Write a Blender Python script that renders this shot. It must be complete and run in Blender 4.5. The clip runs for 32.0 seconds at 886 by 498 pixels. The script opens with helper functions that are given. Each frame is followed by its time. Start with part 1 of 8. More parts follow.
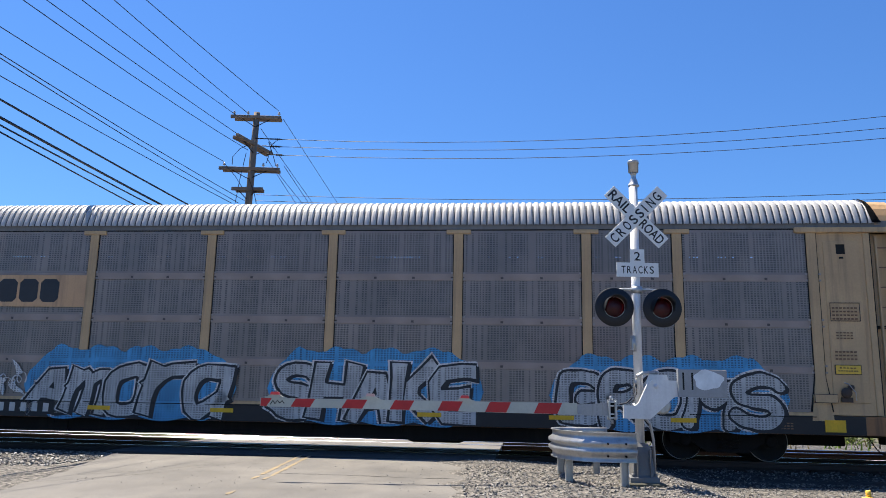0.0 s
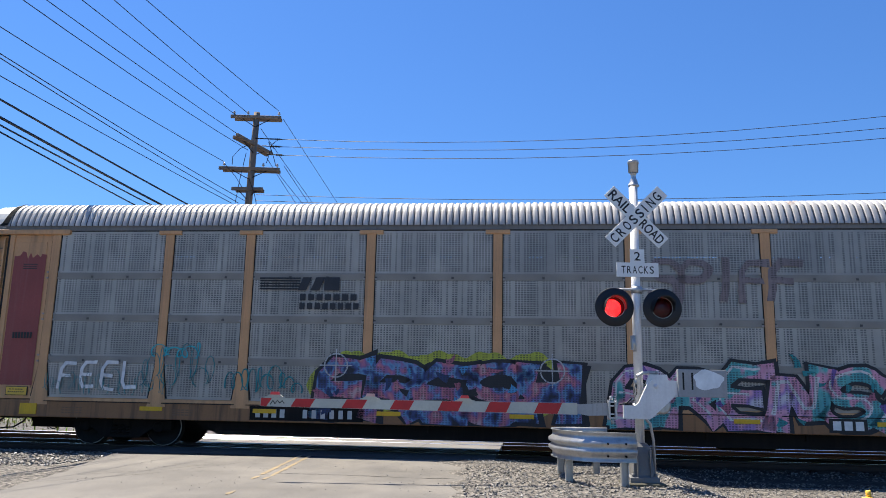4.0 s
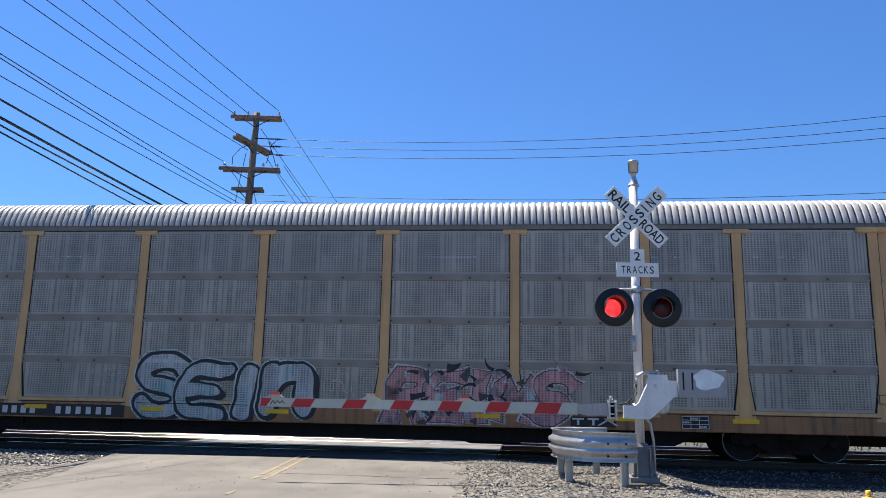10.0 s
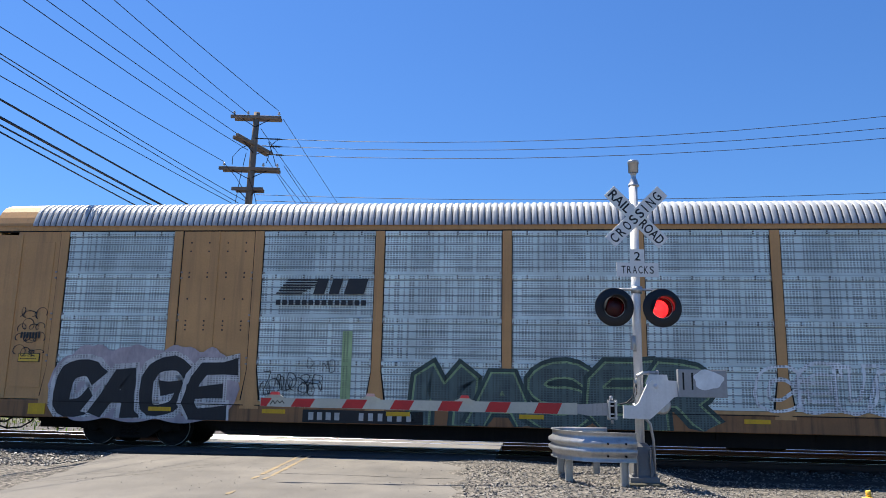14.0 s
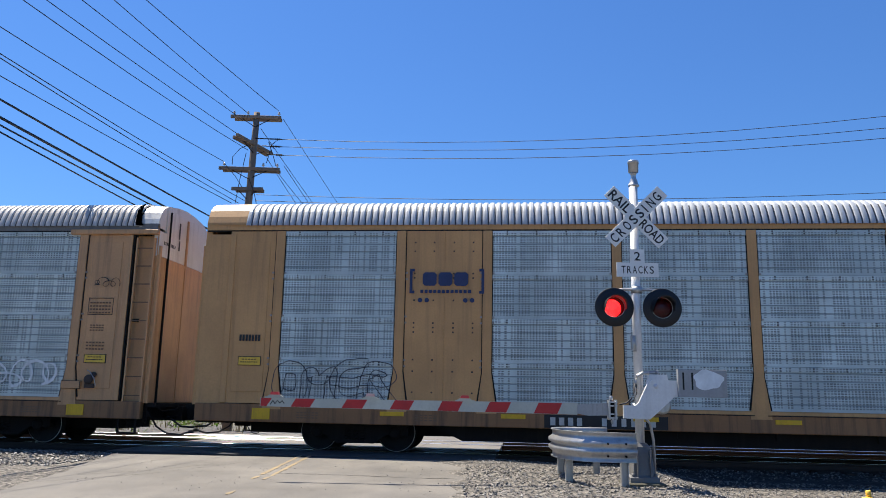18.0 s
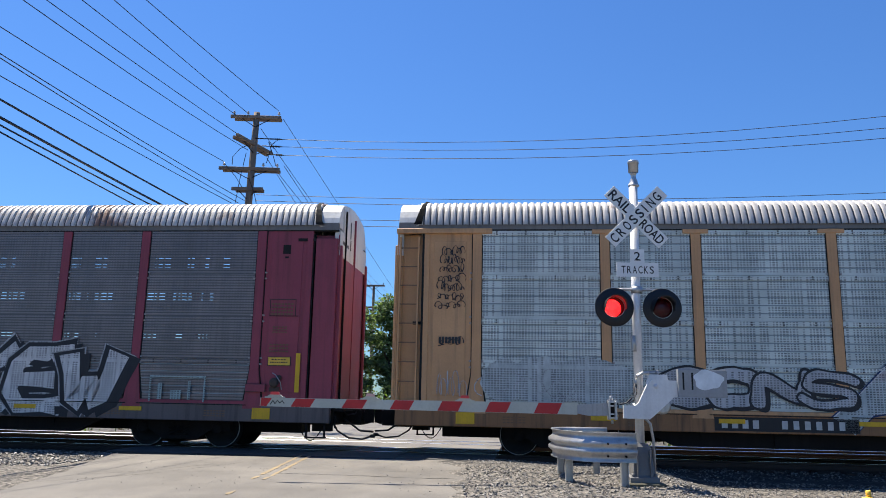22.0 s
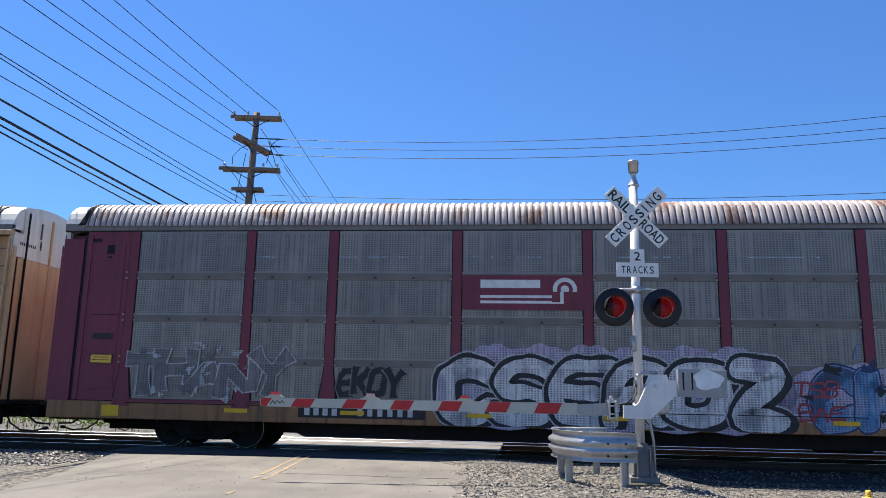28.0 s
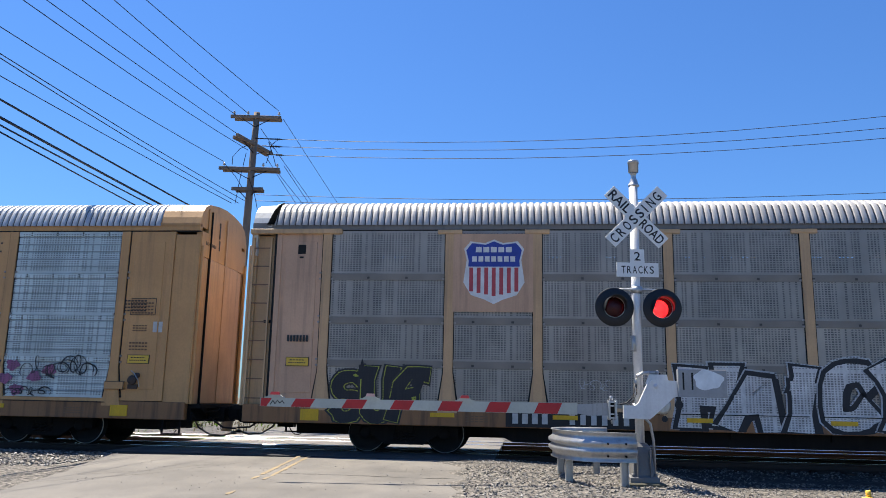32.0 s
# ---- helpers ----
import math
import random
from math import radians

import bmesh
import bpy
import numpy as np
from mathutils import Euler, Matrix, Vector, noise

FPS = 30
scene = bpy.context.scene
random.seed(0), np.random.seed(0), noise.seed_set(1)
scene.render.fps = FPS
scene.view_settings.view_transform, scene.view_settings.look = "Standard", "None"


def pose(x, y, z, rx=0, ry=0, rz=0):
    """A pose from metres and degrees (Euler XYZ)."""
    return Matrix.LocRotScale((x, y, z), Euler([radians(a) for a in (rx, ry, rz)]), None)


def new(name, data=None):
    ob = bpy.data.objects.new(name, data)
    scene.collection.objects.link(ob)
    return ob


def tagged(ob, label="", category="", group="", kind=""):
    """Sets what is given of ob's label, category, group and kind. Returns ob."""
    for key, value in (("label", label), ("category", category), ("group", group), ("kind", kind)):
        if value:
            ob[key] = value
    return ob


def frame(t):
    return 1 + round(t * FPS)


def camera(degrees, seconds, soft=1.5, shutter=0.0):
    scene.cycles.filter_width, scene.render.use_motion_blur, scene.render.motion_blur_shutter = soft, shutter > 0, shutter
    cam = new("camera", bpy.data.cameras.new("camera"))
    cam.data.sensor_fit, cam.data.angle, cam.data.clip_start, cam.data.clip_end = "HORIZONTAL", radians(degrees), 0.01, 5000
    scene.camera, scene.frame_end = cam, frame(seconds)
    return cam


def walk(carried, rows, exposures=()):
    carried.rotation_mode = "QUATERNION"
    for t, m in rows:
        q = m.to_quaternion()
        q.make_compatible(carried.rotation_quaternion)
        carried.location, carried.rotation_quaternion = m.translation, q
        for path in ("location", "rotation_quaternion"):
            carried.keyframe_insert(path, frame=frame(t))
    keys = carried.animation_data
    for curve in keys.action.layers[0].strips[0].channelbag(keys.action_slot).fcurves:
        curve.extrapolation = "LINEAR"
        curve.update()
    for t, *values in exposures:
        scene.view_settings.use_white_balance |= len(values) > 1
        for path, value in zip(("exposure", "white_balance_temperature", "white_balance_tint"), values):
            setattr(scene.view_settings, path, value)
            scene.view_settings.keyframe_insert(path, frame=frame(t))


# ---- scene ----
# ---------------------------------------------------------------- camera
cam = camera(59.2, 32.0, soft=0.9)
EYE = pose(0, 0, 1.138, 90 + 10.998, -1.119, 0)
# the film darkens a little while the pale and the maroon cars pass
walk(cam, [(0.0, EYE), (32.0, EYE)], exposures=[(0.0, 1.10), (12.0, 1.08), (13.5, 1.03), (16.0, 0.98), (18.0, 0.96), (19.0, 1.0), (21.0, 1.03), (22.0, 1.02), (24.0, 1.0), (26.0, 1.06), (28.5, 1.10), (32.0, 1.10)])

# ---------------------------------------------------------------- light
TRACK_YAW = -5.853
TH = radians(TRACK_YAW)
U = Vector((math.cos(TH), math.sin(TH), 0))      # the way the train goes
N = Vector((-math.sin(TH), math.cos(TH), 0))     # away from the camera
SIDE_Y = 17.038                                   # where the train's side crosses x = 0


def track(s, off, z=0.0):
    """A place s metres along the railway and off metres behind the near side of the cars."""
    p = Vector((0, SIDE_Y, 0)) + U * s + N * off
    return Vector((p.x, p.y, z))


sun_way = (U * -0.40 + N * 0.29 + Vector((0, 0, 1))).normalized()
world = bpy.data.worlds.new("sky")
scene.world = world
world.use_nodes = True
wn = world.node_tree
sky = wn.nodes.new("ShaderNodeTexSky")
sky.sky_type = "NISHITA"
sky.sun_disc = False
sky.sun_elevation = math.asin(sun_way.z)
sky.sun_rotation = math.atan2(sun_way.x, sun_way.y)
sky.air_density, sky.dust_density, sky.ozone_density = 1.3, 0.3, 2.5
bg = wn.nodes["Background"]
bg.inputs["Strength"].default_value = 0.074
clear = wn.nodes.new("ShaderNodeMix")                 # a very clear, deep blue noon sky
clear.data_type, clear.blend_type = "RGBA", "MULTIPLY"
clear.inputs[0].default_value = 1.0
clear.inputs[7].default_value = (0.338, 0.585, 0.965, 1)
wn.links.new(sky.outputs["Color"], clear.inputs[6])
wn.links.new(clear.outputs[2], bg.inputs["Color"])
sun = new("sun", bpy.data.lights.new("sun", "SUN"))
sun.data.energy, sun.data.angle, sun.data.color = 5.0, radians(0.5), (1.0, 0.92, 0.80)
sun.matrix_world = Matrix.Translation((0, 0, 60)) @ sun_way.to_track_quat("Z", "Y").to_matrix().to_4x4()

# ---------------------------------------------------------------- materials
MATS = {}


class Nodes:
    """Short hand for building a node material."""

    def __init__(self, name):
        self.mat = bpy.data.materials.new(name)
        self.mat.use_nodes = True
        self.tree = self.mat.node_tree
        self.bsdf = self.tree.nodes["Principled BSDF"]
        self.coord = None

    def node(self, kind, **values):
        n = self.tree.nodes.new(kind)
        for k, v in values.items():
            if k == "operation":
                n.operation = v
            elif k == "blend":
                n.data_type, n.blend_type = "RGBA", v
            elif k in n.inputs:
                n.inputs[k].default_value = v
        return n

    def link(self, a, b):
        self.tree.links.new(a, b)

    def place(self, scale=(1, 1, 1)):
        if self.coord is None:
            self.coord = self.node("ShaderNodeTexCoord").outputs["Object"]
        m = self.node("ShaderNodeMapping")
        m.inputs["Scale"].default_value = scale
        self.link(self.coord, m.inputs["Vector"])
        return m.outputs["Vector"]

    def noise(self, scale, detail=4.0, stretch=(1, 1, 1), rough=0.55):
        n = self.node("ShaderNodeTexNoise", Scale=scale, Detail=detail, Roughness=rough)
        self.link(self.place(stretch), n.inputs["Vector"])
        return n.outputs["Fac"]

    def ramp(self, value, stops):
        r = self.node("ShaderNodeValToRGB")
        while len(r.color_ramp.elements) < len(stops):
            r.color_ramp.elements.new(0.5)
        for e, (p, c) in zip(r.color_ramp.elements, stops):
            e.position, e.color = p, (*c, 1) if len(c) == 3 else c
        self.link(value, r.inputs["Fac"])
        return r.outputs["Color"]

    def math(self, operation, a, b=None):
        n = self.node("ShaderNodeMath", operation=operation)
        for i, v in enumerate((a, b)):
            if v is None:
                continue
            if isinstance(v, (int, float)):
                n.inputs[i].default_value = v
            else:
                self.link(v, n.inputs[i])
        return n.outputs[0]

    def mix(self, fac, a, b, blend="MIX"):
        n = self.node("ShaderNodeMix", blend=blend)
        for i, v in ((0, fac), (6, a), (7, b)):
            if isinstance(v, (int, float)):
                n.inputs[i].default_value = v
            elif isinstance(v, tuple):
                n.inputs[i].default_value = (*v, 1)
            else:
                self.link(v, n.inputs[i])
        return n.outputs[2]

    def colour(self, c):
        if isinstance(c, tuple):
            self.bsdf.inputs["Base Color"].default_value = (*c, 1)
        else:
            self.link(c, self.bsdf.inputs["Base Color"])

    def bump(self, height, strength=0.3, distance=0.01):
        b = self.node("ShaderNodeBump", Strength=strength, Distance=distance)
        self.link(height, b.inputs["Height"])
        self.link(b.outputs["Normal"], self.bsdf.inputs["Normal"])

    def finish(self, rough=0.6, metal=0.0):
        if isinstance(rough, (int, float)):
            self.bsdf.inputs["Roughness"].default_value = rough
        else:
            self.link(rough, self.bsdf.inputs["Roughness"])
        self.bsdf.inputs["Metallic"].default_value = metal
        return self.mat


def scaled(c, k):
    return tuple(min(1.0, v * k) for v in c)


def painted(name, c, dirt=(0.10, 0.075, 0.055), amount=0.5, rough=0.55, metal=0.0):
    """Old paint: faded patches, rain streaks of dirt, fine grain."""
    if name in MATS:
        return MATS[name]
    n = Nodes(name)
    big = n.noise(0.7, 5)
    base = n.ramp(big, [(0.3, scaled(c, 0.82)), (0.7, scaled(c, 1.12))])
    streak = n.noise(3.0, 5, (2.2, 2.2, 0.12), 0.6)
    mask = n.ramp(streak, [(0.5, (0, 0, 0)), (0.78, (amount, amount, amount))])
    col = n.mix(mask, base, dirt)
    grain = n.noise(26, 4)
    col = n.mix(0.35, col, n.ramp(grain, [(0.3, (0.72, 0.72, 0.72)), (0.7, (1.0, 1.0, 1.0))]), "MULTIPLY")
    n.colour(col)
    n.bump(grain, 0.15, 0.004)
    if rough > 0.8:
        n.bsdf.inputs["Specular IOR Level"].default_value = 0.15
    MATS[name] = n.finish(rough, metal)
    return MATS[name]


def perforation(n):
    """How open the punched sheet is: columns of small slots, some wide and clean, some half clogged."""
    sep = n.node("ShaderNodeSeparateXYZ")
    n.link(n.place(), sep.inputs[0])
    shift = n.node("ShaderNodeObjectInfo").outputs["Random"]
    x, z = n.math("ADD", sep.outputs["X"], n.math("MULTIPLY", shift, 37.0)), sep.outputs["Z"]
    fx = n.math("FRACT", n.math("DIVIDE", x, 0.067))
    fz = n.math("FRACT", n.math("DIVIDE", z, 0.050))
    col = n.node("ShaderNodeTexWhiteNoise")
    col.noise_dimensions = "1D"
    n.link(n.math("FLOOR", n.math("DIVIDE", x, 0.067)), col.inputs["W"])
    wide = n.math("ADD", n.math("MULTIPLY", col.outputs["Value"], 0.20), 0.18)
    hx = n.math("LESS_THAN", n.math("ABSOLUTE", n.math("SUBTRACT", fx, 0.5)), wide)
    hz = n.math("LESS_THAN", n.math("ABSOLUTE", n.math("SUBTRACT", fz, 0.5)), 0.29)
    keep = n.math("GREATER_THAN", col.outputs["Value"], 0.14)
    clog = n.ramp(n.noise(4.5, 3), [(0.40, (1, 1, 1)), (0.68, (0.55, 0.55, 0.55))])
    band = n.math("GREATER_THAN", n.math("FRACT", n.math("DIVIDE", z, 0.93)), 0.07)
    return n.math("MULTIPLY", n.math("MULTIPLY", n.math("MULTIPLY", hx, hz), n.math("MULTIPLY", keep, band)), clog)


SCREEN_TONE = {}


def screen(name, c, hole=0.3, rough=0.36, metal=0.0, streaks=0.28, ribbed=False):
    """Galvanised punched screen, weathered, a shade apart from panel to panel."""
    if name in MATS:
        return MATS[name]
    SCREEN_TONE[name] = c
    n = Nodes(name)
    info = n.node("ShaderNodeObjectInfo")
    big = n.noise(1.1, 5)
    base = n.ramp(big, [(0.28, scaled(c, 0.74)), (0.72, scaled(c, 1.2))])
    tone = n.ramp(info.outputs["Random"], [(0.0, (0.78, 0.79, 0.80)), (1.0, (1.0, 1.0, 1.0))])
    col = n.mix(1.0, base, tone, "MULTIPLY")
    streak = n.noise(3.2, 5, (1.1, 1.1, 0.16), 0.6)
    col = n.mix(n.ramp(streak, [(0.52, (0, 0, 0)), (0.85, (streaks, streaks, streaks))]), col, scaled(c, 0.45))
    holes = perforation(n)
    col = n.mix(n.math("MULTIPLY", holes, 1.0 - hole), col, (0.012, 0.012, 0.014))
    relief = n.math("SUBTRACT", n.noise(9, 3), holes)
    if ribbed:                           # close horizontal ribs, the shade in their grooves put into the colour
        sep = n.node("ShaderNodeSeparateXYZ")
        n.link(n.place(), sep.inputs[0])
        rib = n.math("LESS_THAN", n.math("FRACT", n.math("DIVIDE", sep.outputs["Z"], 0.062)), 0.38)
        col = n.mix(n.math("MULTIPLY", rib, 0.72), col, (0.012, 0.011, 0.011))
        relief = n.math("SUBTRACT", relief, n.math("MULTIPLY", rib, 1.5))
    n.colour(col)
    n.bump(relief, 0.35, 0.008)
    n.bsdf.inputs["Specular IOR Level"].default_value = 0.9
    MATS[name] = n.finish(rough, metal)
    return MATS[name]


def spray(name, c, holes=True):
    """Sprayed paint on the punched sheet: blotchy, holes show through."""
    key = "spray_" + name
    if key in MATS:
        return MATS[key]
    n = Nodes(key)
    big = n.noise(2.2, 5)
    col = n.ramp(big, [(0.3, scaled(c, 0.78)), (0.7, scaled(c, 1.12))])
    fine = n.noise(18, 4, (1.0, 1.0, 0.35))
    col = n.mix(0.5, col, n.ramp(fine, [(0.35, (0.62, 0.62, 0.63)), (0.65, (1, 1, 1))]), "MULTIPLY")
    if holes:
        col = n.mix(n.math("MULTIPLY", perforation(n), 0.75), col, (0.02, 0.02, 0.022))
    n.colour(col)
    MATS[key] = n.finish(0.6)
    return MATS[key]


def plain(name, c, rough=0.5, metal=0.0, spread=0.12):
    """An even surface with faint wear."""
    if name in MATS:
        return MATS[name]
    n = Nodes(name)
    n.colour(n.ramp(n.noise(7, 4), [(0.3, scaled(c, 1 - spread)), (0.7, scaled(c, 1 + spread))]))
    n.bump(n.noise(60, 3), 0.08, 0.002)
    MATS[name] = n.finish(rough, metal)
    return MATS[name]


def metal_roof(name, c, rust):
    """Corrugated sheet with rust that runs over the crests."""
    if name in MATS:
        return MATS[name]
    n = Nodes(name)
    base = n.ramp(n.noise(0.9, 5), [(0.3, scaled(c, 0.82)), (0.7, scaled(c, 1.1))])
    spots = n.noise(1.1, 6, (1.0, 0.6, 0.8), 0.68)
    base = n.mix(n.ramp(spots, [(0.66 - rust * 0.19, (0, 0, 0)), (0.78 - rust * 0.20, (0.9, 0.9, 0.9))]), base, (0.19, 0.085, 0.04))
    base = n.mix(n.ramp(n.noise(14, 4, (1, 1, 0.2)), [(0.45, (0, 0, 0)), (0.8, (0.4, 0.4, 0.4))]), base, (0.16, 0.15, 0.14))
    n.colour(base)
    MATS[name] = n.finish(0.5, 0.1)
    return MATS[name]


def gravel_material(name, light, dark, scale):
    n = Nodes(name)
    v = n.node("ShaderNodeTexVoronoi", Scale=scale)
    n.link(n.place(), v.inputs["Vector"])
    sepc = n.node("ShaderNodeSeparateColor")
    n.link(v.outputs["Color"], sepc.inputs[0])
    stones = n.ramp(sepc.outputs[0], [(0.0, dark), (0.35, scaled(light, 0.6)), (0.75, light), (1.0, scaled(light, 1.35))])
    edge = n.ramp(v.outputs["Distance"], [(0.25, (1, 1, 1)), (0.75, (0.3, 0.3, 0.3))])
    col = n.mix(0.8, stones, edge, "MULTIPLY")
    col = n.mix(0.6, col, n.ramp(n.noise(0.6, 5), [(0.3, (0.75, 0.74, 0.72)), (0.7, (1, 1, 1))]), "MULTIPLY")
    n.colour(col)
    n.bump(n.math("SUBTRACT", 1.0, v.outputs["Distance"]), 0.9, 0.03)
    return n.finish(0.9)


def asphalt_material(name, c):
    n = Nodes(name)
    big = n.ramp(n.noise(0.42, 6), [(0.3, scaled(c, 0.66)), (0.7, scaled(c, 1.2))])
    wear = n.ramp(n.noise(2.3, 5, (1.0, 0.25, 1.0)), [(0.35, (0.82, 0.82, 0.83)), (0.7, (1.0, 0.99, 0.97))])
    stain = n.ramp(n.noise(3.1, 6, (1.0, 0.45, 1.0), 0.7), [(0.60, (1, 1, 1)), (0.74, (0.62, 0.62, 0.64))])
    wear = n.mix(1.0, wear, stain, "MULTIPLY")
    speck = n.ramp(n.noise(70, 3), [(0.3, (0.7, 0.7, 0.7)), (0.6, (1, 1, 1))])
    col = n.mix(1.0, n.mix(1.0, big, wear, "MULTIPLY"), speck, "MULTIPLY")
    n.colour(col)
    n.bump(n.noise(110, 3), 0.35, 0.006)
    return n.finish(0.85)


def leaf_material(name, c, thin=False):
    """A shade of its own for every leaf or stone; thin leaves let light through."""
    n = Nodes(name)
    g = n.node("ShaderNodeNewGeometry")
    col = n.ramp(g.outputs["Random Per Island"], [(0.0, scaled(c, 0.45)), (0.6, c), (1.0, scaled(c, 1.9))])
    n.colour(col)
    m = n.finish(0.55)
    if thin:
        t = n.node("ShaderNodeBsdfTranslucent")
        n.link(n.mix(1.0, col, (1.0, 1.15, 0.6), "MULTIPLY"), t.inputs["Color"])
        mix = n.node("ShaderNodeMixShader", Fac=0.45)
        n.link(n.bsdf.outputs[0], mix.inputs[1])
        n.link(t.outputs[0], mix.inputs[2])
        n.link(mix.outputs[0], n.tree.nodes["Material Output"].inputs["Surface"])
    return m


TAN = painted("tan_paint", (0.60, 0.325, 0.145), amount=0.5)
TAN_OLD = painted("tan_paint_faded", (0.60, 0.365, 0.19), amount=0.5)
TAN_PALE = painted("tan_paint_flat", (0.58, 0.315, 0.120), (0.15, 0.09, 0.05), 0.4)
TAN_PINK = painted("tan_paint_pinkish", (0.60, 0.37, 0.23), amount=0.5)
OCHRE = painted("ochre_paint", (0.58, 0.35, 0.155), amount=0.45)
MAROON = painted("maroon_paint", (0.185, 0.025, 0.048), (0.04, 0.02, 0.02), 0.5)
MAROON_RED = painted("maroon_paint_reddish", (0.29, 0.046, 0.072), (0.05, 0.02, 0.02), 0.5)
RED_FADED = painted("faded_red_paint", (0.27, 0.055, 0.045), (0.3, 0.12, 0.1), 0.5)
SILL = painted("grimy_sill_paint", (0.29, 0.135, 0.050), (0.035, 0.024, 0.018), 0.95)
WHITE_PAINT = painted("white_paint", (0.72, 0.71, 0.67), (0.25, 0.22, 0.18), 0.5)
UNDER = painted("underframe_paint", (0.016, 0.014, 0.013), (0.03, 0.024, 0.02), 0.6, 0.85)
BLACK = plain("black_paint", (0.012, 0.012, 0.013), 0.6)
DARK_RIM = plain("shadow_gap", (0.01, 0.01, 0.01), 0.9)
WHEEL = plain("wheel_steel", (0.012, 0.011, 0.010), 0.9)
# pale colour stands in for the sky reflected in the worn rim
RIM_SHEEN = plain("worn_tread_steel", (0.62, 0.62, 0.60), 0.35, 0.3)
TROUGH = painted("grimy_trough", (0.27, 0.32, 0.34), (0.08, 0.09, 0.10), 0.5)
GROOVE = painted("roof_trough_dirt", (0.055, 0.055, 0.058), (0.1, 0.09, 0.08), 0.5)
YELLOW = painted("reflector_yellow", (0.78, 0.45, 0.012), (0.25, 0.15, 0.03), 0.4)
PLACARD = plain("placard_yellow", (0.70, 0.44, 0.05), 0.5)
STENCIL = plain("stencil_white", (0.50, 0.49, 0.46), 0.6)
STENCIL_DARK = plain("stencil_dark", (0.03, 0.028, 0.026), 0.6)
STENCIL_BROWN = plain("stencil_faded", (0.17, 0.095, 0.05), 0.6)
GALV = painted("galvanised_steel", (0.48, 0.48, 0.48), (0.16, 0.15, 0.14), 0.5, 0.38, 0.65)
ALU = painted("aluminium_paint", (0.74, 0.74, 0.74), (0.34, 0.33, 0.32), 0.35, 0.42, 0.15)
SIGN_WHITE = plain("sign_white", (0.74, 0.74, 0.72), 0.45, 0, 0.05)
SIGN_BLACK = plain("sign_black", (0.012, 0.012, 0.014), 0.5)
LAMP_BLACK = plain("lamp_black", (0.006, 0.008, 0.012), 0.6)
RED_TAPE = plain("red_reflective_tape", (0.42, 0.012, 0.016), 0.4)
WHITE_TAPE = painted("white_reflective_tape", (0.47, 0.49, 0.43), (0.3, 0.3, 0.27), 0.45)
WOOD_POLE = painted("creosoted_wood", (0.23, 0.185, 0.15), (0.10, 0.08, 0.065), 0.6, 0.85)
CABLE = plain("black_cable", (0.012, 0.012, 0.016), 0.6)
PORCELAIN = plain("porcelain", (0.45, 0.45, 0.46), 0.25)
RAIL_SIDE = painted("rusty_rail", (0.04, 0.024, 0.018), (0.02, 0.014, 0.012), 0.5, 0.8)
RAIL_TOP = plain("polished_rail", (0.72, 0.72, 0.71), 0.22, 1.0)
TIE = painted("tie_wood", (0.04, 0.031, 0.025), (0.02, 0.016, 0.014), 0.6, 0.9)
BALLAST = gravel_material("ballast", (0.155, 0.142, 0.125), (0.015, 0.014, 0.013), 15)
# track bed coloured darker to deepen the train's shade
SHADED_BED = gravel_material("oily_ballast", (0.040, 0.037, 0.034), (0.006, 0.006, 0.006), 15)
EAVE = painted("grimy_eave_steel", (0.19, 0.18, 0.17), (0.07, 0.065, 0.06), 0.6)
CLIP = painted("dull_clip_steel", (0.34, 0.31, 0.29), (0.10, 0.08, 0.07), 0.6)
GRAVEL = gravel_material("gravel", (0.255, 0.23, 0.195), (0.02, 0.018, 0.016), 21)
ASPHALT = asphalt_material("old_asphalt", (0.186, 0.172, 0.15))
# darker copy for the near panels, with the train's shadow in its colour
SHADED_ASPHALT = asphalt_material("crossing_asphalt", (0.05, 0.05, 0.05))
EARTH = asphalt_material("dry_earth", (0.11, 0.10, 0.065))
LINE_YELLOW = painted("road_line_yellow", (0.30, 0.235, 0.145), (0.19, 0.175, 0.15), 0.95, 0.85)
LEAF_A = leaf_material("leaf_green", (0.135, 0.185, 0.08), True)
LEAF_B = leaf_material("leaf_olive", (0.165, 0.19, 0.09), True)
LEAF_C = leaf_material("leaf_bright", (0.095, 0.145, 0.028), True)
DRY = leaf_material("dry_grass", (0.17, 0.13, 0.05))
BARK = painted("bark", (0.10, 0.075, 0.055), (0.04, 0.03, 0.02), 0.5, 0.9)

LED = Nodes("led_red")
LED_DOT = LED.node("ShaderNodeTexVoronoi", Scale=52.0)
LED.link(LED.place(), LED_DOT.inputs["Vector"])
LED_COL = LED.ramp(LED_DOT.outputs["Distance"], [(0.16, (1.0, 0.42, 0.40)), (0.38, (0.85, 0.012, 0.02))])
LED.link(LED_COL, LED.bsdf.inputs["Emission Color"])
LED.bsdf.inputs["Emission Strength"].default_value = 3.4
LED.colour((0.3, 0.01, 0.01))
LED_RED = LED.finish(0.5)
LENS_N = Nodes("red_lens")
LENS_T = LENS_N.node("ShaderNodeBsdfTransparent", Color=(0.92, 0.42, 0.42, 1))
LENS_G = LENS_N.node("ShaderNodeBsdfGlossy", Color=(0.5, 0.4, 0.4, 1), Roughness=0.12)
LENS_M = LENS_N.node("ShaderNodeMixShader", Fac=0.05)
LENS_N.link(LENS_T.outputs[0], LENS_M.inputs[1])
LENS_N.link(LENS_G.outputs[0], LENS_M.inputs[2])
LENS_N.link(LENS_M.outputs[0], LENS_N.tree.nodes["Material Output"].inputs["Surface"])
LENS = LENS_N.mat
BOARD = plain("led_board_back", (0.11, 0.012, 0.03), 0.6)


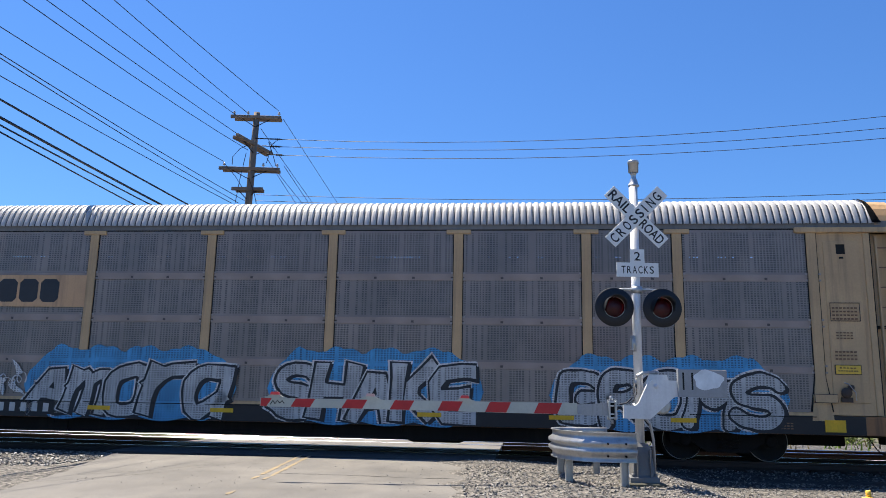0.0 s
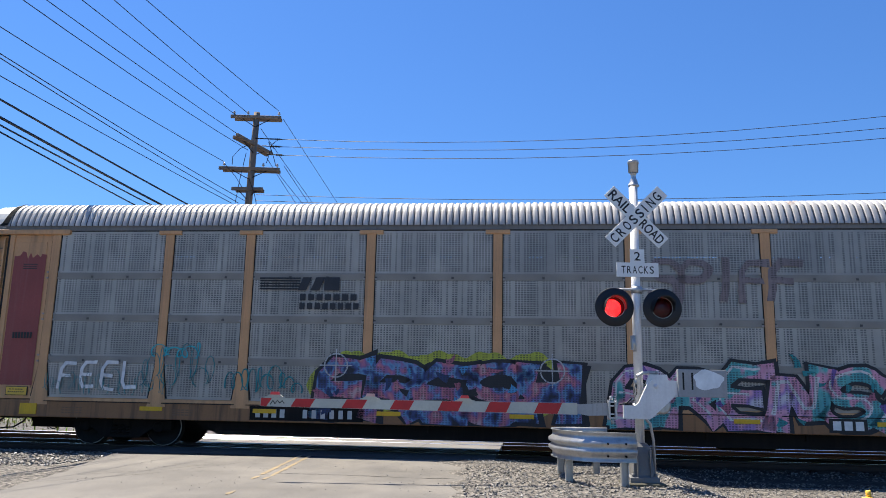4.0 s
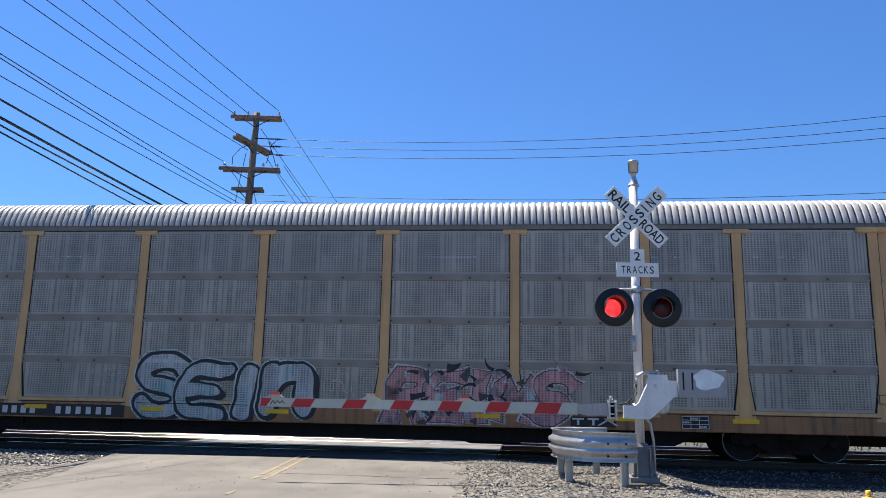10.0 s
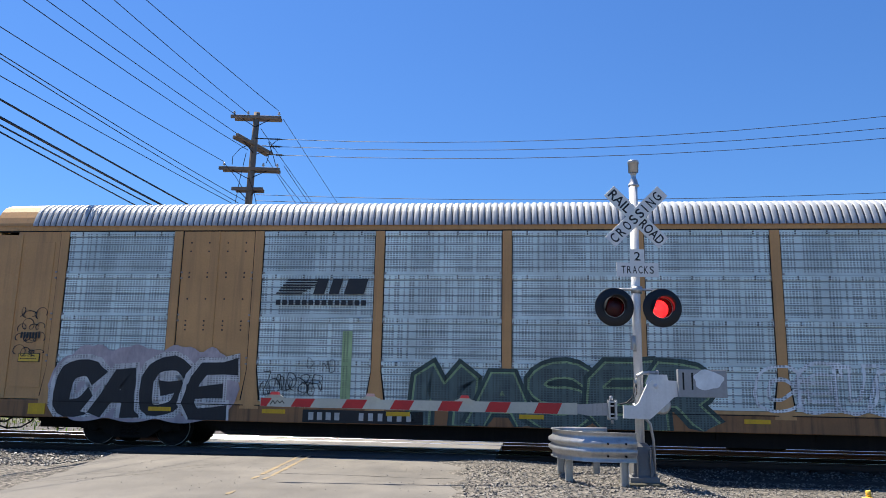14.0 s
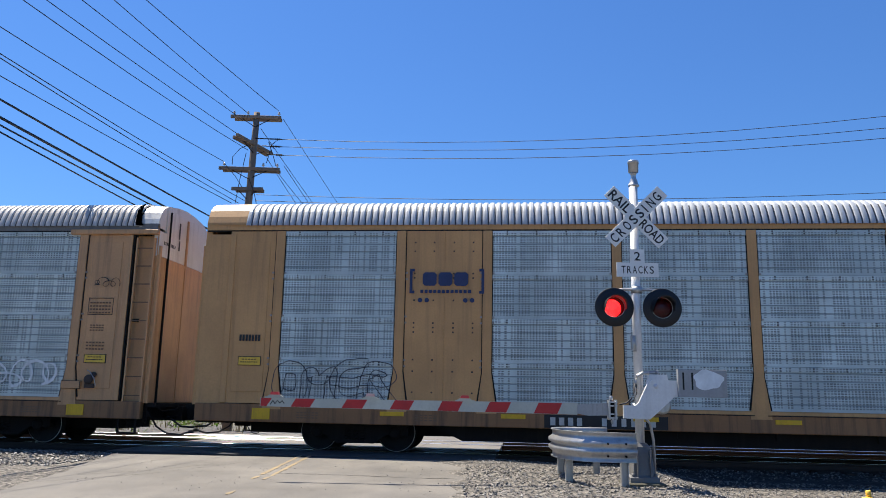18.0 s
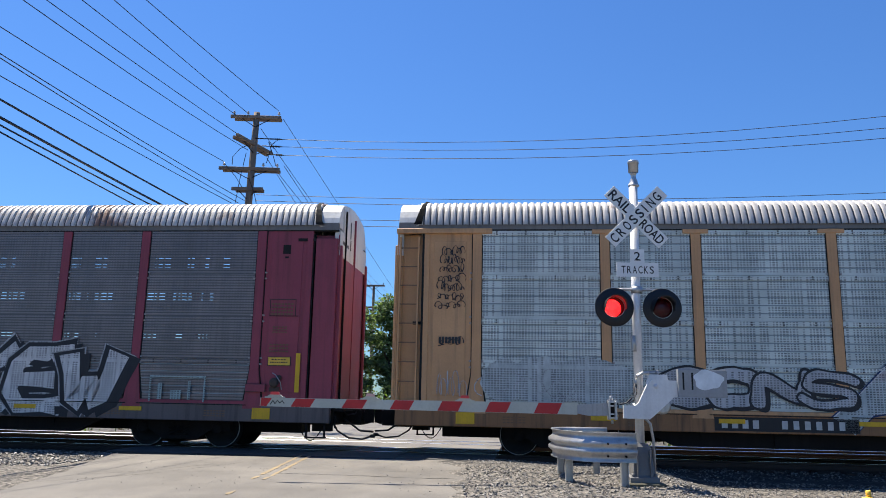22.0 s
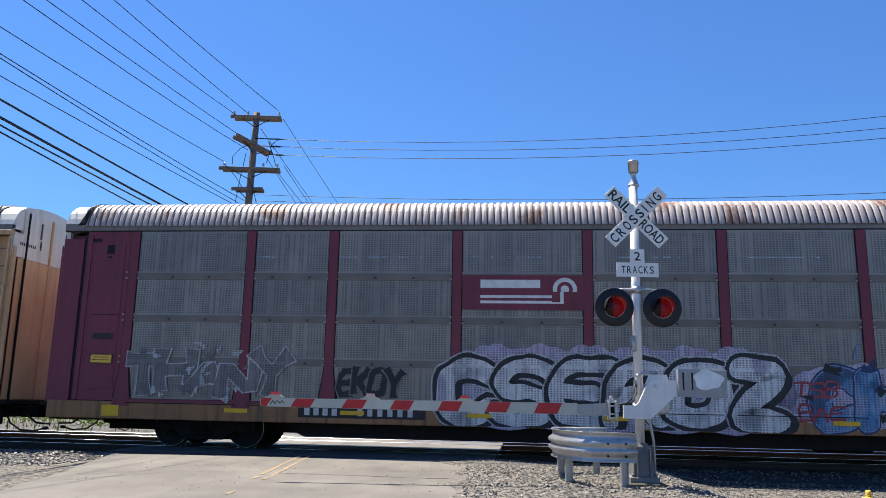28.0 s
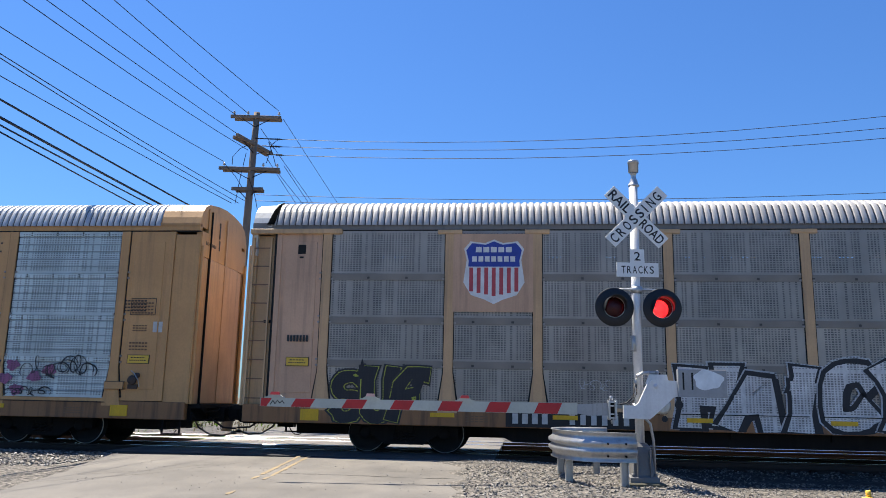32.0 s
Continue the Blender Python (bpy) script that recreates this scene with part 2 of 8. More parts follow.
# ---------------------------------------------------------------- mesh helpers
def box(bm, x0, x1, y0, y1, z0, z1, mi=0):
    """A box; returns its faces."""
    v = [bm.verts.new(p) for p in ((x0, y0, z0), (x1, y0, z0), (x1, y1, z0), (x0, y1, z0), (x0, y0, z1), (x1, y0, z1), (x1, y1, z1), (x0, y1, z1))]
    out = []
    for q in ((3, 2, 1, 0), (4, 5, 6, 7), (0, 1, 5, 4), (1, 2, 6, 5), (2, 3, 7, 6), (3, 0, 4, 7)):
        f = bm.faces.new([v[i] for i in q])
        f.material_index = mi
        out.append(f)
    return out


def bevel(bm, width):
    bmesh.ops.bevel(bm, geom=list(bm.edges), offset=width, segments=1, affect="EDGES", profile=0.5)


def prism(bm, outline, y0, y1, mi=0):
    """An outline in x and z, drawn through from y0 to y1."""
    a = [bm.verts.new((x, y0, z)) for x, z in outline]
    b = [bm.verts.new((x, y1, z)) for x, z in outline]
    k = len(a)
    fs = [bm.faces.new(a), bm.faces.new(b[::-1])]
    fs += [bm.faces.new((a[i], b[i], b[(i + 1) % k], a[(i + 1) % k])) for i in range(k)]
    for f in fs:
        f.material_index = mi
    bmesh.ops.recalc_face_normals(bm, faces=fs)


def tube(bm, points, radius, sides=6, mi=0, taper=None, cap=True):
    """A round tube along points."""
    pts = [Vector(p) for p in points]
    rings = []
    for i, p in enumerate(pts):
        d = (pts[min(i + 1, len(pts) - 1)] - pts[max(i - 1, 0)]).normalized()
        up = Vector((0, 0, 1)) if abs(d.z) < 0.9 else Vector((1, 0, 0))
        a = d.cross(up).normalized()
        b = a.cross(d)
        r = radius if taper is None else radius + (taper - radius) * i / max(1, len(pts) - 1)
        rings.append([bm.verts.new(p + (a * math.cos(k * 2 * math.pi / sides) + b * math.sin(k * 2 * math.pi / sides)) * r) for k in range(sides)])
    fs = []
    for r0, r1 in zip(rings, rings[1:]):
        for k in range(sides):
            f = bm.faces.new((r0[k], r0[(k + 1) % sides], r1[(k + 1) % sides], r1[k]))
            f.smooth = sides > 5
            fs.append(f)
    if cap:
        fs += [bm.faces.new(rings[0]), bm.faces.new(rings[-1][::-1])]
    for f in fs:
        f.material_index = mi
    bmesh.ops.recalc_face_normals(bm, faces=fs)


def lathe(bm, profile, axis="y", sides=28, mi=0, centre=(0, 0, 0), caps=True):
    """A profile of (radius, along) pairs turned round an axis."""
    rings = []
    for r, a in profile:
        ring = []
        for k in range(sides):
            c, s = math.cos(2 * math.pi * k / sides) * r, math.sin(2 * math.pi * k / sides) * r
            p = (c, a, s) if axis == "y" else (c, s, a) if axis == "z" else (a, c, s)
            ring.append(bm.verts.new(Vector(p) + Vector(centre)))
        rings.append(ring)
    fs = []
    for i, (r0, r1) in enumerate(zip(rings, rings[1:])):
        for k in range(sides):
            f = bm.faces.new((r0[k], r0[(k + 1) % sides], r1[(k + 1) % sides], r1[k]))
            f.material_index = mi if isinstance(mi, int) else mi[i]
            f.smooth = True
            fs.append(f)
    for ring in (rings[0], rings[-1]) if caps else ():
        f = bm.faces.new(ring)
        f.material_index = mi if isinstance(mi, int) else mi[0]
        fs.append(f)
    bmesh.ops.recalc_face_normals(bm, faces=fs)


MESHES = {}


def mesh_of(key, make, mats):
    """A mesh made once and shared by alike pieces."""
    if key not in MESHES:
        bm = bmesh.new()
        make(bm)
        me = bpy.data.meshes.new(key.split("|")[0])
        bm.to_mesh(me)
        bm.free()
        for m in mats:
            me.materials.append(m)
        MESHES[key] = me
    return MESHES[key]


def piece(name, me, parent, m=None, label="", kind=""):
    """One mesh object under a thing or a part."""
    ob = new(name, me)
    ob.parent = parent
    if m is not None:
        ob.matrix_basis = m
    return tagged(ob, label, kind=kind)


def part(name, bm, mats, parent=None, label="", m=None, kind=""):
    """Link a bmesh as one mesh object."""
    me = bpy.data.meshes.new(name)
    bm.to_mesh(me)
    bm.free()
    for mt in mats if isinstance(mats, (list, tuple)) else [mats]:
        me.materials.append(mt)
    return piece(name, me, parent, m, label, kind)


def thing(name, label, category, m=None, group="", kind=""):
    ob = new(name)
    ob.empty_display_size = 0.2
    if m is not None:
        ob.matrix_basis = m
    return tagged(ob, label, category, group, kind)


# ---------------------------------------------------------------- letters
GLYPHS = {}


def glyph(text, fat=0.0):
    """The flat mesh of a piece of writing in the built-in font: triangles, then its box."""
    key = (text, fat)
    if key not in GLYPHS:
        cu = bpy.data.curves.new("writing", "FONT")
        cu.body, cu.size, cu.offset, cu.resolution_u = text, 1.0, fat, 5
        ob = bpy.data.objects.new("writing", cu)
        me = bpy.data.meshes.new_from_object(ob)
        vs = [(v.co.x, v.co.y) for v in me.vertices]
        fs = [tuple(p.vertices) for p in me.polygons]
        bpy.data.objects.remove(ob)
        bpy.data.curves.remove(cu)
        bpy.data.meshes.remove(me)
        xs, ys = [v[0] for v in vs] or [0], [v[1] for v in vs] or [0]
        GLYPHS[key] = (vs, fs, (min(xs), max(xs), min(ys), max(ys)))
    return GLYPHS[key]


def wobble(v, amount):
    """Hand-drawn unevenness: the same push for the same place."""
    p = Vector((v[0] * 1.9, 7.3, v[2] * 1.9))
    q = Vector((v[0] * 4.3, 2.1, v[2] * 4.3))
    return (v[0] + amount * (noise.noise(p) + 0.4 * noise.noise(q)), v[1], v[2] + amount * (noise.noise(p + Vector((9, 4, 1))) + 0.4 * noise.noise(q + Vector((3, 8, 5)))))


def write(bm, text, x0, x1, z0, z1, y, mi=0, fat=0.0, lean=0.0, turn=0.0, ref=None, hand=0.0):
    """Writing stretched into a box of the x-z plane at depth y, facing -y."""
    vs, fs, bb = glyph(text, fat)
    b = ref or bb
    w, h = max(1e-6, b[1] - b[0]), max(1e-6, b[3] - b[2])
    c, s = math.cos(turn), math.sin(turn)
    cx, cz = (x0 + x1) / 2, (z0 + z1) / 2
    new_v = []
    for x, yy in vs:
        px = x0 + (x - b[0]) / w * (x1 - x0)
        pz = z0 + (yy - b[2]) / h * (z1 - z0)
        px += lean * (pz - cz)
        dx, dz = px - cx, pz - cz
        p = wobble((cx + dx * c - dz * s, y, cz + dx * s + dz * c), hand)
        new_v.append(bm.verts.new((p[0], p[1], max(p[2], 0.615 if hand else p[2]))))
    for f in fs:
        try:
            face = bm.faces.new([new_v[i] for i in f])
            face.material_index = mi
        except ValueError:
            pass


def rect(bm, x0, x1, z0, z1, y, mi=0, lean=0.0):
    f = bm.faces.new([bm.verts.new(p) for p in ((x0 - lean, y, z0), (x1 - lean, y, z0), (x1 + lean, y, z1), (x0 + lean, y, z1))])
    f.material_index = mi


def bars(bm, x0, x1, z0, z1, y, count, mi=0, gap=0.28):
    """Writing that is kept as plain bars."""
    step = (x1 - x0) / count
    for i in range(count):
        rect(bm, x0 + i * step, x0 + (i + 1 - gap) * step, z0, z1, y, mi)


def blob(bm, cx, cz, rx, rz, y, mi=0, seed=0, rough=0.18, sides=18):
    """A ragged patch of paint."""
    rnd = random.Random(seed)
    ph = [rnd.uniform(0, 6.3) for _ in range(4)]
    vs = []
    for k in range(sides):
        a = 2 * math.pi * k / sides
        r = 1 + rough * (math.sin(3 * a + ph[0]) + 0.7 * math.sin(5 * a + ph[1]) + 0.5 * math.sin(7 * a + ph[2])) / 2
        vs.append(bm.verts.new((cx + rx * r * math.cos(a), y, cz + rz * r * math.sin(a))))
    f = bm.faces.new(vs)
    f.material_index = mi
    if f.calc_center_median() and f.normal.y > 0:
        f.normal_flip()


# ---------------------------------------------------------------- the ground, the road and the two tracks
TRACK_1, TRACK_2 = 1.52, 5.35           # centre lines, behind the cars' near side
GAUGE = 1.435


def ground_height(x, y):
    p = Vector((x, y, 0)) - Vector((0, SIDE_Y, 0))
    off = p.dot(N)
    clamp = lambda v: max(0.0, min(1.0, v))
    h = -0.13
    if -2.2 < off < 8.6:                 # the ballast bed, sunk between the rails
        h += 0.055 * min(1.0, (off + 2.2) / 1.0, (8.6 - off) / 1.0)
        h -= 0.10 * clamp((off + 1.0) / 0.5) * clamp((8.0 - off) / 0.5)
    fall = 0.0
    if off < 0.4 and x > 3.5:            # the ground falls away beside the signal
        k = clamp((x - 3.5) / 1.6) * clamp((0.4 - off) / 1.6)
        fall = k * k * (3 - 2 * k)
    if x > -0.9 and off < -0.6:          # gravel heaped against the edge of the road
        h += (0.066 + 0.05 * clamp((y - 12.5) / 3.5) * clamp((2.2 - x) / 1.0)) * clamp((x + 0.9) / 1.2) * clamp((-off - 0.6) / 0.7) * (1 - fall)
    return h - 0.235 * fall


def ground():
    bm = bmesh.new()
    xs = [-900, -300, -120, -60, -40] + [-30 + 0.5 * i for i in range(121)] + [40, 60, 120, 300, 900]
    ys = [-300, -80, -30, -10, 0] + [5 + 0.5 * i for i in range(51)] + [34, 40, 50, 70, 110, 200, 400, 900]
    grid = [[bm.verts.new((x, y, ground_height(x, y) + (0.018 * noise.noise(Vector((x * 1.3, y * 1.3, 0))) if abs(x) < 31 else 0))) for x in xs] for y in ys]
    for j in range(len(ys) - 1):
        for i in range(len(xs) - 1):
            f = bm.faces.new((grid[j][i], grid[j][i + 1], grid[j + 1][i + 1], grid[j + 1][i]))
            f.smooth = True
            off = (f.calc_center_median() - Vector((0, SIDE_Y, 0))).dot(N)
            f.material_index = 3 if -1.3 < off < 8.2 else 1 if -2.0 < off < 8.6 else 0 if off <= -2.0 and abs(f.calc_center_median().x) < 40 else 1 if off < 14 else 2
    tagged(part("ground", bm, [GRAVEL, BALLAST, EARTH, SHADED_BED]), "grey gravel and pale dry earth beside the railway", "ground", kind="structure")


def road_edge(side, y):
    if side < 0:
        return -5.15 - max(0.0, y - 8.0) * 0.17 if y < 17 else -6.7
    return 0.34 + max(0.0, y - 12.0) * 0.09 if y < 17 else 0.8


def road():
    bm = bmesh.new()
    ys = [-40, -20, -8, 0, 4] + [6 + 0.45 * i for i in range(23)]
    rows = []
    for y in ys:
        row = []
        for k in range(9):
            a, b = road_edge(-1, y), road_edge(1, y)
            x = a + (b - a) * k / 8
            if k in (0, 8):
                x += 0.10 * noise.noise(Vector((y * 1.7, k, 0)))
            z = -0.075 + 0.06 * max(0, min(1, (y - 12.5) / 3.5))
            row.append(bm.verts.new((x, y, z)))
        rows.append(row)
    for r0, r1 in zip(rows, rows[1:]):
        for k in range(8):
            bm.faces.new((r0[k], r0[k + 1], r1[k + 1], r1[k]))
    ob = part("road", bm, ASPHALT)
    tagged(ob, "worn grey asphalt road leading up to the crossing", "road", kind="structure")
    bm = bmesh.new()
    s0, s1 = -6.9, 1.15
    far = TRACK_2 + 2.0
    pts = [track(s0, far, -0.02), track(s1, far, -0.02), Vector((2.2, 60, -0.05)), Vector((2.2, 300, -0.05)), Vector((-7.0, 300, -0.05)), Vector((-7.0, 60, -0.05))]
    bm.faces.new([bm.verts.new(p) for p in pts])
    tagged(part("road_far", bm, ASPHALT), "pale asphalt road beyond the two tracks", "road", kind="structure")
    # crossing panels, flush with the rail heads
    base = new("crossing_surface")
    tagged(base, "asphalt and concrete panels between the rails of the crossing, near ones coloured as shaded", "crossing", kind="structure")
    strips = [(-1.05, TRACK_1 - 0.80), (TRACK_1 - 0.64, TRACK_1 + 0.64), (TRACK_1 + 0.80, TRACK_2 - 0.80), (TRACK_2 - 0.64, TRACK_2 + 0.64), (TRACK_2 + 0.80, far)]
    for o0, o1 in strips:
        n = 4
        for i in range(n):
            a, b = s0 + (s1 - s0) * i / n, s0 + (s1 - s0) * (i + 1) / n - 0.015
            bm = bmesh.new()
            box(bm, a, b, o0, o1, -0.14, -0.012)
            bevel(bm, 0.01)
            part("crossing_panel", bm, SHADED_ASPHALT if o0 < TRACK_1 + 0.7 else ASPHALT, base, m=Matrix.Translation((0, SIDE_Y, 0)) @ pose(0, 0, 0, 0, 0, TRACK_YAW))
    # painted centre lines and cracks
    bm = bmesh.new()
    rnd = random.Random(4)
    surface = lambda q: -0.075 + 0.06 * max(0, min(1, (q - 12.5) / 3.5)) + 0.005
    for x, y0, y1 in ((-2.85, 12.15, 12.62), (-2.85, 12.78, 16.3), (-2.66, 12.1, 12.5), (-2.66, 12.62, 16.3), (-2.70, 10.2, 10.62)):
        n = max(2, int((y1 - y0) / 0.12))
        last = None
        for i in range(n + 1):
            q = y0 + (y1 - y0) * i / n
            w = 0.038 * (0.45 if i in (0, n) else 1.0) * rnd.uniform(0.75, 1.1)
            pair = bm.verts.new((x - w + rnd.uniform(-.008, .008), q, surface(q))), bm.verts.new((x + w + rnd.uniform(-.008, .008), q, surface(q)))
            if last:
                bm.faces.new((last[0], last[1], pair[1], pair[0]))
            last = pair
    tagged(part("road_marking", bm, LINE_YELLOW), "worn yellow double centre line painted on the road", "road marking", kind="structure")
    bm = bmesh.new()
    for path, wdt in (([(-2.7, 13.04), (-1.9, 13.0), (-1.1, 12.9), (-0.4, 12.72), (0.0, 12.76), (0.3, 12.72)], 0.014), ([(-5.6, 11.2), (-4.6, 12.6), (-3.9, 14.0), (-3.3, 15.4)], 0.005), ([(-5.6, 12.2), (-4.6, 13.2), (-3.9, 14.6)], 0.006), ([(-4.4, 13.0), (-3.4, 13.2), (-2.8, 13.3)], 0.005), ([(-0.9, 13.6), (0.0, 13.9), (0.6, 14.2)], 0.006)):
        pts = []
        for (xa, ya), (xb, yb) in zip(path, path[1:]):
            for k in range(5):
                pts.append((xa + (xb - xa) * k / 5 + rnd.uniform(-.02, .02), ya + (yb - ya) * k / 5 + rnd.uniform(-.03, .03)))
        for (xa, ya), (xb, yb) in zip(pts, pts[1:]):
            za, zb = [-0.075 + 0.06 * max(0, min(1, (q - 12.5) / 3.5)) + 0.004 for q in (ya, yb)]
            d = Vector((xb - xa, yb - ya, 0)).normalized()
            nn = Vector((-d.y, d.x, 0)) * wdt * rnd.uniform(0.5, 1.2)
            bm.faces.new([bm.verts.new(p) for p in ((xa - nn.x, ya - nn.y, za), (xb - nn.x, yb - nn.y, zb), (xb + nn.x, yb + nn.y, zb), (xa + nn.x, ya + nn.y, za))])
    bmesh.ops.recalc_face_normals(bm, faces=bm.faces[:])
    tagged(part("road_crack", bm, DARK_RIM), "dark cracks in the old asphalt", "crack", kind="structure")


def rails():
    M = Matrix.Translation((0, SIDE_Y, 0)) @ pose(0, 0, 0, 0, 0, TRACK_YAW)
    head = [(-0.036, -0.04), (-0.036, -0.006), (-0.028, 0.0), (0.028, 0.0), (0.036, -0.006), (0.036, -0.04), (0.01, -0.05), (0.01, -0.13), (0.07, -0.15), (0.07, -0.165), (-0.07, -0.165), (-0.07, -0.15), (-0.01, -0.13), (-0.01, -0.05)]
    n = 0
    for c in (TRACK_1, TRACK_2):
        n += 1
        base = tagged(new("railway_track"), "steel rails on wooden ties in grey ballast", "railway track", "tracks of the crossing", "structure")
        for o in (c - GAUGE / 2 - 0.036, c + GAUGE / 2 + 0.036):
            bm = bmesh.new()
            xs = [-260, -60, -30, -10, 0, 10, 30, 60, 260]
            rings = [[bm.verts.new((x, o + a, b)) for a, b in head] for x in xs]
            for r0, r1 in zip(rings, rings[1:]):
                for k in range(len(head)):
                    f = bm.faces.new((r0[k], r1[k], r1[(k + 1) % len(head)], r0[(k + 1) % len(head)]))
                    f.material_index = 1 if k in (1, 2, 3) else 0
            bmesh.ops.recalc_face_normals(bm, faces=bm.faces[:])
            part("rail", bm, [RAIL_SIDE, RAIL_TOP], base, m=M)
        rnd = random.Random(n)
        me = mesh_of("tie", lambda b: (box(b, -0.115, 0.115, -1.3, 1.3, -0.31, -0.155), bevel(b, 0.012)), [TIE])
        for i in range(-52, 53):
            s = i * 0.52
            if -7.1 < s < 1.3:
                continue
            piece("tie", me, base, M @ pose(s + rnd.uniform(-.03, .03), c + rnd.uniform(-.05, .05), rnd.uniform(-.012, .008), 0, 0, rnd.uniform(-2, 2)))


# ---------------------------------------------------------------- railway cars
POSTS = [-11.78, -9.0, -7.07, -4.27, -1.425, 1.425, 4.27, 7.07, 9.0, 11.78]
ROWS = [1.05, 1.96, 2.91, 3.88, 4.865]
END, HALF = 13.57, 14.18
FACE = -1.50
TURN = pose(0, 0, 0, 0, 0, 180)
SIDES = (None, TURN)


def at_side(turn, m=None):
    m = m or Matrix.Identity(4)
    return m if turn is None else turn @ m


PROFILE = [(-1.54, 4.995), (-1.535, 5.06), (-1.48, 5.21), (-1.40, 5.37), (-1.28, 5.50), (-1.06, 5.61), (-0.5, 5.70), (0.0, 5.73)]
PROFILE = PROFILE + [(-y, z) for y, z in PROFILE[-2::-1]]


def rounded(points, times=2):
    """The same line with its corners cut off again and again."""
    for _ in range(times):
        cut = [points[0]]
        for (a, b), (c, d) in zip(points, points[1:]):
            cut += [(0.75 * a + 0.25 * c, 0.75 * b + 0.25 * d), (0.25 * a + 0.75 * c, 0.25 * b + 0.75 * d)]
        points = cut + [points[-1]]
    return points


VAULT = rounded(PROFILE, 1)


def roof_mesh(bm, x0, x1, step=0.147):
    """A vaulted sheet with ribs across it."""
    count = int(round((x1 - x0) / step))
    step = (x1 - x0) / count
    rings = []
    for i in range(count):
        for fr, up in ((0.0, 0.0), (0.10, 0.022), (0.32, 0.028), (0.62, 0.026), (0.80, 0.0)):
            x = x0 + (i + fr) * step
            ring = []
            for k, (y, z) in enumerate(VAULT):
                a, b = VAULT[max(0, k - 1)], VAULT[min(len(VAULT) - 1, k + 1)]
                d = Vector((b[0] - a[0], b[1] - a[1])).normalized()
                ring.append(bm.verts.new((x, y - d.y * up, z + d.x * up)))
            rings.append(ring)
    for i, (r0, r1) in enumerate(zip(rings, rings[1:])):
        for k in range(len(VAULT) - 1):
            f = bm.faces.new((r0[k], r1[k], r1[k + 1], r0[k + 1]))
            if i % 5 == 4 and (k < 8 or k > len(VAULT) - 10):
                f.material_index = 1         # shade between the ribs, put into the trough colour
    bmesh.ops.recalc_face_normals(bm, faces=bm.faces[:])


def cap_mesh(bm, x0, x1, drop=0.02, shrink=0.985):
    """The plain end of the roof with its closed gable."""
    prof = [(y * shrink, z - drop) for y, z in PROFILE]
    a = [bm.verts.new((x0, y, z)) for y, z in prof]
    b = [bm.verts.new((x1, y * 0.995, 4.9 + (z - 4.9) * 0.985)) for y, z in prof]
    for k in range(len(prof) - 1):
        bm.faces.new((a[k], b[k], b[k + 1], a[k + 1]))
    bm.faces.new(b)
    bm.faces.new(a[::-1])
    bmesh.ops.recalc_face_normals(bm, faces=bm.faces[:])


def gap_mesh(bm):
    """The dark open strip that widens downward between the ribbed roof and its end cap."""
    last = None
    for k, (y, z) in enumerate(PROFILE[:7]):
        t = k / 6
        a, b = 13.03 - 0.10 * t, 13.22 - 0.26 * t
        lift = 0.036
        pair = bm.verts.new((a, y - lift * (1 - t), z + lift * t + 0.012)), bm.verts.new((b, y - lift * (1 - t), z + lift * t + 0.012))
        if last:
            bm.faces.new((last[0], last[1], pair[1], pair[0]))
        last = pair
    bmesh.ops.solidify(bm, geom=bm.faces[:], thickness=0.01)
    bmesh.ops.recalc_face_normals(bm, faces=bm.faces[:])


def panel_mesh(bm, w, h):
    """A punched sheet."""
    box(bm, -w / 2, w / 2, FACE, FACE + 0.02, 0.0, h)


def pierced_mesh(bm, w, h, seed, rows, longest=0.045):
    """A top sheet with rows of narrow slots right through it."""
    rnd = random.Random(seed)
    xs, on = [-w / 2], []
    while xs[-1] < w / 2 - 0.7:
        on.append(len(on) % 2 == 1)
        xs.append(xs[-1] + (rnd.uniform(0.018, longest) if on[-1] else rnd.choice((rnd.uniform(0.02, 0.06), rnd.uniform(0.02, 0.06), rnd.uniform(0.1, 0.5)))))
    on.append(False)
    xs.append(w / 2)
    zs = [0.0]
    for z in rows:
        zs += [z, z + 0.012]
    zs.append(h)
    grid = [[bm.verts.new((x, FACE, z)) for x in xs] for z in zs]
    fs = [bm.faces.new((grid[j][i], grid[j][i + 1], grid[j + 1][i + 1], grid[j + 1][i])) for j in range(len(zs) - 1) for i in range(len(xs) - 1) if not (j % 2 == 1 and on[i])]
    back = bmesh.ops.extrude_face_region(bm, geom=fs, use_keep_orig=True)["geom"]
    for v in back:
        if isinstance(v, bmesh.types.BMVert):
            v.co.y += 0.012
    bmesh.ops.recalc_face_normals(bm, faces=bm.faces[:])


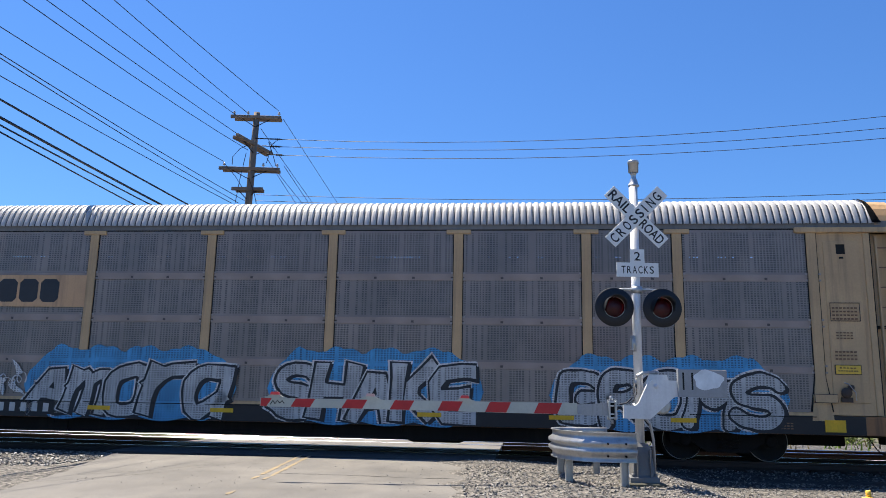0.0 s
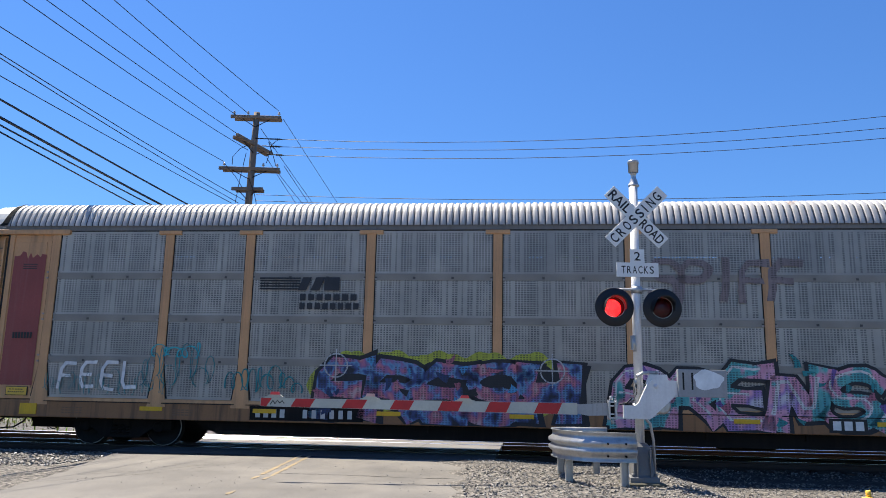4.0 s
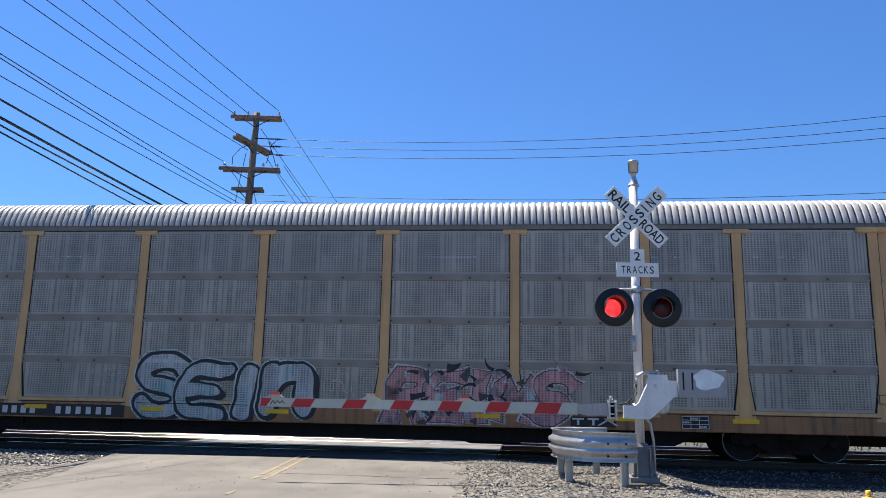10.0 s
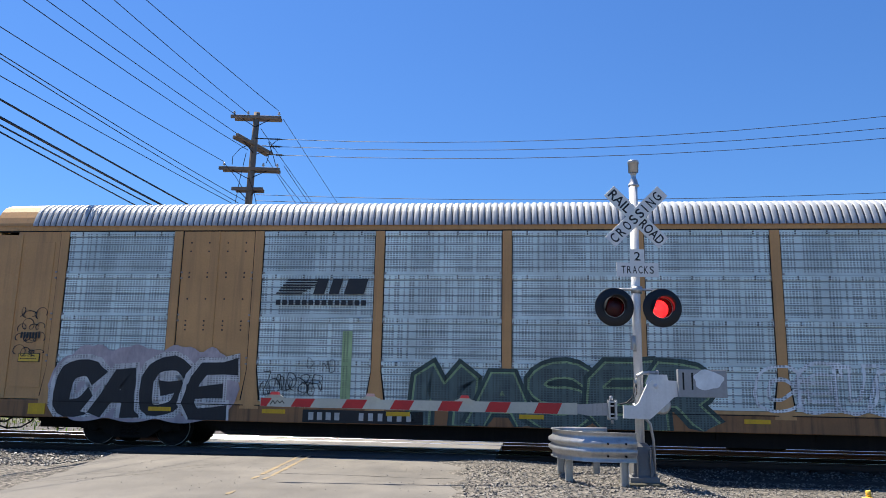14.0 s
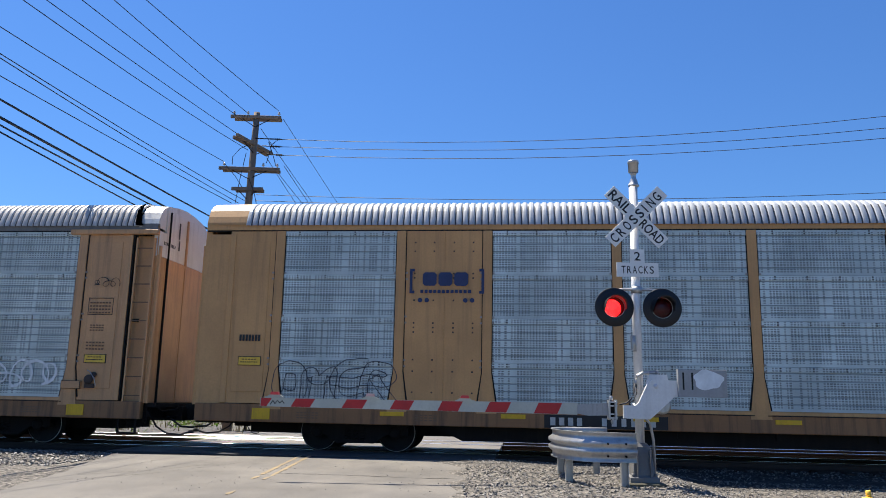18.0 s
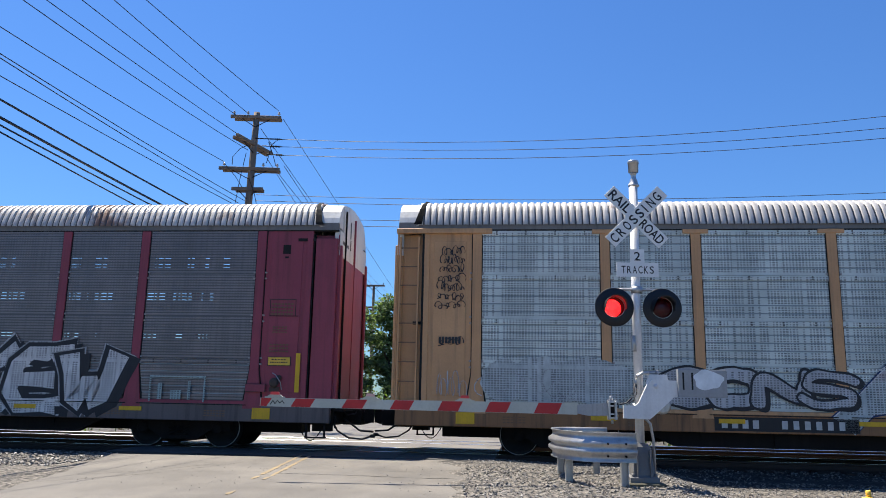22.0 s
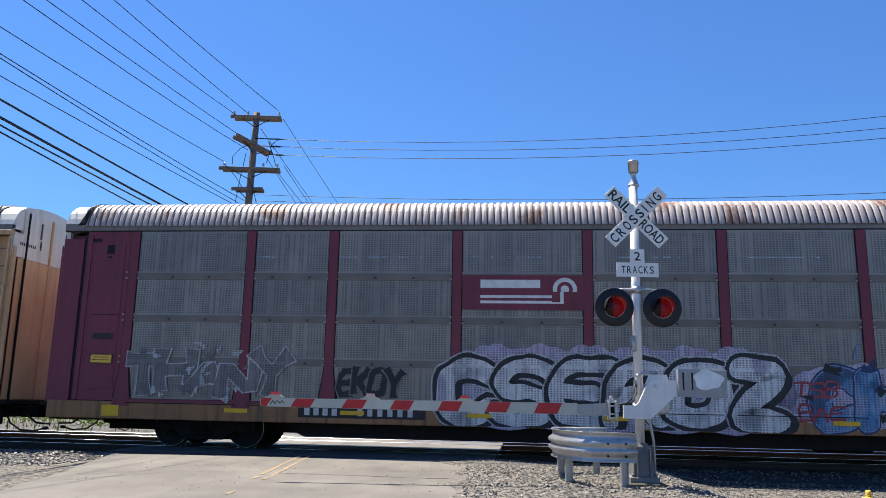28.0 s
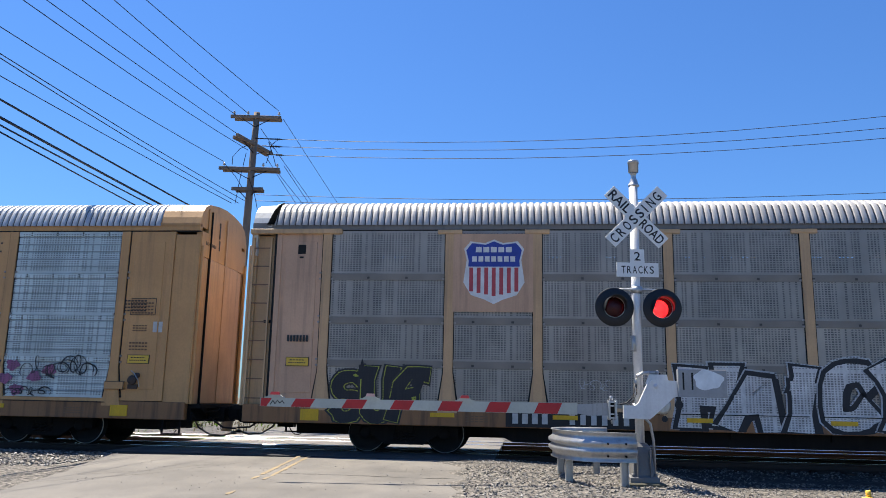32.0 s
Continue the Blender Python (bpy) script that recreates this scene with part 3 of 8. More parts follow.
def folded_mesh(bm, w, h):
    """A punched sheet folded into flat bands with narrow troughs between them."""
    prof = [(FACE + 0.02, 0.0), (FACE, 0.0)]
    k = 5
    top = h - 0.12
    for i in range(1, k + 1):
        z = top * i / k
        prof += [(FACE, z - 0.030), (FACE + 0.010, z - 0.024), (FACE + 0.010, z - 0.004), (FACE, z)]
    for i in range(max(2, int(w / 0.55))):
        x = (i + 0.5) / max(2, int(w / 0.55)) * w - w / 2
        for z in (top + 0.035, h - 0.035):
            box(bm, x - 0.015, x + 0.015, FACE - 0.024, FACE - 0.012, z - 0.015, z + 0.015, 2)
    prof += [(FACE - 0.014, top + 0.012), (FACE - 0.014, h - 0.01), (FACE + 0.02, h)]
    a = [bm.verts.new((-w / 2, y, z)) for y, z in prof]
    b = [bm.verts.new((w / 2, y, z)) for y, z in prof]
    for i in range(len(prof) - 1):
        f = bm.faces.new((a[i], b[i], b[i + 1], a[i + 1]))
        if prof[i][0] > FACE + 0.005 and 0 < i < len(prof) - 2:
            # trough faces get the bluish shade as a colour
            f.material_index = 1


def post_mesh(bm, w, flare, top=4.865):
    o = [(-w / 2, top), (-w / 2, 1.74), (-w / 2 - flare, 0.985), (w / 2 + flare, 0.985), (w / 2, 1.74), (w / 2, top)]
    o[2:4] = [(-w / 2 - flare - 0.015, 0.88), (w / 2 + flare + 0.015, 0.88)]
    prism(bm, o, FACE - 0.0315, FACE + 0.06)
    for z in ROWS[1:4]:                  # clips that hold the battens
        for sx in (-1, 1):
            for dz in (-0.125, 0.01):
                box(bm, sx * (w / 2 + 0.035) - 0.022, sx * (w / 2 + 0.035) + 0.022, FACE - 0.03, FACE + 0.01, z + dz, z + dz + 0.035, 2)
    prism(bm, [(x + (0.022 if x > 0 else -0.022), z) for x, z in o[:2]] + [(-w / 2 - flare - 0.03, 1.06), (w / 2 + flare + 0.03, 1.06)] + [(x + 0.022, z) for x, z in o[4:]], FACE - 0.006, FACE + 0.02, 1)


def wheelset_mesh(bm):
    r = 0.42
    for s in (-1, 1):
        prof = [(0.10, s * 0.80), (0.16, s * 0.815), (0.20, s * 0.775), (0.345, s * 0.765), (0.365, s * 0.805), (r - 0.012, s * 0.807), (r, s * 0.795), (r, s * 0.70), (r + 0.028, s * 0.68), (r + 0.028, s * 0.665), (0.30, s * 0.665), (0.10, s * 0.66)]
        lathe(bm, prof, "y", 36, [0, 0, 0, 0, 0, 1, 0, 0, 0, 0, 0])
    lathe(bm, [(0.085, -0.98), (0.085, 0.98)], "y", 12, 0)
    box(bm, 0.24, 0.30, -0.79, -0.772, -0.03, 0.03)


def bogie(car, x):
    """A two-axle bogie: bolster, side frames, springs and turning wheelsets."""
    me = mesh_of("bogie|bolster", lambda b: (box(b, -0.22, 0.22, -1.1, 1.1, 0.42, 0.66), bevel(b, 0.03), box(b, -0.75, 0.75, -0.55, 0.55, 0.16, 0.6), box(b, -1.5, 1.5, -0.4, 0.4, 0.4, 0.8)), [UNDER])
    bg_ = piece("bogie", me, car, pose(x, 0, 0), "dark cast steel bogie")

    def frame_mesh(b):
        o = [(-1.18, 0.36), (-1.18, 0.56), (-0.75, 0.60), (-0.45, 0.70), (0.45, 0.70), (0.75, 0.60), (1.18, 0.56), (1.18, 0.36), (0.70, 0.37), (0.42, 0.18), (-0.42, 0.18), (-0.70, 0.37)]
        prism(b, o, -1.08, -0.93)
        for sx in (-1, 1):
            lathe(b, [(0.02, -1.13), (0.10, -1.125), (0.13, -1.09), (0.13, -1.0)], "y", 14, 0, (sx * 0.88, 0, 0.42))
    fm = mesh_of("bogie|frame", frame_mesh, [UNDER])

    def spring_mesh(b):
        for sx in (-0.17, 0.0, 0.17):
            pts = [(sx + 0.06 * math.cos(a * 0.9), -1.10 + 0.03 * math.sin(a * 0.9), 0.24 + a * 0.0105) for a in range(24)]
            tube(b, pts, 0.014, 4)
    sm = mesh_of("bogie|spring", spring_mesh, [UNDER])
    for turn in SIDES:
        piece("side_frame", fm, bg_, at_side(turn))
        piece("spring", sm, bg_, at_side(turn))
    ws = mesh_of("wheelset", wheelset_mesh, [WHEEL, RIM_SHEEN])
    for sx in (-0.88, 0.88):
        w = piece("wheelset", ws, bg_, pose(sx, 0, 0.42), "dark steel wheels, the worn rim coloured bright like reflected sky")
        WHEELS.append((w, sx, car))


WHEELS = []
CARS = []


def lettering(car, x0, x1, z0, z1, count, mat, y=FACE - 0.036, name="stencil_mark", rows=1, label="stencilled marks"):
    bm = bmesh.new()
    h = (z1 - z0) / rows
    for r in range(rows):
        bars(bm, x0, x1, z0 + r * h, z0 + r * h + h * (0.45 if rows > 1 else 1), y, count)
    return part(name, bm, mat, car, label, kind="stuff")


def batten_of(m):
    """The plain, grimier strip with bolt heads that goes with a screen."""
    name = m.name + "_batten"
    if name in MATS:
        return MATS[name]
    c = scaled(SCREEN_TONE[m.name], 2.0 if m.name == "screen_brown_grey" else 1.0)
    n = Nodes(name)
    col = n.ramp(n.noise(1.3, 5), [(0.3, scaled(c, 0.55)), (0.7, scaled(c, 0.78))])
    sep = n.node("ShaderNodeSeparateXYZ")
    n.link(n.place(), sep.inputs[0])
    bx = n.math("ABSOLUTE", n.math("SUBTRACT", n.math("FRACT", n.math("DIVIDE", sep.outputs["X"], 0.86)), 0.5))
    bz = n.math("ABSOLUTE", n.math("SUBTRACT", sep.outputs["Z"], 0.06))
    bolt = n.math("MULTIPLY", n.math("LESS_THAN", bx, 0.034), n.math("LESS_THAN", bz, 0.024))
    n.colour(n.mix(n.math("MULTIPLY", bolt, 0.8), col, (0.02, 0.02, 0.02)))
    n.bump(bolt, 0.6, 0.01)
    MATS[name] = n.finish(0.6)
    return MATS[name]


def railway_car(u, label, frame_m, screen_m, roof_m, kind="A", cap_m=None, end_m=None, door_l=None, door_r=None, bracket=True, lined=False, sill_m=None, placard_l=1.92, holes=False, plain_end=False, group="cars of the passing train"):
    """An enclosed car carrier. u: where its middle stands along the train."""
    car = thing("railway_car", label, "railway car", group=group)
    CARS.append((car, u))
    cap_m, end_m, sill_m = cap_m or frame_m, end_m or frame_m, sill_m or SILL
    fk = frame_m.name
    # roof
    rx = 13.12 if kind == "A" else 12.62
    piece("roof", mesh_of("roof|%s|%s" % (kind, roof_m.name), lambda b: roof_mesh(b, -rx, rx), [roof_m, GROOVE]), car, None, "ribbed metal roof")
    cm = mesh_of("roof_cap|%s|%s" % (kind, cap_m.name), lambda b: cap_mesh(b, rx - 0.02, END - 0.02, 0.02 if kind == "A" else -0.012, 0.985 if kind == "A" else 1.0), [cap_m])
    for turn in SIDES:
        piece("roof_cap", cm, car, at_side(turn), "plain painted end of the roof")
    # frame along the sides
    # the lower black strip stands for the shadow in the gap below the rail
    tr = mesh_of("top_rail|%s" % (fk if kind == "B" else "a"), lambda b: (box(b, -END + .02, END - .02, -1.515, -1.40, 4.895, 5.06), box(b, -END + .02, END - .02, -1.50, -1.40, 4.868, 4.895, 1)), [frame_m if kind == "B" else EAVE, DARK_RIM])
    sl = mesh_of("side_sill|" + sill_m.name, lambda b: (box(b, -END + .05, END - .05, -1.53, -1.36, 0.60, 0.985), bevel(b, 0.012)), [sill_m])
    pw, fl = (0.20, 0.10)
    pm = mesh_of("post|%s" % fk, lambda b: post_mesh(b, pw, fl), [frame_m, DARK_RIM, CLIP])
    bk = mesh_of("bracket|%s" % fk, lambda b: (box(b, -0.27, 0.27, FACE - 0.05, FACE + 0.03, 4.79, 4.885), bevel(b, 0.008)), [frame_m])
    for turn in SIDES:
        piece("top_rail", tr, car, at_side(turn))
        piece("side_sill", sl, car, at_side(turn))
        for x in POSTS:
            p = piece("post", pm, car, at_side(turn, pose(x, 0, 0)))
            if bracket:
                piece("bracket", bk, p)
        for i in range(9):
            a, b = POSTS[i] + pw / 2 + 0.012, POSTS[i + 1] - pw / 2 - 0.012
            w = round(b - a, 2)
            # the dark strip below the lip stands for the shadow line there
            lm = mesh_of("sill_lip|%s|%.2f" % (fk, w), lambda bm, w=w: (box(bm, -w / 2 + .06, w / 2 - .06, -1.529, -1.42, 0.965, 1.045), bevel(bm, 0.008), box(bm, -w / 2 + .02, w / 2 - .02, -1.5455, -1.42, 0.948, 0.966, 1)), [frame_m, DARK_RIM])
            piece("sill_lip", lm, car, at_side(turn, pose((a + b) / 2, 0, 0)))
            if kind == "B" and i in (1, 7):
                def solid(bm, w=w):
                    box(bm, -w / 2 - .1, w / 2 + .1, FACE - 0.004, FACE + 0.02, 1.0, 4.865)
                    for q in (-0.5, 0.0, 0.5):
                        box(bm, q * w * 1.04 - 0.02, q * w * 1.04 + 0.02, FACE - 0.02, FACE, 1.0, 4.865)
                    for q in (-0.38, -0.13, 0.13, 0.38):
                        for z in (1.3, 1.75, 2.0, 2.6, 2.7, 2.8, 3.3, 3.8, 3.9, 4.4, 4.6):
                            box(bm, q * w - 0.017, q * w + 0.017, FACE - 0.012, FACE, z - 0.017, z + 0.017, 1)
                piece("solid_panel", mesh_of("solid_panel|%s|%.2f" % (fk, w), solid, [frame_m, STENCIL_DARK]), car, at_side(turn, pose((a + b) / 2, 0, 0)), "riveted plain steel panel")
                continue
            for r in range(4):
                h = round(ROWS[r + 1] - ROWS[r], 2)
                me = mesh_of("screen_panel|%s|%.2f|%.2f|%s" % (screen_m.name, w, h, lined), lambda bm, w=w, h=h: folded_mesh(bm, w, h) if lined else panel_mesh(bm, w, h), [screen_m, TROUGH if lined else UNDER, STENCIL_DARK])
                dark = lined and not bracket
                rows = {3: (0.14, 0.21, 0.352), 2: (0.36, 0.43, 0.50), 1: (0.45, 0.52)}.get(r) if dark else {3: (0.385,)}.get(r)
                if kind == "A" and rows and (dark or not lined):
                    if turn is None:
                        me = mesh_of("screen_panel|pierced|%s|%d|%d" % (screen_m.name, i, r), lambda bm, w=w, h=h, i=i, r=r: pierced_mesh(bm, w, h, i + 10 * (3 - r), rows, 0.16 if dark else 0.045), [screen_m])
                    else:
                        me = mesh_of("screen_panel|short|%s|%.2f|%.2f" % (screen_m.name, w, h), lambda bm, w=w, h=h: panel_mesh(bm, w, h - (0.34 if dark else 0.10)), [screen_m])
                sp = piece("screen_panel", me, car, at_side(turn, pose((a + b) / 2, 0, ROWS[r])))
                if not lined and turn is None and r < 3:
                    bt = mesh_of("batten|%s|%.2f" % (screen_m.name, w), lambda bm, w=w: (box(bm, -w / 2, w / 2, FACE - 0.014, FACE - 0.001, 0.0, 0.155), bevel(bm, 0.005)), [batten_of(screen_m)])
                    piece("batten", bt, sp, pose(0, 0, h - 0.14))
    # ends
    dm = {}
    for key, mt in (("l", door_l or frame_m), ("r", door_r or frame_m)):
        def door(bm):
            box(bm, 11.90, 12.97, FACE + 0.006, FACE + 0.05, 1.0, 4.89)
        dm[key] = mesh_of("end_panel|" + mt.name, door, [mt])
        dm[key + "d"] = mesh_of("access_door|" + mt.name, lambda b: (box(b, 12.02, 12.74, FACE - 0.008, FACE + 0.02, 1.25, 4.62), bevel(b, 0.006)), [mt])
        dm[key + "j"] = mesh_of("door_jamb|" + mt.name, lambda b: (box(b, 12.84, 12.97, FACE - 0.016, FACE + 0.02, 1.0, 4.80), bevel(b, 0.006)), [mt])

    hole = mesh_of("inspection_hole", lambda b: (box(b, 12.28, 12.46, FACE - 0.011, FACE + 0.01, 4.34, 4.55), box(b, 12.33, 12.42, FACE - 0.013, FACE + 0.01, 4.24, 4.28)), [DARK_RIM])

    def ladder(bm):
        for z in [1.1 + 0.42 * i for i in range(9)]:
            box(bm, 13.08, 13.50, FACE - 0.028, FACE - 0.008, z, z + 0.024, 1)
        for x in (13.09, 13.50):
            box(bm, x - 0.018, x + 0.018, FACE - 0.03, FACE + 0.05, 0.98, 4.72)
    lad = mesh_of("ladder|" + fk, ladder, [frame_m, STENCIL_BROWN])

    def corner_panel(bm):
        box(bm, 13.04, 13.54, FACE - 0.012, FACE + 0.06, 0.97, 4.70)
        bevel(bm, 0.008)
    lad_name, lad_label = "ladder", "steel ladder rungs"
    if plain_end:
        lad = mesh_of("corner_panel|" + fk, corner_panel, [frame_m])
        lad_name, lad_label = "corner_panel", "plain steel corner panel"
    em = mesh_of("end_corner|%s|%s" % (kind, fk), lambda b: box(b, 12.975 if kind == "B" else 13.0, END - 0.031, FACE + (0.02 if kind == "B" else 0.17), FACE + 0.34, 0.95, 4.80), [frame_m])
    cf = mesh_of("corner_flange|" + fk, lambda b: (box(b, END - 0.03, END, FACE + (0.02 if kind == "B" else 0.055), FACE + 0.3, 0.95, 4.80), bevel(b, 0.006)), [frame_m])
    eh = mesh_of("end_ladder_post|" + fk, lambda b: (box(b, END + 0.001, END + 0.06, FACE + 0.06, FACE + 0.15, 0.95, 4.55), bevel(b, 0.008)), [frame_m])
    sm = mesh_of("door_slot", lambda b: box(b, 12.972, 12.998, FACE + 0.01, FACE + 0.2, 1.0, 4.80), [DARK_RIM])
    sw = mesh_of("door_slot|wide", lambda b: box(b, 12.958, 13.008, FACE - 0.018, FACE + 0.2, 1.0, 4.80), [DARK_RIM])
    rg = mesh_of("roof_gap", gap_mesh, [DARK_RIM])
    bmn = mesh_of("end_beam|" + fk, lambda b: (box(b, 11.45, END + 0.02, FACE - 0.07, FACE + 0.05, 4.80, 4.915), bevel(b, 0.01)), [frame_m])
    for turn in SIDES:
        for mirror in (False, True):
            flip = Matrix.Diagonal((-1, 1, 1, 1)) if mirror else Matrix.Identity(4)
            near_left = (turn is None) == mirror
            # the strip above the plain-ended door is drawn dark for a hole
            for nm, me, lb in (("end_panel", dm["l" if near_left else "r"], ""), ("access_door", dm["ld" if near_left else "rd"], ""), ("door_jamb", dm["lj" if near_left else "rj"], ""), ("end_corner", em, ""), ("corner_flange", cf, ""), ("end_ladder_post", eh, "")) + ((("door_slot", sw if near_left else sm, ""), ("roof_gap", rg, ""), (lad_name, lad, lad_label)) if kind == "A" else ()) + ((("inspection_hole", hole, "dark square hole in the access door"),) if holes else ()) + ((("door_seam", mesh_of("door_seam", lambda b: box(b, 12.05, 12.72, FACE - 0.0105, FACE, 2.92, 2.935), [DARK_RIM]), "dark seam across the access door"), ("door_track", mesh_of("door_track", lambda b: box(b, 12.62, 13.04, FACE - 0.012, FACE, 4.63, 4.70), [DARK_RIM]), "dark track above the end door")) if plain_end else ()) + ((("end_beam", bmn, ""),) if bracket else ()):
                piece(nm, me, car, at_side(turn, flip), lb)

    # closed end doors
    def end_top(bm):
        box(bm, END - 0.12, END + 0.012, -1.44, 1.44, 4.325, 4.90)
        prism(bm, [(END - 0.10, 4.9), (END - 0.10, 5.5), (END + 0.01, 5.5), (END + 0.01, 4.9)], -1.1, 1.1)
        for a, z0, z1 in ((-0.42, 4.9, 5.3), (-0.40, 4.62, 4.86)):
            box(bm, END, END + 0.02, a - 0.03, a + 0.03, z0, z1, 1)
        for k in range(9):
            box(bm, END, END + 0.016, -1.2 + 0.07 * k, -1.16 + 0.07 * k, 4.62, 4.70, 1)
    leaf = {}
    for y0, y1, bulge in ((-1.44, -0.95, 0.0), (-0.95, 0.0, 0.035), (0.0, 0.95, 0.035), (0.95, 1.44, 0.0)):
        leaf[y0] = mesh_of("end_leaf|%s|%.2f" % (end_m.name, y0), lambda b, y0=y0, y1=y1, bulge=bulge: (box(b, END - 0.12, END + bulge, y0 + 0.012, y1 - 0.012, 0.95, 4.32), bevel(b, 0.02)), [end_m])
    seam = mesh_of("end_seam", lambda b: box(b, END, END + 0.045, -0.972, -0.938, 0.95, 5.45), [UNDER])
    strap = mesh_of("end_strap|" + end_m.name, lambda b: box(b, END, END + 0.05, -0.03, 0.03, 0.95, 5.45), [end_m])
    etp = mesh_of("end_door_top|" + cap_m.name, end_top, [cap_m, STENCIL_DARK])
    cou = mesh_of("coupler", coupler_mesh, [UNDER])
    hose = mesh_of("brake_hose", lambda b: tube(b, [(END - 0.1, -0.35, 0.75), (END + 0.15, -0.36, 0.6), (END + 0.4, -0.33, 0.42), (END + 0.7, -0.25, 0.40)], 0.025, 6), [CABLE])
    lever = mesh_of("uncoupling_lever", lambda b: (tube(b, [(END + 0.05, -1.36, 0.78), (END + 0.12, -1.3, 0.62), (END + 0.2, -0.9, 0.60), (END + 0.3, -0.3, 0.66), (END + 0.42, -0.1, 0.9)], 0.016, 6), tube(b, [(END + 0.05, -1.36, 0.78), (END + 0.05, -1.38, 0.50)], 0.016, 6)), [UNDER])
    hose2 = mesh_of("air_hose", lambda b: (tube(b, [(END - 0.25, -0.62, 0.70), (END - 0.05, -0.66, 0.42), (END + 0.2, -0.64, 0.27), (END + 0.5, -0.55, 0.24), (END + 0.72, -0.45, 0.32)], 0.022, 6), lathe(b, [(0.03, 0.0), (0.04, 0.03), (0.04, 0.09), (0.03, 0.12)], "x", 8, 0, (END + 0.66, -0.47, 0.31))), [CABLE])
    chain = mesh_of("hanging_chain", lambda b: [tube(b, [(12.75 + 0.05 * i, -1.22, 0.56 - 0.34 * math.sin(math.pi * i / 12)), (12.79 + 0.05 * i, -1.22, 0.56 - 0.34 * math.sin(math.pi * (i + 0.8) / 12))], 0.014, 5) for i in range(12)], [UNDER])
    step = mesh_of("foot_step", lambda b: (box(b, 13.0, 13.04, -1.5, -1.46, 0.30, 0.62), box(b, 13.40, 13.44, -1.5, -1.46, 0.30, 0.62), box(b, 13.0, 13.44, -1.51, -1.36, 0.28, 0.31)), [UNDER])
    pf = mesh_of("end_platform", lambda b: (box(b, END - 0.02, END + 0.22, -1.35, 1.35, 0.86, 0.95), box(b, 12.3, END, -1.3, 1.3, 0.56, 0.9), box(b, END, END + 0.42, -0.36, 0.36, 0.55, 0.88), box(b, END - 0.5, END - 0.1, -1.2, -0.9, 0.42, 0.6)), [UNDER])
    for turn in SIDES:
        for me in leaf.values():
            piece("end_door", me, car, at_side(turn), "closed end door of the car")
        piece("end_seam", seam, car, at_side(turn))
        piece("end_strap", strap, car, at_side(turn))
        piece("end_door_top", etp, car, at_side(turn))
        piece("coupler", cou, car, at_side(turn), "cast steel coupler")
        piece("brake_hose", hose, car, at_side(turn), "black rubber brake hose")
        piece("end_platform", pf, car, at_side(turn))
        piece("uncoupling_lever", lever, car, at_side(turn), "bent steel uncoupling lever")
        piece("air_hose", hose2, car, at_side(turn), "black rubber air hose")
        piece("hanging_chain", chain, car, at_side(turn), "loose hanging chain")
        piece("foot_step", step, car, at_side(turn), "steel foot step below the sill")

    # underframe
    def under(bm):
        box(bm, -12.6, 12.6, -0.38, 0.38, 0.34, 0.9)
        box(bm, -13.2, 13.2, -1.36, 1.36, 0.90, 0.97)
        prism(bm, [(-8.3, 0.62), (-7.6, 0.29), (7.6, 0.29), (8.3, 0.62)], -1.25, -1.05)
        prism(bm, [(-8.3, 0.62), (-7.6, 0.29), (7.6, 0.29), (8.3, 0.62)], 1.05, 1.25)
        for x in range(-7, 8, 2):
            box(bm, x - 0.08, x + 0.08, -1.3, 1.3, 0.45, 0.9)
        box(bm, -5.6, -4.6, -1.28, -0.7, 0.30, 0.60)
        lathe(bm, [(0.16, 3.2), (0.19, 3.3), (0.19, 4.3), (0.16, 4.4)], "x", 14, 0, (0, -0.95, 0.42))
    piece("underframe", mesh_of("underframe", under, [UNDER]), car, None, "grimy black underframe with brake gear")

    def deck(bm):
        box(bm, -13.2, 13.2, -1.42, 1.42, 2.78, 2.84)
    piece("deck", mesh_of("deck", deck, [UNDER]), car)
    bogie(car, -9.98)
    bogie(car, 9.98)
    # small things on the near side
    me = mesh_of("reflector", lambda b: box(b, -0.26, 0.26, -1.550, -1.52, 0.79, 0.88), [YELLOW])
    mb = mesh_of("reflector|big", lambda b: box(b, -0.2, 0.2, -1.550, -1.52, 0.66, 0.90), [YELLOW])
    for x in (-9.1, -6.5, -3.75, -0.9, 3.7, 6.5, 9.0):
        piece("reflector", me, car, pose(x, 0, 0), "yellow reflective strip")
    for x in (-12.0, 12.0):
        piece("reflector", mb, car, pose(x, 0, 0), "yellow reflective plate")

    def placard(bm):
        box(bm, -0.26, 0.26, FACE - 0.03, FACE, -0.1, 0.1, 1)
        box(bm, -0.246, 0.246, FACE - 0.034, FACE, -0.087, 0.087, 0)
        bars(bm, -0.17, 0.17, 0.025, 0.045, FACE - 0.036, 5, 1)
        bars(bm, -0.2, 0.2, -0.035, -0.015, FACE - 0.036, 8, 1)
    pl = mesh_of("placard", placard, [PLACARD, STENCIL_DARK])
    for x in (-12.34, 12.34):
        if x > 0 or placard_l:
            piece("placard", pl, car, pose(x, 0, 1.92 if x > 0 else placard_l), "yellow warning placard")

    def brake(bm):
        box(bm, 11.62, 12.08, FACE - 0.09, FACE, 1.24, 1.42, 1)
        bevel(bm, 0.012)
        lathe(bm, [(0.03, FACE - 0.10), (0.10, FACE - 0.09), (0.11, FACE - 0.06), (0.06, FACE)], "y", 14, 0, (12.26, 0, 1.45))
        box(bm, 12.16, 12.38, FACE - 0.05, FACE, 1.26, 1.36, 0)
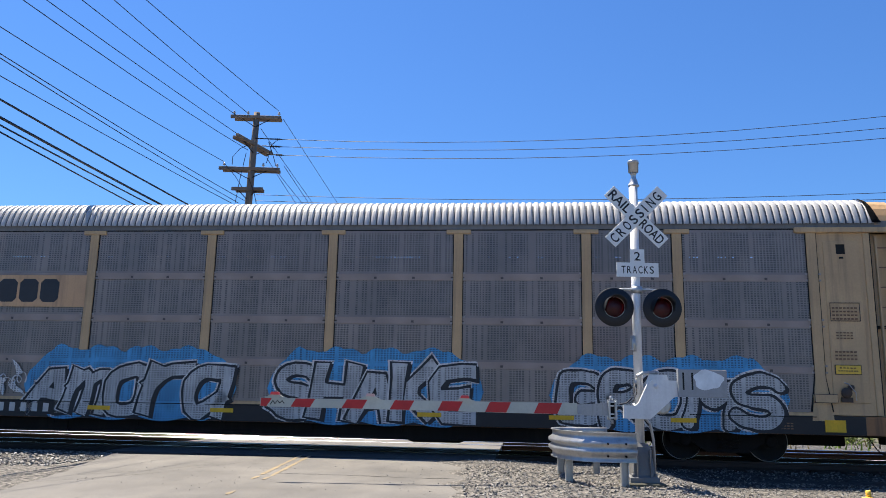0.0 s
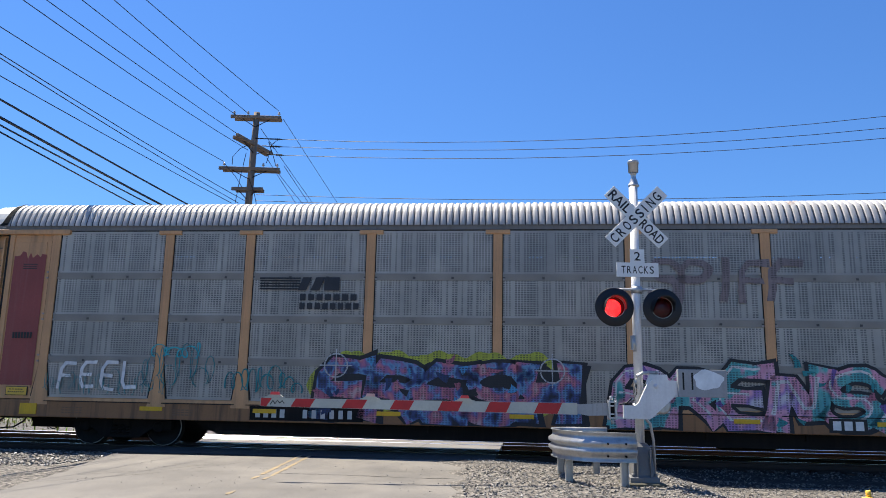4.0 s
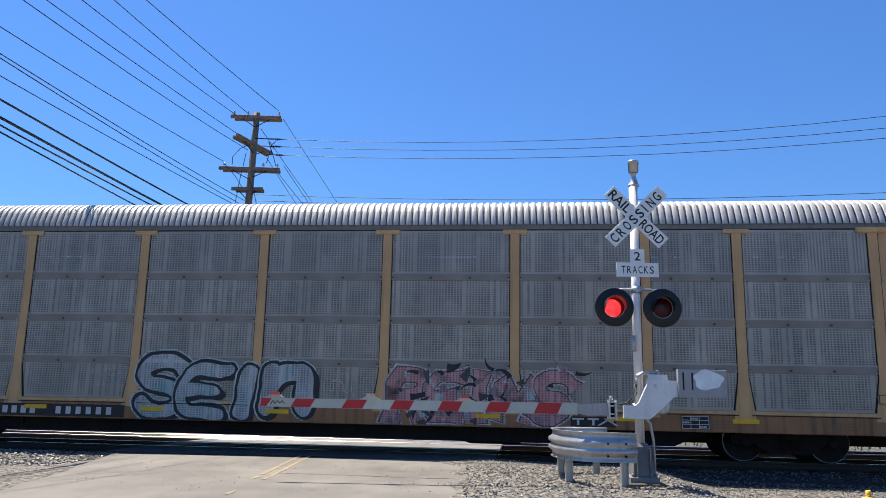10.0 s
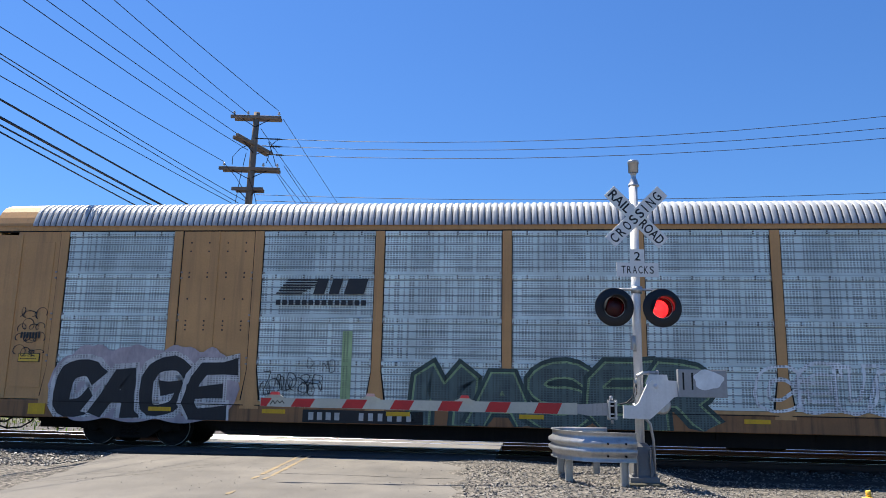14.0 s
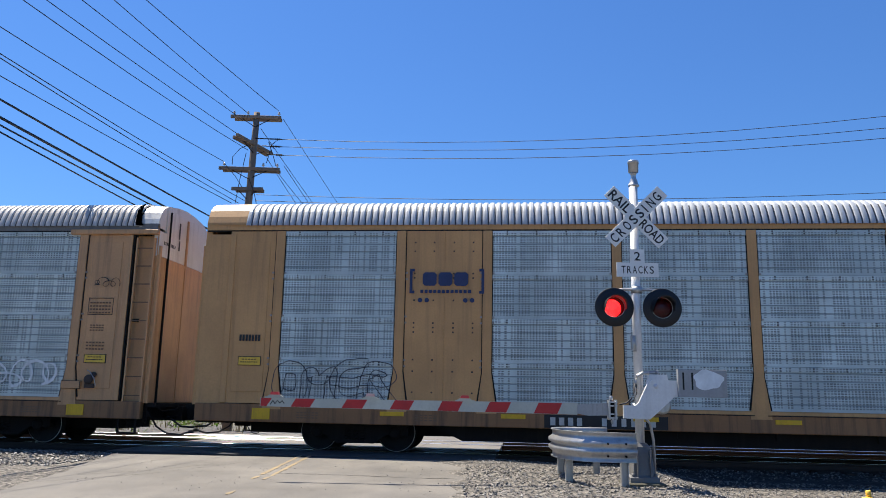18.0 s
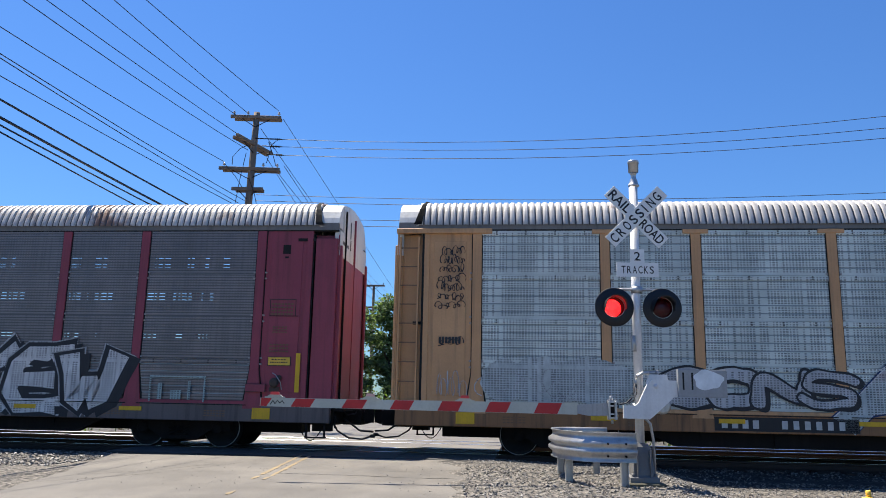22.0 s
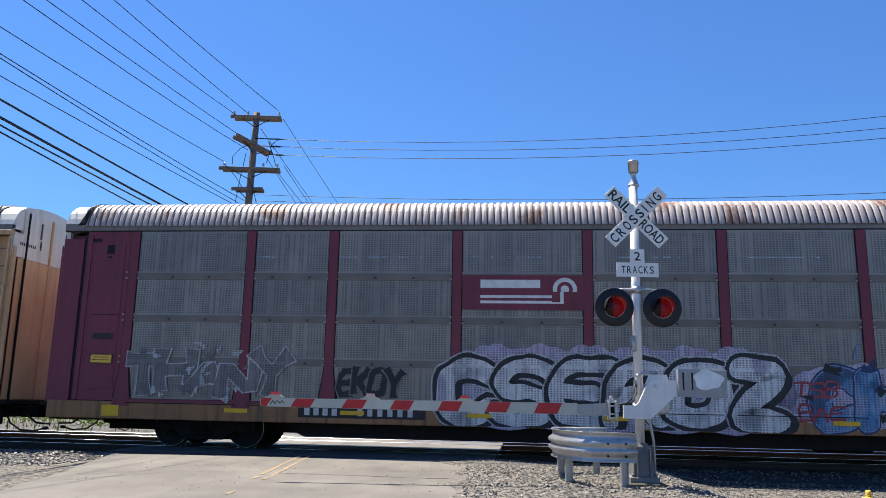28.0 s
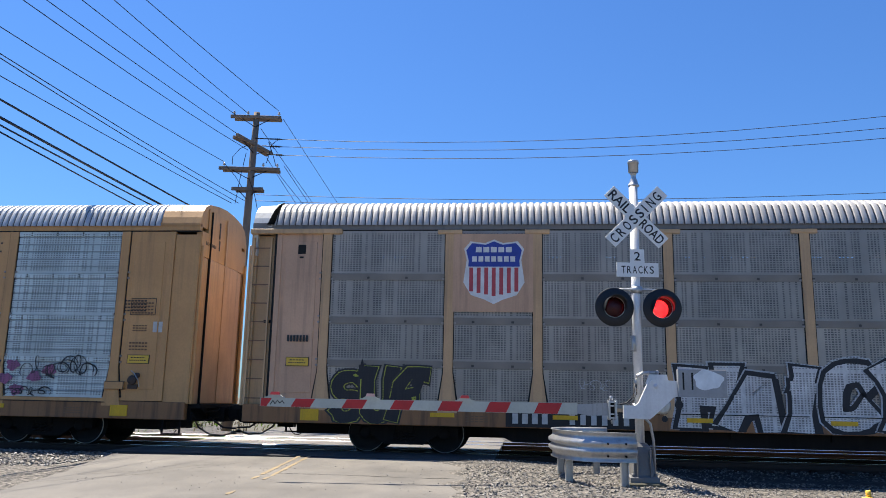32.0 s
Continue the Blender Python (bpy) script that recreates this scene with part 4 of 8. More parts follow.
        lathe(bm, [(0.02, FACE - 0.08), (0.06, FACE - 0.07), (0.06, FACE)], "y", 10, 0, (12.36, 0, 1.56))
        tube(bm, [(12.22, FACE - 0.07, 1.66), (12.3, FACE - 0.1, 1.62), (12.42, FACE - 0.1, 1.46), (12.44, FACE - 0.06, 1.3)], 0.011, 5, 2)
    piece("hand_brake", mesh_of("hand_brake|" + fk, brake, [painted("rusty_gear", (0.07, 0.05, 0.04), (0.03, 0.02, 0.02), 0.5, 0.8), frame_m, GALV]), car, None, "hand brake gear with a small box on the end panel")

    def data_box(bm):
        for a, c, z0, z1 in ((12.06, 12.66, 3.29, 3.305), (12.06, 12.66, 2.915, 2.93), (12.06, 12.075, 2.915, 3.305), (12.645, 12.66, 2.915, 3.305)):
            rect(bm, a, c, z0, z1, FACE - 0.036)
    piece("data_box", mesh_of("data_box", data_box, [STENCIL_DARK]), car, None, "thin outlined data box")
    for x, n in ((-11.2, 6), (-8.6, 5), (8.3, 6), (10.7, 7)):
        lettering(car, x, x + 0.5, 0.70, 0.86, n, STENCIL_BROWN, -1.5322, rows=3, label="small faded stencil lines on the sill")
    lettering(car, 12.1, 12.62, 2.95, 3.25, 7, STENCIL_BROWN, rows=4)
    lettering(car, 12.15, 12.5, 2.55, 2.72, 5, STENCIL_BROWN, rows=3)
    lettering(car, 12.1, 12.55, 2.12, 2.34, 6, STENCIL_BROWN, rows=3)
    lettering(car, -12.6, -12.1, 2.36, 2.5, 7, STENCIL_DARK)
    return car


def coupler_mesh(bm):
    prism(bm, [(END, 0.62), (END, 0.88), (END + 0.45, 0.85), (END + 0.5, 0.93), (HALF - 0.02, 0.90), (HALF - 0.02, 0.60), (END + 0.5, 0.57), (END + 0.45, 0.65)], -0.13, 0.13)
    box(bm, HALF - 0.14, HALF + 0.06, -0.16, -0.02, 0.6, 0.9)
    tube(bm, [(END + 0.3, -0.14, 0.9), (END + 0.3, -0.5, 0.8), (END + 0.25, -1.1, 0.78), (END + 0.2, -1.3, 0.9)], 0.018, 5)


# ---------------------------------------------------------------- paint on the cars
def cloud(car, x0, x1, z0, z1, mat, seed, lift=0.0318):
    """A ragged cloud of paint behind the letters."""
    rnd = random.Random(seed)
    n = max(12, int((x1 - x0) / 0.09))
    bm = bmesh.new()
    last = None
    ph = [rnd.uniform(0, 6) for _ in range(4)]
    for i in range(n + 1):
        t = i / n
        x = x0 - 0.2 + (x1 - x0 + 0.4) * t
        end = min(1.0, t * 7, (1 - t) * 7) ** 0.5
        up = abs(math.sin(x * 3.1 + ph[0])) * 0.14 + abs(math.sin(x * 7.3 + ph[1])) * 0.07
        dn = abs(math.sin(x * 2.7 + ph[2])) * 0.10
        mid = (z0 + z1) / 2
        pair = (bm.verts.new((x, FACE - lift, mid + (z1 + 0.02 + up - mid) * end)), bm.verts.new((x, FACE - lift, mid + (z0 + 0.05 - dn - mid) * end)))
        if last:
            bm.faces.new((last[1], pair[1], pair[0], last[0]))
        last = pair
    part("graffiti_cloud", bm, mat, car, "ragged cloud of sprayed paint")


STROKES = {
    "A": "00 26 40|12 32", "B": "00 06 36 45 44 33 03|33 42 41 30 00", "C": "45 36 16 05 01 10 30 41", "D": "00 06 26 44 42 20 00",
    "E": "40 00 06 46|03 33", "F": "00 06 46|03 33", "G": "45 36 16 05 01 10 30 41 43 23", "H": "00 06|40 46|03 43", "I": "20 26",
    "J": "16 46 41 30 10 01", "K": "00 06|46 13 40", "L": "06 00 40", "M": "00 06 22 46 40", "N": "00 06 40 46",
    "O": "10 01 05 16 36 45 41 30 10", "P": "00 06 36 45 44 33 03", "R": "00 06 36 45 44 33 03|23 40", "S": "45 36 16 05 04 13 33 42 41 30 10 01",
    "T": "20 26|06 46", "U": "06 01 10 30 41 46", "V": "06 20 46", "W": "06 10 24 30 46", "X": "00 46|06 40", "Y": "06 23 46|23 20",
    "Z": "06 46 00 40", "a": "40 45 35 15 04 02 10 20 42", "h": "00 06|03 14 34 43 40", "i": "20 24|25 26", "m": "00 05|03 15 24 20|24 35 44 40",
    "n": "00 05|03 15 35 44 40", "o": "10 01 04 15 35 44 41 30 10", "r": "00 05|03 15 45", "3": "05 16 36 45 33 23|33 42 41 30 10 01", "!": "22 26|20 21",
}


def round_off(pts, times):
    """Cut the corners of a line of points."""
    closed = (pts[0] - pts[-1]).length < 1e-4 and len(pts) > 3
    for _ in range(times):
        out = [] if closed else [pts[0]]
        for a, b in zip(pts, pts[1:]):
            out += [a.lerp(b, 0.25), a.lerp(b, 0.75)]
        pts = out + [out[0]] if closed else out + [pts[-1]]
    return pts


def ribbon(bm, pts, half, y, mi, hand, push=(0.0, 0.0), flare=1.0, cap=0.0):
    """A painted stroke of even width along points of the x-z plane; returns its two edges."""
    n = len(pts)
    left, right = [], []
    closed = (pts[0] - pts[-1]).length < 1e-4 and n > 3
    for i, p in enumerate(pts):
        a = pts[i - 1] if i else pts[-2] if closed else None
        b = pts[i + 1] if i < n - 1 else pts[1] if closed else None
        d0 = (p - a).normalized() if a is not None and (p - a).length > 1e-6 else None
        d1 = (b - p).normalized() if b is not None and (b - p).length > 1e-6 else None
        d0, d1 = d0 or d1 or Vector((1, 0)), d1 or d0 or Vector((1, 0))
        d = d0 + d1
        d = d.normalized() if d.length > 1e-4 else d0
        q = Vector((-d.y, d.x))
        k = half / max(0.45, q.dot(Vector((-d0.y, d0.x))))
        c = p.copy()
        if not closed and i in (0, n - 1):
            k *= flare
            c += (-d1 if i == 0 else d0) * cap
        for side, out in ((1, left), (-1, right)):
            v = c + q * k * side
            w = wobble((v.x + push[0], y, v.y + push[1]), hand)
            out.append(Vector((w[0], w[1], max(w[2], 0.615))))
    vl, vr = [bm.verts.new(v) for v in left], [bm.verts.new(v) for v in right]
    for i in range(n - 1):
        f = bm.faces.new((vl[i], vr[i], vr[i + 1], vl[i + 1]))
        f.material_index = mi
        f.normal_update()
        if f.normal.y > 0:
            f.normal_flip()
    return left, right


def disc(bm, c, r, y, mi, hand, push=(0.0, 0.0), sides=14):
    vs = []
    for k in range(sides):
        a = 2 * math.pi * k / sides
        w = wobble((c.x + push[0] + r * math.cos(a), y, c.y + push[1] + r * math.sin(a)), hand)
        vs.append(bm.verts.new((w[0], w[1], max(w[2], 0.615))))
    f = bm.faces.new(vs)
    f.material_index = mi
    f.normal_update()
    if f.normal.y > 0:
        f.normal_flip()


def sprayed(car, word, x0, x1, z0, z1, fill, edge=None, halo=None, seed=0, weight=0.30, rim=0.05, lean=0.1, overlap=0.10, jitter=0.06, label="", line=None, line_w=0.03, drop=None, bubble=False, flare=1.12, inner=None, hand=0.07, outer=None):
    """A sprayed word of thick strokes, built up in layers: cloud, outer line, shadow, outline, fill."""
    rnd = random.Random(seed * 7 + 3)
    step = (x1 - x0) / len(word)
    if halo:
        cloud(car, x0, x1, z0, z1, halo, seed)
    mats = [m or fill or line for m in (fill, edge, line, inner, outer)]
    for i, ch in enumerate(word):
        bm = bmesh.new()
        ax, bx = x0 + (i - overlap / 2) * step, x0 + (i + 1 + overlap / 2) * step
        if ch in "Ii!":
            ax, bx = ax + step * 0.3, bx - step * 0.3
        az, bz = z0 + rnd.uniform(0, jitter) * (z1 - z0), z1 - rnd.uniform(0, jitter * 2) * (z1 - z0)
        ln, tn = lean + rnd.uniform(-.08, .08), rnd.uniform(-.05, .05)
        wide = weight * (0.86 if ch in "MWm" else 1.0) * (bx - ax if ch not in "Ii!" else 2.2 * (bx - ax))
        wide = min(wide, (0.215 if ch in "SEBGa3" else 0.245 if ch in "RAPFK" else 0.30) * (bz - az))
        half = wide / 2
        cx, cz = (ax + bx) / 2, (az + bz) / 2
        c, s = math.cos(tn), math.sin(tn)

        def at(k):
            px, pz = ax + half + int(k[0]) / 4 * (bx - ax - wide), az + half + int(k[1]) / 6 * (bz - az - wide)
            dx, dz = px + ln * (pz - cz) - cx, pz - cz
            return Vector((cx + dx * c - dz * s, cz + dx * s + dz * c))
        lines = [round_off([at(k) for k in one.split()], 3 if bubble else 1) for one in STROKES[ch].split("|")]
        base = FACE - 0.0335 - i * 0.0009
        layers = []
        if outer:
            layers.append((half + rim + 0.035, 4, 0.0006, (0.0, 0.0)))
        if drop:
            layers.append((half + rim * 0.6, 1, 0.0005, drop))
        if edge:
            layers.append((half + rim, 1, 0.0004, (0.0, 0.0)))
        if line and fill:
            layers.append((half + line_w, 2, 0.0002, (0.0, 0.0)))
        if fill:
            layers.append((half, 0, 0.0, (0.0, 0.0)))
        if inner:
            layers.append((max(0.012, half * 0.16), 3, -0.0002, (-half * 0.35, half * 0.4)))
        for h, mi, back, push in layers:
            grow = h - half
            for k, pts in enumerate(lines):
                y = base + back - k * 0.00003
                ribbon(bm, pts, h, y, mi, hand, push, 1.0 if bubble else flare, half * (0.05 if mi == 3 else 0.85) + grow * 0.6 if not bubble else 0.0)
                if bubble and mi != 3:
                    disc(bm, pts[0], h, y + 0.00001, mi, hand, push)
                    disc(bm, pts[-1], h, y + 0.00002, mi, hand, push)
        if line and not fill:
            for k, pts in enumerate(lines):
                sides = []
                spare = bmesh.new()
                for edge_line in ribbon(spare, pts, half, base, 0, 0.0, (0.0, 0.0), 1.0, half):
                    sides.append([Vector((v.x, v.z)) for v in edge_line])
                spare.free()
                ring = sides[0] + sides[1][::-1] + sides[0][:1]
                ribbon(bm, ring, line_w / 2, base - k * 0.00003, 2, hand)
        part("graffiti_letter", bm, mats, car, label)


def shards(car, x0, x1, z0, z1, mats, count, seed, label="splinters of sprayed paint"):
    """Arrows and curls that break up a wild piece."""
    rnd = random.Random(seed)
    bm = bmesh.new()
    for i in range(count):
        x, z = rnd.uniform(x0, x1), rnd.uniform(z0, z1)
        a, ln, w = rnd.uniform(0, 6.28), rnd.uniform(0.12, 0.42), rnd.uniform(0.04, 0.11)
        curl = rnd.uniform(-1.6, 1.6)
        left, right = [], []
        for k in range(6):
            t = k / 5
            x, z = x + math.cos(a) * ln / 5, z + math.sin(a) * ln / 5
            a += curl / 5
            h = w * (1 - t) ** 0.7
            y = FACE - 0.0362 - i * 0.00002
            left.append(bm.verts.new((x - math.sin(a) * h, y, max(0.63, z + math.cos(a) * h))))
            right.append(bm.verts.new((x + math.sin(a) * h, y, max(0.63, z - math.cos(a) * h))))
        for k in range(5):
            f = bm.faces.new((left[k], right[k], right[k + 1], left[k + 1]))
            f.material_index = i % len(mats)
            f.normal_update()
            if f.normal.y > 0:
                f.normal_flip()
    part("graffiti", bm, mats, car, label, kind="stuff")


def scribble(car, x0, x1, z0, z1, mat, seed=0, width=0.022, loops=7, label=""):
    """A quick line tag."""
    rnd = random.Random(seed)
    bm = bmesh.new()
    n = loops * 12
    step = (x1 - x0) / loops
    size = [rnd.uniform(0.35, 1.0) for _ in range(loops + 1)]
    curl = [rnd.uniform(0.5, 1.5) * rnd.choice((1, 1, -1)) for _ in range(loops + 1)]
    base = [rnd.uniform(0.0, 0.25) for _ in range(loops + 1)]
    pts = []
    for i in range(n):
        t = i / 12.0
        k = int(t)
        a = (t - k) * 2 * math.pi
        x = x0 + step * (t - 0.1) - step * 0.55 * curl[k] * math.sin(a)
        z = z0 + (z1 - z0) * (base[k] * (1 - (t - k)) + base[k + 1] * (t - k) + size[k] * 0.75 * (1 - math.cos(a)) / 2)
        pts.append(Vector((x, FACE - 0.035 - i * 0.00001, z)))
    width *= 0.7
    last = None
    for k, p in enumerate(pts):
        d = (pts[min(k + 1, n - 1)] - pts[max(k - 1, 0)]).normalized()
        q = Vector((-d.z, 0, d.x)) * width / 2 * (0.8 + 0.3 * math.sin(k * 0.7))
        pair = bm.verts.new(p - q), bm.verts.new(p + q)
        if last:
            bm.faces.new((last[0], pair[0], pair[1], last[1]))
        last = pair
    return part("graffiti", bm, mat, car, label)


def number_plate(car, x0, x1, z0, z1, back, ink, y=-1.5335):
    """A painted ground with the car's marks, kept as plain bars."""
    bm = bmesh.new()
    rect(bm, x0, x1, z0, z1, y, 0)
    w = (x1 - x0)
    h = (z1 - z0)
    bars(bm, x0 + 0.05 * w, x0 + 0.34 * w, z0 + 0.2 * h, z1 - 0.2 * h, y - 0.0025, 4, 1, gap=0.42)
    bars(bm, x0 + 0.47 * w, x1 - 0.06 * w, z0 + 0.2 * h, z1 - 0.2 * h, y - 0.0025, 6, 1, gap=0.5)
    return part("number_board", bm, [back, ink], car, "painted ground with the car's marks")


def sill_plates(car, x0, x1, grid=7.70, ground=True):
    """The owner's mark as plain shapes, on a dark ground or straight on the sill, and the gridded inspection plate."""
    bm = bmesh.new()
    if ground:
        rect(bm, x0, x1, 0.655, 0.865, -1.5335, 0)
    w = (x1 - x0) / 3
    for i in range(2):
        rect(bm, x0 + (i + 0.12) * w, x0 + (i + 0.88) * w, 0.80, 0.835, -1.536, 1)
        rect(bm, x0 + (i + 0.42) * w, x0 + (i + 0.58) * w, 0.69, 0.80, -1.536, 1)
    rect(bm, x0 + 2.12 * w, x0 + 2.34 * w, 0.69, 0.835, -1.536, 1, 0.12)
    rect(bm, x0 + 2.56 * w, x0 + 2.78 * w, 0.69, 0.835, -1.536, 1, -0.12)
    part("owner_mark", bm, [BLACK, STENCIL if ground else STENCIL_DARK], car, "black painted ground with white marks" if ground else "dark painted marks on the sill")
    bm = bmesh.new()
    rect(bm, grid, grid + 0.58, 0.655, 0.93, -1.5335, 0)
    for z in (0.665, 0.75, 0.835, 0.91):
        rect(bm, grid + 0.015, grid + 0.565, z, z + 0.012, -1.536, 1)
    for x in (0.015, 0.19, 0.36, 0.553):
        rect(bm, grid + x, grid + x + 0.012, 0.665, 0.922, -1.536, 1)
    for x, z in ((0.035, 0.775), (0.205, 0.855), (0.38, 0.69)):
        bars(bm, grid + x, grid + x + 0.14, z, z + 0.036, -1.536, 4, 1)
    part("inspection_plate", bm, [BLACK, STENCIL], car, "black plate with a white grid")


def emblem(car, pieces, mats, label, y=FACE - 0.038):
    """A painted emblem: plain shapes (kind, values, material)."""
    first = None
    for i, (k, v, mi) in enumerate(pieces):
        bm = bmesh.new()
        yy = y - i * 0.0006
        if k == "rect":
            rect(bm, *v, yy)
        elif k == "slant":
            rect(bm, *v[:4], yy, 0, v[4])
        elif k == "disc":
            blob(bm, v[0], v[1], v[2], v[3], yy, 0, 1, 0.0, 28)
        elif k == "poly":
            f = bm.faces.new([bm.verts.new((a, yy, b)) for a, b in v])
            f.normal_update()
            if f.normal.y > 0:
                f.normal_flip()
        ob = part("emblem_shape" if first else "emblem", bm, mats[mi], first or car, "" if first else label)
        first = first or ob
    return first


# ---------------------------------------------------------------- the crossing signal
def crossing_signal():
    sig = thing("crossing_signal", "silver railway crossing signal with red flashing lights and lowered gate", "crossing signal", pose(3.07, 12.4, 0))
    bm = bmesh.new()
    lathe(bm, [(0.069, 0.45), (0.069, 4.70)], "z", 20, 0, (-0.012, 0, 0))
    part("mast", bm, ALU, sig, "silver painted steel mast")
    bm = bmesh.new()
    lathe(bm, [(0.069, 4.64), (0.078, 4.65), (0.088, 4.66), (0.088, 4.675), (0.074, 4.69), (0.066, 4.74), (0.042, 4.80), (0.040, 4.84), (0.052, 4.87), (0.058, 4.875)], "z", 24)
    lathe(bm, [(0.060, 4.885), (0.082, 4.90), (0.084, 5.04), (0.092, 5.045), (0.092, 5.075), (0.086, 5.09), (0.04, 5.095)], "z", 24)
    for k in range(4):
        a = math.pi / 4 + k * math.pi / 2
        box(bm, 0.05 * math.cos(a) - 0.008, 0.05 * math.cos(a) + 0.008, 0.05 * math.sin(a) - 0.008, 0.05 * math.sin(a) + 0.008, 4.86, 4.90)
    part("bell", bm, GALV, sig, "grey warning bell on top of the mast")
    # base: four-sided cast foot on a concrete block
    bm = bmesh.new()
    lo = [(-.22, -.22), (.22, -.22), (.22, .22), (-.22, .22)]
    rings = [[bm.verts.new((x * k, y * k, z)) for x, y in lo] for k, z in ((1.0, -0.02), (1.0, 0.05), (0.78, 0.08), (0.52, 0.50), (0.30, 0.56))]
    for r0, r1 in zip(rings, rings[1:]):
        for i in range(4):
            bm.faces.new((r0[i], r0[(i + 1) % 4], r1[(i + 1) % 4], r1[i]))
    bm.faces.new(rings[-1])
    for x in (-.17, .17):
        for y in (-.17, .17):
            lathe(bm, [(0.028, 0.05), (0.028, 0.11)], "z", 6, 0, (x, y, 0))
    for x in (-0.1, 0.1):
        box(bm, x - 0.012, x + 0.012, -0.20, -0.12, 0.06, 0.46)
    bmesh.ops.recalc_face_normals(bm, faces=bm.faces[:])
    part("base", bm, painted("cast_grey", (0.16, 0.16, 0.16), (0.1, 0.09, 0.08), 0.5), sig, "grey cast foot bolted down")
    bm = bmesh.new()
    box(bm, -.30, .30, -.30, .30, -0.35, -0.02)
    bevel(bm, 0.02)
    part("foundation", bm, EARTH, sig, "concrete foundation block")
    # crossbuck
    for name, ang, y, words in (("crossbuck_blade", -45, -0.095, ("RAIL", "ROAD")), ("crossbuck_blade", 45, -0.125, ("CROSSING",))):
        bm = bmesh.new()
        box(bm, -0.61, 0.61, -0.008, 0.008, -0.115, 0.115)
        bevel(bm, 0.003)
        bl = part(name, bm, SIGN_WHITE, sig, "white reflective blade with black letters", pose(0, y, 4.12, 0, -ang, 0))
        bm = bmesh.new()
        if len(words) == 2:
            write(bm, "RAIL", -0.57, -0.15, -0.08, 0.08, -0.0095, 0, 0.018)
            write(bm, "ROAD", 0.12, 0.575, -0.08, 0.08, -0.0095, 0, 0.018)
        else:
            for i, ch in enumerate("CROSSING"):
                w = 0.10 if ch != "I" else 0.022
                c = -0.515 + i * 0.147 + (0.0 if i < 5 else -0.03 if i == 5 else -0.04)
                write(bm, ch, c - w / 2, c + w / 2, -0.08, 0.08, -0.0095, 0, 0.018)
        part("lettering", bm, SIGN_BLACK, bl, "black capital letters")
    bm = bmesh.new()
    box(bm, -0.115, 0.115, -0.100, -0.088, 3.36, 3.585)
    box(bm, -0.335, 0.335, -0.103, -0.091, 3.135, 3.365)
    pl = part("track_sign", bm, SIGN_WHITE, sig, "white plate that says 2 tracks")
    bm = bmesh.new()
    write(bm, "2", -0.05, 0.05, 3.40, 3.54, -0.1045, 0, 0.01)
    for i, ch in enumerate("TRACKS"):
        c = -0.225 + i * 0.09
        write(bm, ch, c - 0.034, c + 0.034, 3.19, 3.31, -0.1045, 0, 0.008)
    part("lettering", bm, SIGN_BLACK, pl, "black characters")
    # light bracket
    bm = bmesh.new()
    tube(bm, [(-0.40, -0.02, 2.93), (-0.2, -0.02, 2.94), (0, -0.02, 2.94), (0.2, -0.02, 2.94), (0.40, -0.02, 2.93)], 0.022, 10)
    lathe(bm, [(0.09, 2.88), (0.09, 2.99)], "z", 16)
    for sx in (-1, 1):
        tube(bm, [(sx * 0.38, -0.02, 2.93), (sx * 0.38, 0.12, 2.85), (sx * 0.38, 0.14, 2.66)], 0.02, 8)
    part("light_bracket", bm, GALV, sig, "grey cross arm that holds the lights")
    for sx, key in ((-0.384, "left"), (0.374, "right")):
        bm = bmesh.new()
        lathe(bm, [(0.165, 0.0), (0.305, -0.012), (0.31, 0.0), (0.305, 0.006), (0.17, 0.012), (0.17, 0.16), (0.10, 0.2), (0.0001, 0.2)], "y", 40, caps=False)
        un = part("flashing_light", bm, LAMP_BLACK, sig, "round black light unit with a hooded red lens", pose(sx, -0.10, 2.645))
        bm = bmesh.new()
        rings = []
        n = 18
        for d, cut in ((0.0, 1.0), (-0.10, 0.92), (-0.24, 0.55)):
            ring = []
            for k in range(n + 1):
                a = math.pi / 2 + (k / n - 0.5) * math.pi * 1.25 * cut
                ring.append((0.168 * math.cos(a), d, 0.168 * math.sin(a)))
            rings.append(ring)
        vs = [[bm.verts.new(p) for p in r] for r in rings]
        vo = [[bm.verts.new((p[0] * 1.03, p[1], p[2] * 1.03)) for p in r] for r in rings]
        for grid in (vs, vo):
            for r0, r1 in zip(grid, grid[1:]):
                for k in range(n):
                    f = bm.faces.new((r0[k], r0[k + 1], r1[k + 1], r1[k]))
                    f.smooth = True
        for k in range(n):
            bm.faces.new((vs[-1][k], vs[-1][k + 1], vo[-1][k + 1], vo[-1][k]))
        part("hood", bm, LAMP_BLACK, un, "black sheet metal hood")
        bm = bmesh.new()
        lathe(bm, [(0.160, -0.004), (0.166, -0.006), (0.166, 0.0), (0.160, 0.002)], "y", 36, caps=False)
        part("lens_ring", bm, GALV, un, "thin bright ring round the lens")
        bm = bmesh.new()
        lathe(bm, [(0.0001, -0.018), (0.08, -0.014), (0.158, 0.0), (0.158, 0.006), (0.08, -0.008), (0.0001, -0.012)], "y", 36, caps=False)
        ln = part("lens", bm, LENS, un, "clear red glass lens")
        ln.visible_shadow = False
        bm = bmesh.new()
        lathe(bm, [(0.0001, -0.004), (0.148, -0.004), (0.162, -0.006), (0.162, 0.004), (0.0001, 0.004)], "y", 32, [0, 1, 1, 1])
        led = part("led_array", bm, [LED_RED, BOARD], un, "round board of red light emitting diodes", pose(0, 0.03 + 0.15, 0))
        LEDS[key] = led
    # gate mechanism
    bm = bmesh.new()
